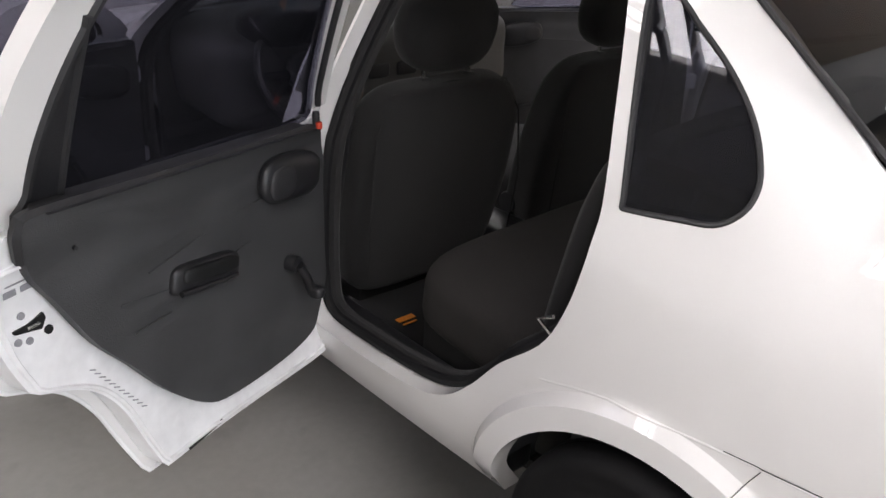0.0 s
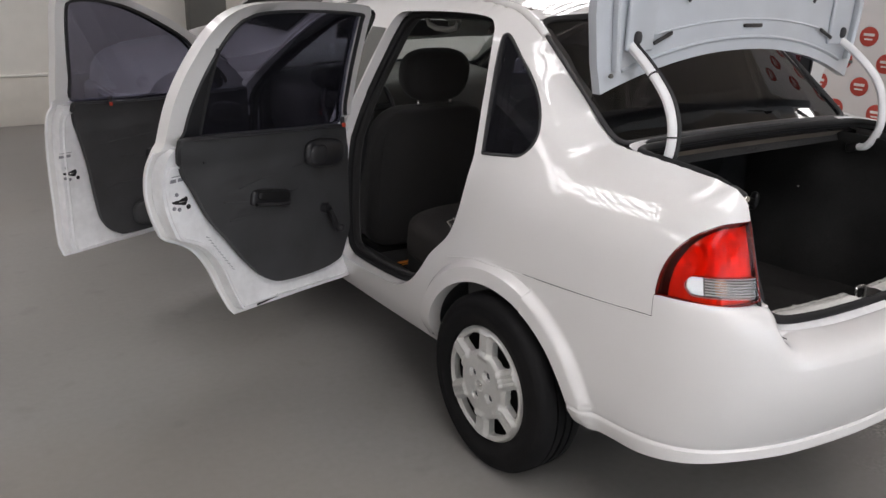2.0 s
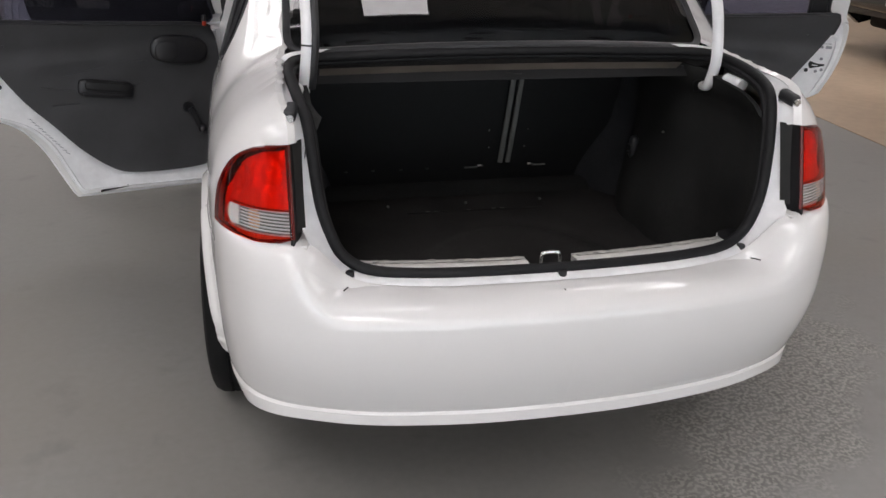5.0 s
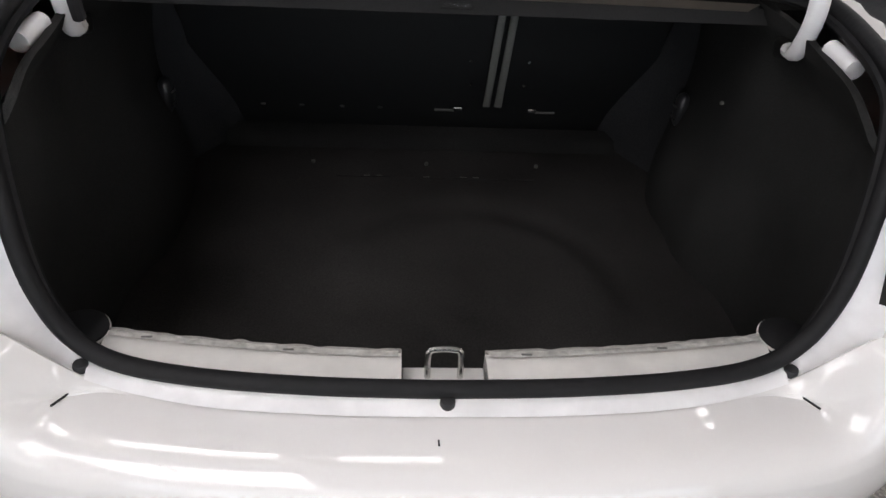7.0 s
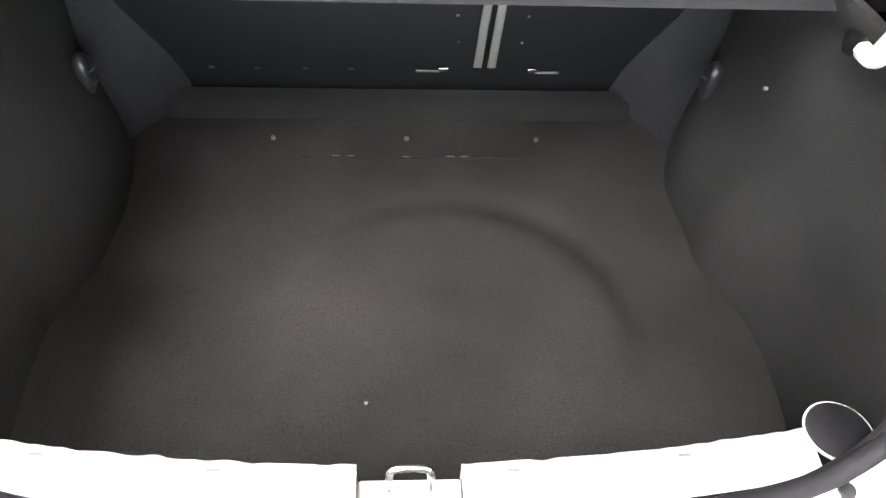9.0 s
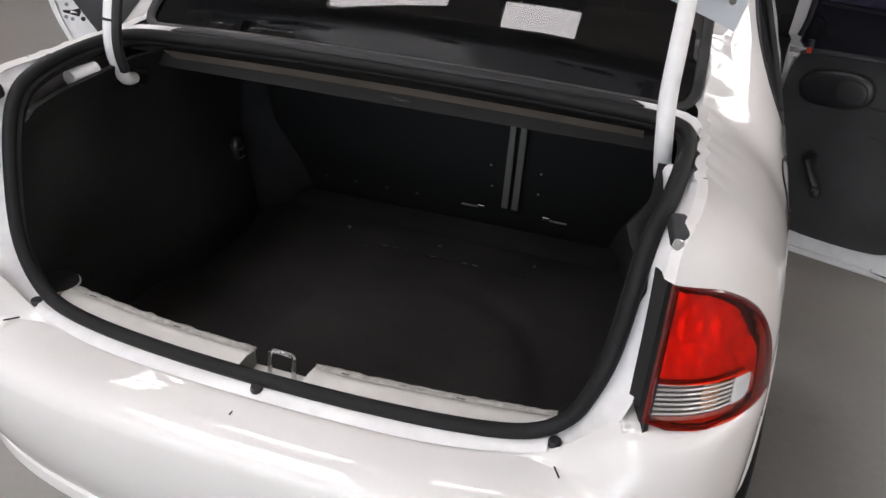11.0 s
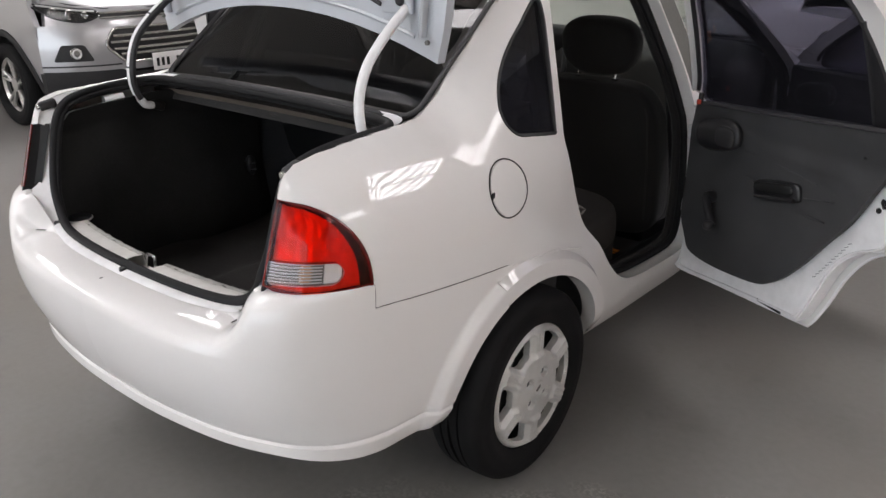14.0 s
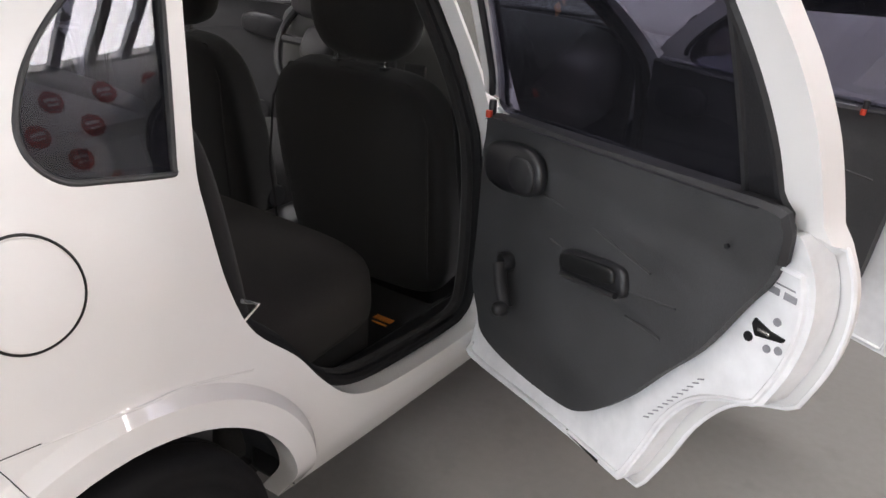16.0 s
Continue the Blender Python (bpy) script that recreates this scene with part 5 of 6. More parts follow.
def tyre_mesh(R=0.275, w=0.165, rim=0.179):
    prof = [(rim, -w * 0.42), (rim + 0.02, -w * 0.49), (R - 0.045, -w * 0.52), (R - 0.014, -w * 0.46), (R - 0.003, -w * 0.36), (R, -w * 0.2), (R, -w * 0.19), (R - 0.007, -w * 0.185), (R - 0.007, -w * 0.155), (R, -w * 0.15),
            (R, -0.006), (R - 0.007, -0.005), (R - 0.007, 0.005), (R, 0.006), (R, w * 0.15), (R - 0.007, w * 0.155), (R - 0.007, w * 0.185), (R, w * 0.19), (R, w * 0.2), (R - 0.003, w * 0.36), (R - 0.014, w * 0.46),
            (R - 0.030, w * 0.505), (R - 0.034, w * 0.498), (R - 0.047, w * 0.525), (rim + 0.03, w * 0.52), (rim + 0.026, w * 0.505), (rim + 0.01, w * 0.49), (rim, w * 0.43)]
    return revolve(prof, 72, "x")


def wheel(sign, y, turn):
    hub = part("wheel", revolve([(0.0, -0.03), (0.12, -0.03), (0.172, 0.03), (0.178, 0.06), (0.178, -0.06), (0.15, -0.07), (0.0, -0.07)], 40, "x", closed=False), DARK_STEEL, car, "wheel with a silver plastic hubcap")
    hub.matrix_basis = pose(0.701 * sign, y, 0.275, turn, 0, 0 if sign > 0 else 180)
    part("tyre", tyre_mesh(), TYRE, hub, "black road tyre", 50)
    cap = part("hubcap", hubcap_mesh(), CAP, hub, "silver six-spoke hubcap", 35)
    cap.matrix_basis = pose(0.074, 0, 0)
    for i in range(4):
        c = 2 * math.pi * (i + 0.3) / 4
        part("wheel_bolt", disc((0.0765, 0.048 * math.cos(c), 0.048 * math.sin(c)), 0.0115, 0.006, "x", 14), LINER, hub, "dark recessed wheel bolt")
    part("hubcap_emblem", rounded((0.004, 0.022, 0.010), (0.090, 0, 0), 0.002), STEEL, hub)
    return hub


wheel(-1, RW + 0.008, 31)
wheel(1, RW, 27)
wheel(-1, FW, 30)
wheel(1, FW, 50)

# ---- doors ----
# outlines in (distance from the hinge, height)
R_SKIN = smooth_loop([(0.0, 0.315), (0.015, 0.292), (0.25, 0.305), (0.50, 0.322), (0.578, 0.328)], 3, False) + \
         smooth_loop([(0.590, 0.345), (0.625, 0.43), (0.657, 0.505), (0.700, 0.570), (0.748, 0.612), (0.812, 0.645)], 3, False) + \
         smooth_loop([(0.830, 0.660), (0.856, 0.725), (0.872, 0.785), (0.879, 0.848), (0.876, 0.90), (0.866, 0.935)], 3, False) + \
         smooth_loop([(0.853, 0.955), (0.846, 1.06), (0.826, 1.14), (0.800, 1.20), (0.765, 1.275), (0.730, 1.318), (0.66, 1.334), (0.55, 1.338), (0.36, 1.334), (0.20, 1.326), (0.11, 1.315), (0.075, 1.29)], 4, False) + \
         smooth_loop([(0.040, 1.10), (0.005, 0.93), (-0.005, 0.80), (-0.005, 0.45)], 3, False)
R_WIN = smooth_loop([(0.048, 0.898), (0.056, 0.986), (0.086, 1.121), (0.112, 1.262), (0.140, 1.291), (0.36, 1.307), (0.545, 1.310), (0.640, 1.299), (0.695, 1.252), (0.750, 1.145), (0.778, 1.055), (0.787, 0.98), (0.786, 0.938), (0.5, 0.928), (0.25, 0.912)], 4)
R_TRIM = smooth_loop([(0.050, 0.865), (0.10, 0.900), (0.30, 0.916), (0.55, 0.938), (0.790, 0.962), (0.822, 0.952), (0.822, 0.920), (0.802, 0.865), (0.757, 0.790), (0.697, 0.692), (0.631, 0.612), (0.552, 0.512), (0.461, 0.428),
                      (0.38, 0.396), (0.20, 0.380), (0.085, 0.388), (0.045, 0.42), (0.018, 0.50), (0.022, 0.65), (0.035, 0.78)], 4)
F_SKIN = smooth_loop([(0.0, 0.345), (0.02, 0.328), (0.40, 0.322), (0.90, 0.320), (0.968, 0.32)], 3, False) + \
         smooth_loop([(0.976, 0.36), (0.968, 0.52), (0.968, 0.70), (0.965, 0.85), (0.958, 0.89)], 3, False) + \
         smooth_loop([(0.950, 0.905), (0.962, 1.02), (0.973, 1.12), (0.995, 1.28), (0.990, 1.318), (0.94, 1.334), (0.86, 1.330), (0.727, 1.302), (0.512, 1.222), (0.302, 1.112), (0.18, 1.035), (0.08, 0.965)], 4, False) + \
         smooth_loop([(0.01, 0.90), (-0.005, 0.80), (-0.005, 0.45)], 3, False)
F_WIN = smooth_loop([(0.17, 0.90), (0.145, 0.945), (0.22, 1.01), (0.345, 1.088), (0.428, 1.147), (0.584, 1.222), (0.709, 1.270), (0.80, 1.292), (0.882, 1.302), (0.945, 1.295), (0.952, 1.262), (0.931, 1.14), (0.905, 1.02), (0.880, 0.925), (0.7, 0.905), (0.4, 0.90)], 4)
F_TRIM = smooth_loop([(0.04, 0.89), (0.12, 0.893), (0.40, 0.893), (0.70, 0.902), (0.875, 0.918), (0.900, 0.905), (0.888, 0.83), (0.850, 0.68), (0.828, 0.50), (0.800, 0.415), (0.755, 0.372), (0.68, 0.358), (0.30, 0.36), (0.10, 0.37), (0.04, 0.42), (0.02, 0.60), (0.022, 0.80)], 4)


def resample_flat(run, n):
    a = np.array(run)
    t = np.linspace(0, len(run) - 1, n)
    return [(float(np.interp(k, range(len(run)), a[:, 0])), float(np.interp(k, range(len(run)), a[:, 1]))) for k in t]


def door(name, sign, hinge_x, hinge_y, angle, skin, win, trim, label, front=False, slide=0.0, lift=0.0):
    """A door built shut and then turned about its hinge; local x points outwards, y forwards."""
    def at(u, z, inset):
        return mirrored((side_x(hinge_y - u, z) - hinge_x - inset, -u, z), sign)

    shell = part(name, sheet(skin, [win], lambda u, z: at(u, z, 0.0), 0.03, lambda u, v: (-(0.012 if v < 0.93 else 0.040) * sign, 0, 0)), PAINT, car, label, 32)
    shell.matrix_basis = pose((hinge_x + slide * math.sin(radians(angle))) * sign, hinge_y - slide * math.cos(radians(angle)), lift, 0, 0, angle * sign)
    # inner pressing below the window
    low = [p for p in skin if p[1] < 0.956]
    inset_ = []
    for u, z in low:
        d = Vector((u, z)) - Vector((0.42, 0.66))
        k = 1 - 0.022 / max(d.length, 0.1)
        inset_.append((0.42 + d.x * k, min(0.66 + d.y * k, 0.880 + 0.070 * (0.42 + d.x * k))))

    def pressing(u, z):
        return at(u, z, 0.060)
    part("inner_pressing", sheet(inset_, [], pressing, 0.03, lambda u, v: (0.046 * sign, 0, 0)), JAMB, shell, "white painted inner door frame", 32)
    ridge = [at(u + (0.42 - u) * 0.035, z + (0.66 - z) * 0.035, 0.062) for u, z in inset_ if z < 0.90]
    part("pressed_bead", tube(ridge, 0.006, n=6, flat=0.7), JAMB, shell)
    inset2 = [at(u, z, 0.013) for u, z in low if z < 0.93]
    part("skin_hem", tube(inset2, 0.004, n=6), JAMB, shell)

    def lining(u, z):
        h = 0.010 * smoothstep(0.0, 0.05, min(abs(z - 0.93), 0.05))
        groove = 0.008 * math.exp(-((z - (0.80 - 0.06 * (u - 0.3))) / 0.006) ** 2) * smoothstep(0.22, 0.28, u) * (1 - smoothstep(0.62, 0.68, u))
        groove += 0.008 * math.exp(-((z - (0.665 + 0.05 * (u - 0.3))) / 0.007) ** 2) * smoothstep(0.30, 0.36, u) * (1 - smoothstep(0.58, 0.64, u))
        swell = 0.012 * smoothstep(0.86, 0.80, z) * smoothstep(0.42, 0.52, z)
        return at(u, z, 0.080 + swell - groove)
    lin = part("door_trim", sheet(trim, [], lining, 0.018, lambda u, v: (0.022 * sign, 0, 0)), TRIM, shell, "charcoal plastic door lining", 50)
    creases = (((0.27, 0.795), (0.42, 0.788), (0.58, 0.770)), ((0.53, 0.668), (0.62, 0.672)), ((0.30, 0.716), (0.345, 0.712))) if not front else (((0.25, 0.78), (0.60, 0.76), (0.80, 0.75)), ((0.30, 0.60), (0.78, 0.57)))
    for run in creases:
        part("trim_crease", tube([Vector(lining(u, z)) for u, z in resample_flat(run, 14)], 0.0024, n=5), TRIM, lin)
    top = [at(u, z, 0.070) for u, z in trim if z > 0.885]
    part("window_felt", tube(top, 0.010, n=6), RUBBER, shell, "black felt strip under the window")
    pane_x = flat_pane([(hinge_y - u, z) for u, z in win], 0.022)
    part("window_glass", sheet(win, [], lambda u, z: mirrored((pane_x(hinge_y - u, z) - hinge_x, -u, z), sign), 0.05, lambda u, v: (-0.004 * sign, 0, 0)), TINT, shell, "tinted window glass")
    if not front:
        low_ = [(u, z) for u, z in win if u > 0.715]
        part("window_filler", sheet([(0.725, 0.925)] + sorted([p for p in low_ if p[0] > 0.73], key=lambda p: p[1]) + [(0.725, 1.205)], [], lambda u, z: mirrored((pane_x(hinge_y - u, z) - hinge_x - 0.010, -u, z), sign), 0.03, lambda u, v: (-0.006 * sign, 0, 0)), PLASTIC, shell, "dark filler panel behind the rear glass edge")
        part("window_divider", tube([mirrored((pane_x(hinge_y - 0.725, z) - hinge_x - 0.014, -0.725, z), sign) for z in np.linspace(0.925, 1.215, 8)], 0.007, n=6), RUBBER, shell)
    keys_ = ([0.06, 0.10, 0.30, 0.55, 0.79], [0.885, 0.900, 0.916, 0.938, 0.960]) if not front else ([0.06, 0.12, 0.40, 0.70, 0.87], [0.888, 0.893, 0.893, 0.902, 0.917])
    belt_ = [(u, float(np.interp(u, *keys_))) for u in np.linspace(keys_[0][0], keys_[0][-1], 24)]
    part("belt_ledge", ribbon([at(u, z + 0.002, 0.088) for u, z in belt_], [mirrored((pane_x(hinge_y - u, z + 0.006) - hinge_x - 0.003, -u, z + 0.006), sign) for u, z in belt_]), RUBBER, shell, "black felt ledge under the window")
    part("window_seal", tube([at(u, z, 0.006) for u, z in win], 0.006, True, 6), RUBBER, shell, "black window rubber")
    part("window_channel", tube([at(u, z, 0.040) for u, z in win if z > 0.93], 0.007, n=6), RUBBER, shell)

    def spot(u, z, out=0.0):
        return at(u, z, 0.098 + out)
    # release handle in its pod
    hu, hz = (0.185, 0.822) if not front else (0.17, 0.80)
    pod = part("release_pod", puff((0.040, 0.200, 0.100), spot(hu, hz, 0.004), 2.8, 10, pose(0, 0, 0, -8)), PLASTIC, shell, "black oval release handle housing")
    part("release_lever", puff((0.022, 0.085, 0.070), spot(hu + 0.045, hz + 0.002, 0.016), 2.5, 6), RUBBER, pod)
    part("lock_button", disc(at(0.085 if not front else 0.745, 0.918, 0.070), 0.008, 0.03, "z", 10), PLASTIC, shell)
    part("lock_mark", disc(at(0.088 if not front else 0.748, 0.906, 0.084), 0.007, 0.014, "z", 10), RED_SOLID, shell, "small red lock mark")
    gu, gz = (0.445, 0.712) if not front else (0.50, 0.66)
    grip = part("pull_grip", puff((0.034, 0.180, 0.060), spot(gu, gz, -0.004), 5.0, 8, pose(0, 0, 0, -11)), PLASTIC, shell, "black moulded pull grip")
    part("grip_recess", puff((0.018, 0.150, 0.032), spot(gu - 0.006, gz + 0.008, 0.0105), 4.5, 8, pose(0, 0, 0, -11)), BOARD_BLACK, grip)
    part("grip_lip", tube([spot(gu + du, gz - 0.020 + 0.19 * du, 0.014) for du in np.linspace(-0.075, 0.080, 8)], 0.006, n=8), PLASTIC, grip, "rounded lower lip of the grip")
    part("trim_crease", tube([Vector(lining(gu + 0.09 + du, gz + 0.004 + 0.21 * du)) for du in np.linspace(0.0, 0.11, 10)], 0.0026, n=5), TRIM, lin)
    cu, cz = (0.150, 0.578) if not front else (0.30, 0.56)
    kd = 1 if sign < 0 else -1
    crank = part("window_crank", disc(spot(cu + 0.018, cz + 0.034, 0.006), 0.020, 0.026, "x", 20), PLASTIC, shell, "black window winder")
    a, b = spot(cu + 0.018, cz + 0.034, 0.022), spot(cu + 0.018 - (0.030 if kd > 0 else -0.055) * kd * kd, cz - 0.040, 0.032)
    part("crank_arm", tube([a, a.lerp(b, 0.5) + Vector((-0.004 * sign, 0, 0)), b], 0.0145, n=10, flat=0.7), PLASTIC, crank)
    part("crank_knob", puff((0.036, 0.030, 0.030), b + Vector((-0.014 * sign, 0, 0)), 2.6, 5), PLASTIC, crank)
    # latch on the closing edge
    lu, lz = (0.783, 0.768) if not front else (0.905, 0.645)
    wedge = [(lu - 0.015, lz + 0.016), (lu - 0.019, lz + 0.004), (lu - 0.011, lz - 0.012), (lu + 0.010, lz - 0.006), (lu + 0.036, lz + 0.001), (lu + 0.039, lz + 0.008), (lu + 0.012, lz + 0.008)]
    lat = part("door_latch", sheet(round_poly(wedge, 0.003), [], lambda u, z: at(u, z, 0.0625), 0.01, lambda u, v: (0.004 * sign, 0, 0)), BOARD_BLACK, shell, "black tapered latch opening")
    part("latch_claw", rounded((0.004, 0.022, 0.006), at(lu + 0.004, lz + 0.002, 0.0640), 0.002), STEEL, lat)
    part("latch_hole", disc(at(lu - 0.022, lz - 0.019, 0.0620), 0.0075, 0.004, "x", 12), BOARD_BLACK, shell)
    for du, dz in ((0.022, 0.027), (0.031, -0.014), (0.012, -0.021)):
        part("latch_screw", disc(at(lu + du, lz + dz, 0.0615), 0.0060, 0.004, "x", 12), PRINT, shell, "grey latch screw")
    part("door_label", rounded((0.001, 0.050, 0.002), at(lu + 0.02, lz + 0.085, 0.0615), 0.0), PRINT, shell)
    for du in (0.0, 0.028):
        part("door_label", rounded((0.001, 0.020, 0.010), at(lu + 0.010 + du, lz + 0.072, 0.0612), 0.0), PRINT, shell, "small printed sticker")
    if not front:
        for k in range(12):
            u, z = 0.690 - 0.0088 * k, 0.632 - 0.0122 * k
            part("drain_slot", rounded((0.002, 0.0022, 0.014), at(u, z, 0.0612), 0.001, m=pose(0, 0, 0, 62)), SLOT_GREY, shell)
    part("lower_plug", rounded((0.004, 0.10, 0.008), at(0.46, 0.348, 0.0625), 0.002, m=pose(0, 0, 0, 2)), DARK_STEEL, shell)
    part("door_hinge", rounded((0.03, 0.05, 0.05), mirrored((-0.03, 0.01, 0.52), sign), 0.008), JAMB, shell)
    part("door_hinge", rounded((0.03, 0.05, 0.05), mirrored((-0.03, 0.01, 0.78), sign), 0.008), JAMB, shell)
    part("trim_screw", disc(spot(0.735 if not front else 0.84, 0.885, -0.010), 0.004, 0.004, "x", 8), PLASTIC, shell)
    # outer pull
    ou = 0.775 if not front else 0.87
    part("outer_handle", puff((0.03, 0.16, 0.035), at(ou - 0.06, 0.845, -0.012), 3.0, 6), PLASTIC, shell, "black outer door handle")
    if front:
        m = part("door_mirror", puff((0.20, 0.09, 0.13), at(0.10, 0.98, -0.13), 3.0, 8), PLASTIC, shell, "black door mirror")
        part("mirror_arm", puff((0.10, 0.06, 0.05), at(0.09, 0.93, -0.03), 2.6, 5), PLASTIC, m)
        part("mirror_glass", rounded((0.16, 0.004, 0.10), at(0.148, 0.98, -0.13), 0.02), STEEL, m)
        part("speaker_pocket", puff((0.05, 0.52, 0.12), spot(0.42, 0.435, 0.0), 4, 8), TRIM, shell, "door pocket")
    return shell


door("rear_door", -1, 0.752, 1.90, 66.5, R_SKIN, R_WIN, R_TRIM, "open white rear door with charcoal lining")
door("rear_door", 1, 0.765, 1.893, 62.0, R_SKIN, R_WIN, R_TRIM, "open white rear door with charcoal lining", False, 0.018, 0.018)
door("front_door", -1, 0.765, 2.93, 67.5, F_SKIN, F_WIN, F_TRIM, "open white front door with charcoal lining", True)
door("front_door", 1, 0.765, 2.93, 64.0, F_SKIN, F_WIN, F_TRIM, "open white front door with charcoal lining", True)


# ---- cabin ----
part("cabin_floor", sheet([(-0.62, 1.15), (0.62, 1.15), (0.62, 2.98), (-0.62, 2.98)], [], lambda u, v: (u, v, 0.285 + 0.10 * math.exp(-(u / 0.10) ** 4) + 0.02 * noise.noise((u * 4, v * 4, 0))), 0.06, lambda u, v: (0, 0, -0.03)), MAT_CARPET, car, "black cabin carpet", 60)
part("firewall", rounded((1.28, 0.04, 0.62), (0, 2.98, 0.60), 0.01), PLASTIC, car)


def front_seat(x0):
    lean = 13
    seat = part("front_seat", puff((0.50, 0.52, 0.18), (x0, 2.20, 0.46), 4.0, 10, pose(0, 0, 0, 6)), FABRIC, car, "charcoal fabric front seat with headrest", 60)

    def back(q):
        w = 1 - 0.11 * max(q.z, 0) ** 3 - 0.05 * max(-q.z, 0)
        return (q.x * w, q.y * (1 - 0.25 * max(q.z, 0)) + 0.12 * (q.x * q.x), q.z)
    m = pose(x0, 1.940, 0.640, lean, 0, 0)
    part("backrest", puff((0.545, 0.155, 0.60), (0, 0, 0), 5.5, 14, m, back), FABRIC, seat, "charcoal fabric backrest", 60)
    part("headrest", puff((0.305, 0.125, 0.205), (0, 0, 0), 3.0, 10, pose(x0 + 0.015, 1.900, 1.048, 8, 0, 0), lambda q: (q.x * (1 - 0.12 * max(-q.z, 0)), q.y, q.z)), FABRIC, seat, "padded fabric headrest", 60)
    for dx in (-0.065, 0.085):
        part("headrest_post", tube([(x0 + dx, 1.887, 0.89), (x0 + dx, 1.895, 1.02)], 0.006, n=8), STEEL, seat, "steel headrest post")
        part("post_sleeve", rounded((0.024, 0.026, 0.014), (x0 + dx, 1.888, 0.932), 0.004), PLASTIC, seat)
    part("piping", tube([(x0 - 0.252, 1.86, 0.45), (x0 - 0.257, 1.84, 0.65), (x0 - 0.242, 1.845, 0.825), (x0 - 0.192, 1.855, 0.915), (x0, 1.858, 0.930), (x0 + 0.192, 1.855, 0.915), (x0 + 0.242, 1.845, 0.825), (x0 + 0.257, 1.84, 0.65), (x0 + 0.252, 1.86, 0.45)], 0.003, n=5), FABRIC, seat)
    part("seat_rail", rounded((0.40, 0.42, 0.05), (x0, 2.18, 0.33), 0.01), DARK_STEEL, seat)
    part("recliner_knob", disc((x0 - 0.25 * (1 if x0 < 0 else -1) * -1, 2.03, 0.45), 0.035, 0.03, "x", 18), PLASTIC, seat)
    return seat


front_seat(-0.345)
front_seat(0.345)

bench = part("rear_bench", puff((1.26, 0.46, 0.20), (0, 1.47, 0.49), 5.0, 16, pose(0, 0, 0, 5), lambda q: (q.x, q.y, q.z + 0.12 * (math.cos(q.x * 2 * math.pi) * 0.3) * (q.z > 0))), CUSHION, car, "dark fabric rear bench, cushion coloured brown-grey as if lit", 60)
part("bench_base", rounded((1.22, 0.44, 0.20), (0, 1.42, 0.38), 0.03), MAT_CARPET, bench)
part("bench_back", puff((1.26, 0.075, 0.54), (0, 1.212, 0.735), 5.0, 16, pose(0, 0, 0, 12)), FABRIC, bench, "charcoal fabric rear backrest", 60)
for x_ in (-0.19, -0.05, 0.06, 0.20):
    buckle = part("belt_buckle", rounded((0.026, 0.055, 0.065), (x_, 1.30, 0.608), 0.008, m=pose(0, 0, 0, -25)), PLASTIC, bench, "black belt buckle with steel trim")
    part("buckle_button", disc((x_, 1.274, 0.634), 0.007, 0.008, "z", 10), STEEL, buckle)
for sign_ in (-1, 1):
    part("side_bolster", puff((0.09, 0.055, 0.50), (0.615 * sign_, 1.190, 0.74), 3.0, 8, pose(0, 0, 0, 12)), FABRIC, bench)
    part("quarter_trim", sheet([(0.80, 0.36), (1.085, 0.36), (1.10, 0.66), (1.085, 0.82), (1.09, 0.925), (0.86, 0.94), (0.80, 0.93)], [], lambda y, z: mirrored((side_x(y, z) - 0.07, y, z), sign_), 0.06, lambda u, v: (-0.01 * sign_, 0, 0)), PLASTIC, car)
    part("roof_trim", sheet([(1.16, 1.315), (2.1, 1.305), (2.1, 1.34), (1.16, 1.335)], [], lambda y, z: mirrored((side_x(y, min(z, 1.3)) - 0.055, y, z), sign_), 0.08, lambda u, v: (-0.02 * sign_, 0, 0)), HEADLINER, car)
    post_ = [(2.15, 1.31), (2.35, 1.245), (2.6, 1.125), (2.85, 0.985), (2.94, 0.93)]
    part("screen_pillar_trim", tube([mirrored((side_x(y, z - 0.01) - 0.045, y, z), sign_) for y, z in post_], 0.030, n=8, flat=0.7), GREY_TRIM, car, "grey windscreen pillar trim")
    grab_ = [(1.50, 1.275), (1.51, 1.255), (1.56, 1.245), (1.63, 1.245), (1.68, 1.255), (1.69, 1.275)]
    part("grab_handle", tube([mirrored((0.50, y, z), sign_) for y, z in grab_], 0.010, n=6), GREY_TRIM, car, "grey roof grab handle")

dash = part("dashboard", puff((1.26, 0.46, 0.34), (0, 2.76, 0.80), 5.0, 12, pose(0, 0, 0, 4), lambda q: (q.x, q.y - 0.15 * max(-q.z, 0), q.z)), DASH, car, "grey moulded dashboard", 60)
part("instrument_hood", puff((0.36, 0.18, 0.13), (-0.345, 2.60, 0.955), 3.0, 8), PLASTIC, dash, "black instrument hood")
part("centre_console", rounded((0.26, 0.14, 0.34), (0, 2.60, 0.66), 0.03), PLASTIC, dash)
for x_ in (-0.06, 0.06):
    part("air_vent", rounded((0.09, 0.02, 0.05), (x_, 2.532, 0.79), 0.012), RUBBER, dash)
part("tunnel_console", rounded((0.16, 0.70, 0.10), (0, 2.20, 0.38), 0.03), PLASTIC, car)
part("gear_lever", tube([(0, 2.40, 0.42), (0, 2.37, 0.62)], 0.010, n=8), PLASTIC, car)
part("gear_knob", puff((0.05, 0.05, 0.06), (0, 2.366, 0.64), 2.4, 5), PLASTIC, car)
tilt_ = pose(-0.345, 2.50, 0.825, 64, 0, 0)
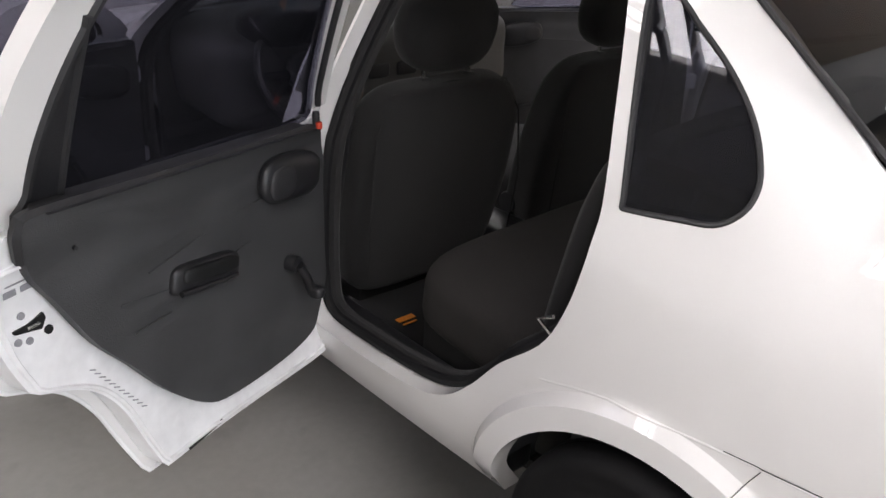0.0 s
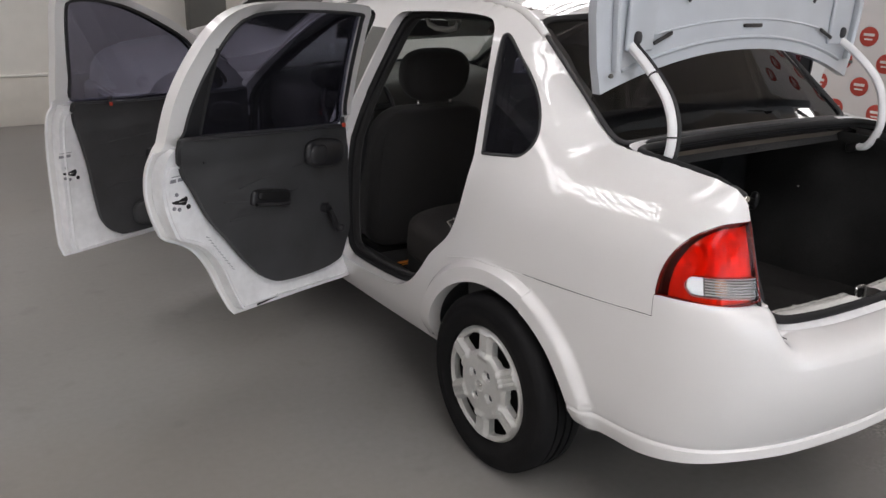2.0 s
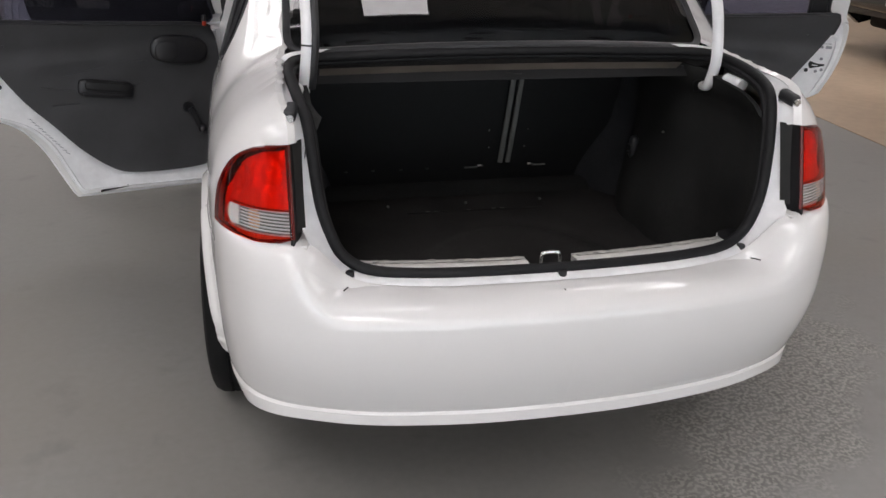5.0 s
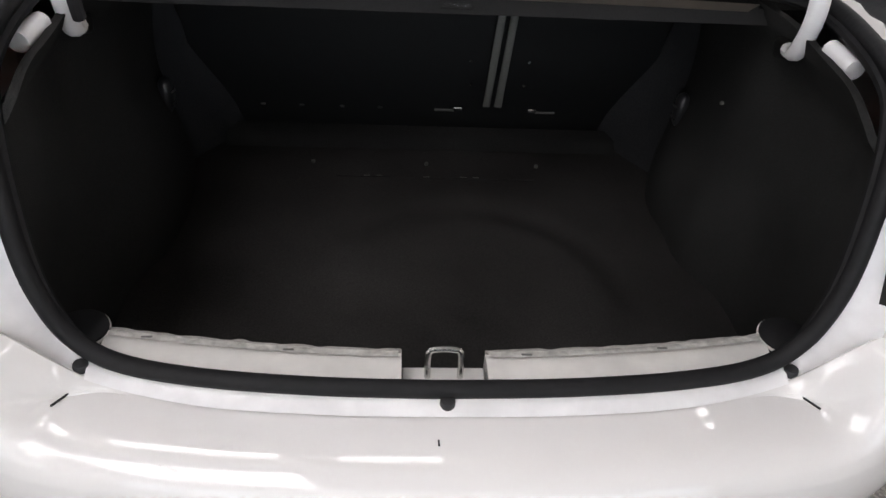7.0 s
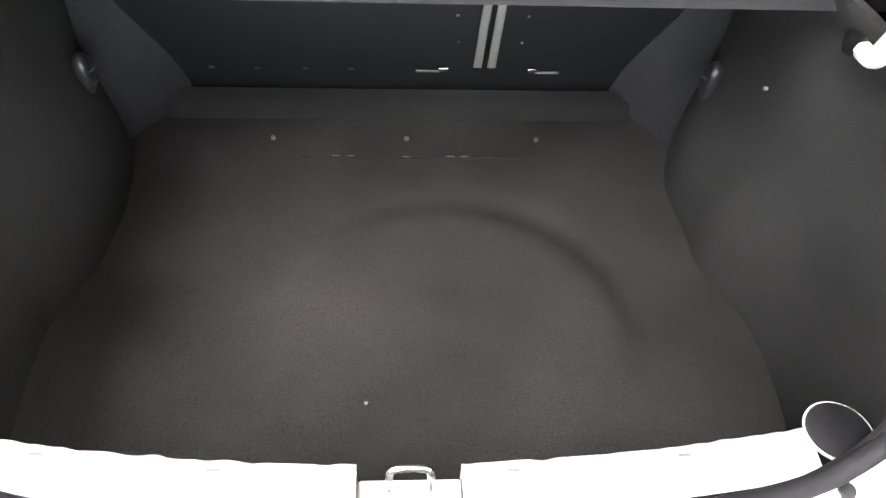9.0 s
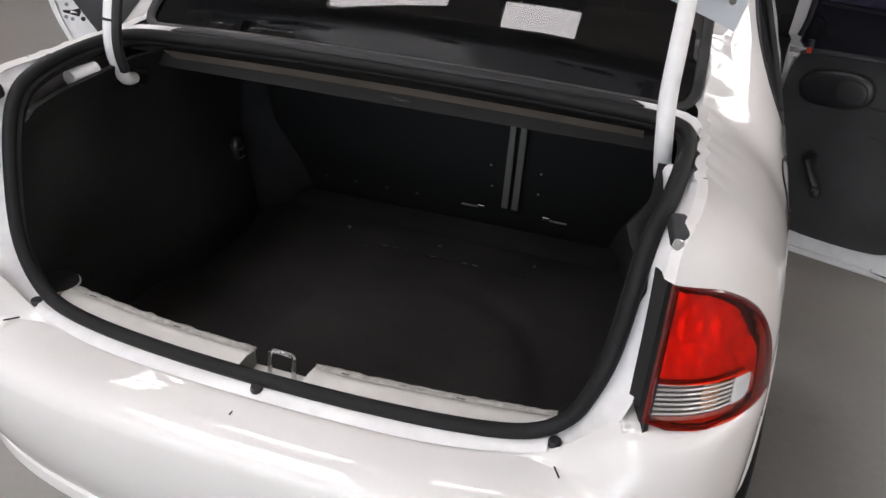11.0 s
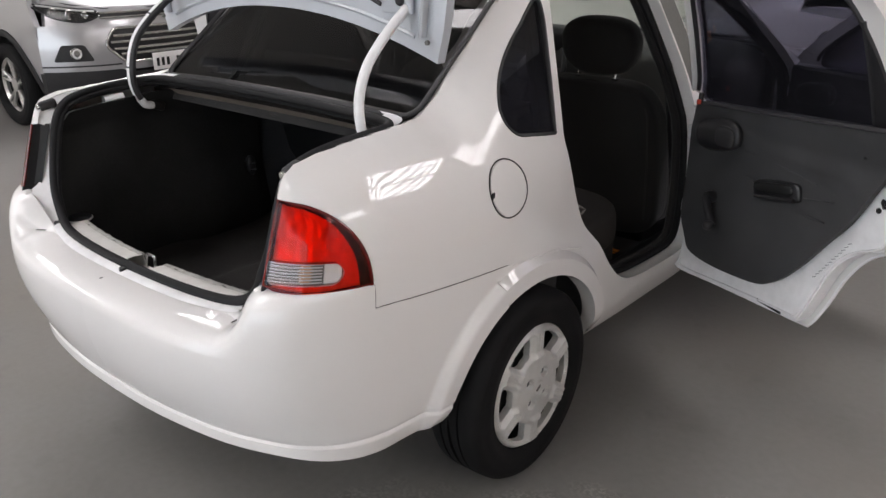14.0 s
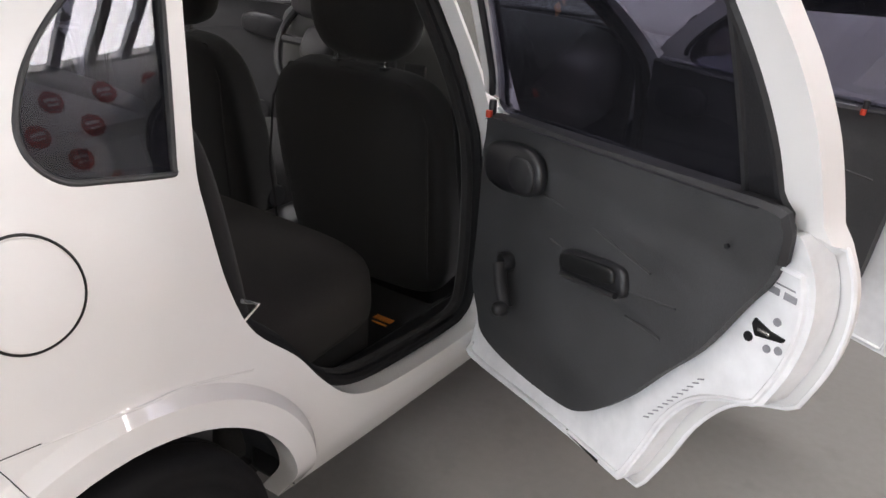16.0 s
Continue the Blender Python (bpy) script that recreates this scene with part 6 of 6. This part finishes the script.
steer = part("steering_wheel", revolve([(0.178 + 0.014 * math.cos(a), 0.014 * math.sin(a)) for a in np.linspace(0, 2 * math.pi, 8, endpoint=False)], 40, "z"), PLASTIC, car, "black steering wheel")
steer.matrix_basis = tilt_
part("steering_boss", puff((0.15, 0.13, 0.05), (0, 0, -0.01), 3.0, 6), PLASTIC, steer)
for a_ in (0, 180, 270):
    part("steering_spoke", tube([(0.05 * math.cos(radians(a_)), 0.05 * math.sin(radians(a_)), -0.012), (0.172 * math.cos(radians(a_)), 0.172 * math.sin(radians(a_)), 0)], 0.016, n=6, flat=0.5), PLASTIC, steer)
part("steering_column", tube([(-0.345, 2.52, 0.805), (-0.345, 2.72, 0.74)], 0.04, n=10), PLASTIC, car)
mirror_ = part("rear_view_mirror", puff((0.25, 0.035, 0.075), (-0.06, 2.40, 1.190), 4.0, 6), PLASTIC, car, "black rear-view mirror")
part("mirror_stem", tube([(-0.06, 2.41, 1.205), (-0.04, 2.44, 1.27)], 0.012, n=8), PLASTIC, mirror_)
part("mirror_face", rounded((0.225, 0.002, 0.058), (-0.06, 2.381, 1.190), 0.0), PLASTIC, mirror_)
for x_ in (-0.33, 0.33):
    part("sun_visor", rounded((0.38, 0.15, 0.014), (x_, 2.14, 1.338), 0.008, m=pose(0, 0, 0, -10)), HEADLINER, car, "pale sun visor folded up")

# mats with a small orange print
for sign_ in (-1, 1):
    mat_ = tagged(link("floor_mat", sheet(round_poly([(0.30 * sign_, 1.66), (0.60 * sign_, 1.66), (0.60 * sign_, 2.02), (0.30 * sign_, 2.02)], 0.04), [], lambda u, v: (u, v, 0.316 + 0.004 * noise.noise((u * 9, v * 9, 0))), 0.04, lambda u, v: (0, 0, -0.010)), MAT_CARPET), "black rubber mat with an orange print on the cabin floor", "floor mat", "floor mats")
    part("mat_print", rounded((0.055, 0.020, 0.002), (0.505 * sign_, 1.815, 0.322), 0.0), ORANGE, mat_, "orange printed mark")
    part("mat_print", rounded((0.045, 0.006, 0.002), (0.510 * sign_, 1.790, 0.322), 0.0), ORANGE, mat_)


# ---- silver sport utility car facing the saloon ----
def suv():
    """Local frame: x across, y backwards from the nose, z up."""
    t = thing("silver_suv", "silver sport utility car with a chrome grille", "car", m=pose(-4.02, 2.835, 0, 0, 0, 90))
    half = table([0.25, 0.45, 0.60, 0.80, 0.95, 1.05, 1.25, 1.5, 1.62], [0.80, 0.86, 0.88, 0.885, 0.88, 0.86, 0.78, 0.66, 0.55])
    nose = table([0.22, 0.35, 0.50, 0.62, 0.75, 0.88, 0.97, 1.03], [0.10, 0.03, 0.0, 0.0, 0.02, 0.06, 0.14, 0.28])

    def front(u, z):
        x = u * 0.86
        return Vector((x, nose(z) + 0.30 * abs(u) ** 3.2 + 0.02 * u * u, z))

    def fpart(name, poly, mat, off, label="", parent=t, st=0.05, dp=0.02):
        return part(name, sheet(poly, [], lambda u, z: front(u, z) + Vector((0, -off, 0)), st, lambda u, v: (0, dp, 0)), mat, parent, label)
    fpart("front_bumper", [(-1, 0.46), (1, 0.46), (1, 0.80), (-1, 0.80)], SUV_PAINT, 0.0, "silver bumper", dp=0.05)
    fpart("lower_bumper", [(-0.97, 0.22), (0.97, 0.22), (1, 0.47), (0.45, 0.47), (0.38, 0.44), (-0.38, 0.44), (-0.45, 0.47), (-1, 0.47)], SUV_GREY, 0.006, "dark grey plastic lower bumper", dp=0.06)
    fpart("nose_panel", [(-0.93, 0.80), (0.93, 0.80), (0.88, 1.03), (-0.88, 1.03)], SUV_PAINT, 0.0, "", dp=0.05)
    grille = fpart("grille", round_poly([(-0.42, 0.53), (0.42, 0.53), (0.57, 0.655), (0.48, 0.765), (-0.48, 0.765), (-0.57, 0.655)], 0.05), PLASTIC, 0.012, "black hexagonal grille with chrome bars")
    ring = [front(u, z) + Vector((0, -0.03, 0)) for u, z in densify(round_poly([(-0.43, 0.525), (0.43, 0.525), (0.58, 0.655), (0.49, 0.772), (-0.49, 0.772), (-0.58, 0.655)], 0.05), 0.05)]
    part("grille_frame", tube(ring, 0.012, True, 8), STEEL, grille, "chrome grille frame")
    for z, w in ((0.585, 0.46), (0.625, 0.51), (0.675, 0.53), (0.72, 0.50)):
        part("grille_bar", tube([front(u, z) + Vector((0, -0.032, 0)) for u in np.linspace(-w, w, 16)], 0.011, n=6), STEEL, grille, "chrome grille bar")
    up = fpart("upper_grille", [(-0.55, 0.845), (0.55, 0.845), (0.55, 0.885), (-0.55, 0.885)], PLASTIC, 0.008, "narrow upper grille")
    part("grille_bar", tube([front(u, 0.848) + Vector((0, -0.016, 0)) for u in np.linspace(-0.55, 0.55, 16)], 0.009, n=6), STEEL, up)
    part("grille_bar", tube([front(u, 0.884) + Vector((0, -0.016, 0)) for u in np.linspace(-0.55, 0.55, 16)], 0.007, n=6), STEEL, up)
    part("emblem", puff((0.17, 0.02, 0.07), front(0, 0.875) + Vector((0, -0.02, 0)), 2.2, 6), DARK_STEEL, t, "dark oval badge with a bright rim")
    part("emblem_rim", tube([front(0, 0.875) + Vector((0.085 * math.cos(a), -0.028, 0.035 * math.sin(a))) for a in np.linspace(0, 2 * math.pi, 24, endpoint=False)], 0.005, True, 6), STEEL, t)
    plate = part("number_plate", rounded((0.34, 0.012, 0.13), front(0.0, 0.505) + Vector((0, -0.05, 0)), 0.004), WHITE_PRINT, t, "white number plate with dark bars")
    for k, w in enumerate((0.045, 0.045, 0.045, 0.0, 0.045, 0.045, 0.045)):
        if w:
            part("plate_bar", rounded((0.024, 0.003, 0.062), front(0, 0.500) + Vector((-0.132 + 0.044 * k, -0.057, 0)), 0.001), DARK_STEEL, plate)
    for s in (-1, 1):
        lamp = fpart("headlamp", smooth_loop([(s * 0.56, 0.862), (s * 0.70, 0.825), (s * 0.86, 0.855), (s * 0.965, 0.93), (s * 0.95, 0.955), (s * 0.75, 0.925), (s * 0.58, 0.905)], 4), LAMP_BACK, 0.004, "long swept headlamp")
        fpart("lens", smooth_loop([(s * 0.56, 0.862), (s * 0.70, 0.825), (s * 0.86, 0.855), (s * 0.965, 0.93), (s * 0.95, 0.955), (s * 0.75, 0.925), (s * 0.58, 0.905)], 4), CLEAR_LENS, 0.03, "", lamp, dp=0.004)
        for bu, bz, br in ((0.66, 0.872, 0.026), (0.76, 0.880, 0.036), (0.86, 0.900, 0.030)):
            part("lamp_bowl", revolve([(br, -0.004), (br * 0.9, -0.008), (br * 0.55, 0.004), (0.0, 0.008)], 24, "y", front(s * bu, bz) + Vector((0, -0.012, 0)), False), STEEL, lamp, "bright lamp bowl")
        part("lamp_strip", tube([front(s * u, z) + Vector((0, -0.014, 0)) for u, z in ((0.58, 0.897), (0.70, 0.908), (0.82, 0.928), (0.94, 0.948))], 0.007, n=6), SILVER_REFLECTOR, lamp)
        part("lamp_edge", tube([front(u, z) + Vector((0, -0.010, 0)) for u, z in smooth_loop([(s * 0.56, 0.862), (s * 0.70, 0.825), (s * 0.86, 0.855), (s * 0.965, 0.93), (s * 0.95, 0.955), (s * 0.75, 0.925), (s * 0.58, 0.905)], 4)], 0.006, True, 6), RUBBER, lamp)
        part("bonnet_line", tube([front(s * u, z) + Vector((0, -0.001, 0)) for u, z in ((0.02, 0.905), (0.50, 0.912), (0.72, 0.945), (0.90, 0.985))], 0.004, n=5), DARK_STEEL, t)
        fog = fpart("fog_lamp_bezel", round_poly([(s * 0.66, 0.545), (s * 0.93, 0.545), (s * 0.87, 0.665), (s * 0.72, 0.665)], 0.02), SUV_GREY, 0.01, "black fog lamp surround")
        part("fog_lamp", disc(front(s * 0.79, 0.605) + Vector((0, -0.02, 0)), 0.045, 0.03, "y", 24), STEEL, fog, "round fog lamp")
        part("fog_lens", revolve([(0.037, -0.004), (0.033, -0.008), (0.020, 0.004), (0.0, 0.008)], 24, "y", front(s * 0.79, 0.605) + Vector((0, -0.036, 0)), False), SILVER_REFLECTOR, fog)
        part("bumper_groove", tube([front(s * u, 0.508) + Vector((0, -0.002, 0)) for u in np.linspace(0.45, 1, 10)], 0.006, n=6), SUV_GREY, t)

        def sx(y, z, s=s):
            return Vector((s * (half(z) - 0.03 * smoothstep(0.6, 0.25, y) - 0.03 * smoothstep(3.4, 4.2, y)), y, z))
        ay, az = 0.86, 0.33
        arch = [(ay + 0.40 * math.cos(radians(a)), az + 0.40 * math.sin(radians(a))) for a in range(-8, 189, 8)]
        arch2 = [(3.38 + 0.40 * math.cos(radians(a)), az + 0.40 * math.sin(radians(a))) for a in range(-8, 189, 8)]
        out = [(0.30, 0.46), (0.33, 0.80), (0.40, 1.0), (1.05, 1.06), (1.15, 1.08), (4.15, 1.10), (4.2, 0.8), (4.15, 0.30)] + arch2 + arch
        side = part("body_side", sheet(out, [], sx, 0.09, lambda u, v: (-0.04 * s, 0, 0)), SUV_PAINT, t, "silver body side")
        for a_ in (arch, arch2):
            part("arch_moulding", tube([sx(y, z) for y, z in a_], 0.028, n=8, flat=0.6), SUV_GREY, side, "dark grey arch moulding")
            c_ = (a_[0][0] + a_[-1][0]) / 2
            part("arch_liner", rounded((0.3, 0.74, 0.44), (s * 0.66, c_, 0.48), 0.1), UNDER, side)
        part("door_gap", tube([sx(1.28, 0.35) + Vector((s * 0.001, 0, 0)), sx(1.25, 1.06)], 0.003, n=5), DARK_STEEL, side)
        part("door_gap", tube([sx(2.35, 0.35) + Vector((s * 0.001, 0, 0)), sx(2.35, 1.06)], 0.003, n=5), DARK_STEEL, side)
        part("sill_moulding", rounded((0.05, 1.75, 0.14), (s * 0.84, 2.12, 0.34), 0.02), SUV_GREY, side)
        glassy = [(1.45, 1.09), (4.0, 1.10), (3.85, 1.42), (3.4, 1.54), (2.2, 1.56), (1.95, 1.45)]
        part("side_window", sheet(glassy, [], sx, 0.12, lambda u, v: (-0.01 * s, 0, 0)), TINT_REAR, t, "dark side windows")
        part("door_mirror", puff((0.20, 0.12, 0.15), (s * 1.0, 1.42, 1.10), 3, 6), SUV_PAINT, t, "silver door mirror")
        for wy in (0.86, 3.38):
            w = part("wheel", revolve([(0.0, 0.02), (0.05, 0.03), (0.07, 0.0), (0.20, 0.0), (0.215, 0.05), (0.215, -0.08), (0.0, -0.08)], 40, "x", closed=False), DARK_STEEL, t, "alloy wheel")
            w.matrix_basis = pose(s * 0.80, wy, 0.325, 17, 0, 0 if s > 0 else 180)
            part("tyre", tyre_mesh(0.325, 0.20, 0.212), TYRE, w, "black tyre", 50)
            for k in range(5):
                a = 2 * math.pi * k / 5
                for d in (-0.16, 0.16):
                    part("spoke", tube([(0.045, 0.04 * math.cos(a), 0.04 * math.sin(a)), (0.05, 0.12 * math.cos(a + d * 0.8), 0.12 * math.sin(a + d * 0.8)), (0.058, 0.205 * math.cos(a + d), 0.205 * math.sin(a + d))], 0.017, n=6, flat=0.7), ALLOY, w)
            part("rim_edge", revolve([(0.200, 0.045), (0.214, 0.07), (0.218, 0.05), (0.205, 0.02)], 48, "x"), ALLOY, w)
            part("hub_cover", disc((0.05, 0, 0), 0.055, 0.03, "x", 20), ALLOY, w)
    part("bonnet", sheet([(-0.86, 0.28), (0.86, 0.28), (0.86, 1.20), (-0.86, 1.20)], [], lambda x, y: (x * (1 - 0.1 * smoothstep(0.5, 0.28, y)), y + 0.08 * (abs(x) / 0.86) ** 2 * smoothstep(0.6, 0.28, y), 1.02 + 0.10 * smoothstep(0.28, 1.2, y) + 0.02 * (1 - (x / 0.86) ** 2) - 0.03 * (abs(x) / 0.86) ** 4), 0.1, lambda u, v: (0, 0, -0.03)), SUV_PAINT, t, "silver bonnet")
    part("windscreen", sheet([(-1, 0), (1, 0), (1, 1), (-1, 1)], [], lambda u, v: (u * (0.78 - 0.16 * v), 1.18 + 0.78 * v + 0.08 * u * u, 1.12 + 0.45 * v), 0.15, lambda u, v: (0, 0.01, 0)), TINT_REAR, t, "dark windscreen")
    part("roof", sheet([(-0.66, 1.94), (0.66, 1.94), (0.62, 4.0), (-0.62, 4.0)], [], lambda x, y: (x, y, 1.62 - 0.05 * (x / 0.66) ** 2 - 0.08 * smoothstep(3.0, 4.0, y)), 0.15, lambda u, v: (0, 0, -0.05)), SUV_PAINT, t, "silver roof")
    part("tailgate", sheet([(-0.82, 0.35), (0.82, 0.35), (0.80, 1.1), (0.60, 1.55), (-0.60, 1.55), (-0.80, 1.1)], [], lambda x, z: (x, 4.20 - 0.28 * smoothstep(1.05, 1.6, z), z), 0.15, lambda u, v: (0, -0.04, 0)), SUV_PAINT, t)
    part("underbody", rounded((1.5, 3.7, 0.2), (0, 2.15, 0.33), 0.05), UNDER, t)
    return t


suv()


def distant_car(name, label, m, paint):
    """A plain parked car, seen in glimpses."""
    t = thing(name, label, "car", m=m)
    prof = [(0.0, 0.35), (0.02, 0.70), (0.25, 0.85), (0.95, 0.98), (1.55, 1.42), (2.2, 1.50), (3.1, 1.46), (3.75, 1.02), (4.15, 0.95), (4.22, 0.40)]
    low = [(4.15, 0.27)] + [(3.35 + 0.35 * math.cos(radians(a)), 0.3 + 0.35 * math.sin(radians(a))) for a in range(-5, 186, 12)] + [(0.85 + 0.35 * math.cos(radians(a)), 0.3 + 0.35 * math.sin(radians(a))) for a in range(-5, 186, 12)] + [(0.15, 0.25)]
    win = smooth_loop([(1.25, 1.0), (1.68, 1.36), (2.2, 1.42), (3.0, 1.38), (3.45, 1.03), (2.3, 0.99)], 3)

    def w(z):
        return 0.83 - 0.20 * smoothstep(0.9, 1.5, z) - 0.03 * smoothstep(0.6, 0.25, z)
    for s in (-1, 1):
        body = part("body_side", sheet(smooth_loop(prof, 3, False) + low, [win], lambda y, z: (s * w(z), y, z), 0.1, lambda u, v: (-0.05 * s, 0, 0)), paint, t)
        part("side_window", sheet(win, [], lambda y, z: (s * (w(z) - 0.015), y, z), 0.15, lambda u, v: (-0.01 * s, 0, 0)), TINT_REAR, t)
        for wy in (0.85, 3.35):
            wh = part("wheel", disc((s * 0.74, wy, 0.30), 0.20, 0.12, "x", 30), ALLOY, t)
            part("tyre", revolve([(0.20, -0.09), (0.29, -0.085), (0.30, -0.05), (0.30, 0.05), (0.29, 0.085), (0.20, 0.09)], 40, "x", (s * 0.74, wy, 0.30)), TYRE, wh)
    bm = bmesh.new()
    pts = smooth_loop(prof, 3, False)
    rows = [[bm.verts.new((u * (w(z) - 0.01), y, z + 0.02 * (1 - u * u))) for u in np.linspace(-1, 1, 9)] for y, z in pts]
    for a, b in zip(rows, rows[1:]):
        for i in range(8):
            bm.faces.new((a[i], a[i + 1], b[i + 1], b[i]))
    part("upper_body", bm, paint, t)
    part("windscreen", sheet([(-0.62, 0), (0.62, 0), (0.55, 1), (-0.55, 1)], [], lambda u, v: (u, 0.98 + 0.55 * v, 1.03 + 0.38 * v), 0.2, lambda u, v: (0, 0.01, 0.0)), TINT_REAR, t)
    for s in (-1, 1):
        part("headlamp", puff((0.30, 0.10, 0.14), (s * 0.60, 0.07, 0.70), 2.6, 5), SILVER_REFLECTOR, t)
    bp = part("bumper", rounded((1.62, 0.12, 0.18), (0, 0.0, 0.50), 0.05), paint, t)
    pl = part("number_plate", rounded((0.40, 0.012, 0.13), (0.0, -0.068, 0.55), 0.004), WHITE_PRINT, bp)
    for k in (0, 1, 2, 4, 5, 6):
        part("plate_bar", rounded((0.030, 0.003, 0.062), (-0.155 + 0.051 * k, -0.075, 0.548), 0.001), DARK_STEEL, pl)
    part("underbody", rounded((1.4, 3.8, 0.2), (0, 2.1, 0.33), 0.05), UNDER, t)
    return t


distant_car("black_parked_car", "black parked car with a pale number plate", pose(4.72, 4.75, 0.004, 0, 0, -90), BLACK_PAINT)
distant_car("white_parked_car", "white parked car near the showroom wall", pose(-0.9, 4.95, 0, 0, 0, -90), PAINT)
distant_car("dark_parked_car", "dark parked car behind the silver one", pose(-3.9, 5.25, 0, 0, 0, 90), BLACK_PAINT)


# ---- banner with round red marks ----
def banner():
    t = thing("banner_board", "white backdrop board printed with round red marks", "banner", m=pose(4.05, 0, 0.004))
    y0, y1, z0, z1 = 1.2, 3.69, 0.02, 3.3
    part("panel", rounded((0.03, y1 - y0, z1 - z0), (0.018, (y0 + y1) / 2, (z0 + z1) / 2), 0.004), BANNER, t)
    for y in (y0 + 0.1, y1 - 0.1):
        part("foot", rounded((0.5, 0.05, 0.03), (0.15, y, 0.016), 0.006), DARK_STEEL, t)
    k = 0
    r = 0.072
    for row in range(18):
        for col in range(14):
            y = 3.615 + 0.168 - col * 0.335 - (row % 2) * 0.1675
            z = 0.125 + row * 0.187
            if y < y0 + 0.08 or z > z1 - 0.08 or y > y1 - 0.06:
                continue
            d = part("round_mark", disc((-0.0005, y, z), r, 0.006, "x", 28), LOGO_RED, t)
            part("mark_bar", rounded((0.002, 0.085, 0.020), (-0.0035, y, z + 0.014), 0.0), WHITE_PRINT, d)
            part("mark_bar", rounded((0.002, 0.065, 0.012), (-0.0035, y, z - 0.020), 0.0), WHITE_PRINT, d)
            k += 1
    return t


banner()
stick = tagged(link("floor_batten", rounded((0.03, 0.9, 0.03), (3.45, 2.55, 0.019), 0.005, m=pose(0, 0, 0, 0, 0, 70)), DARK_STEEL), "thin dark batten lying on the floor", "batten")
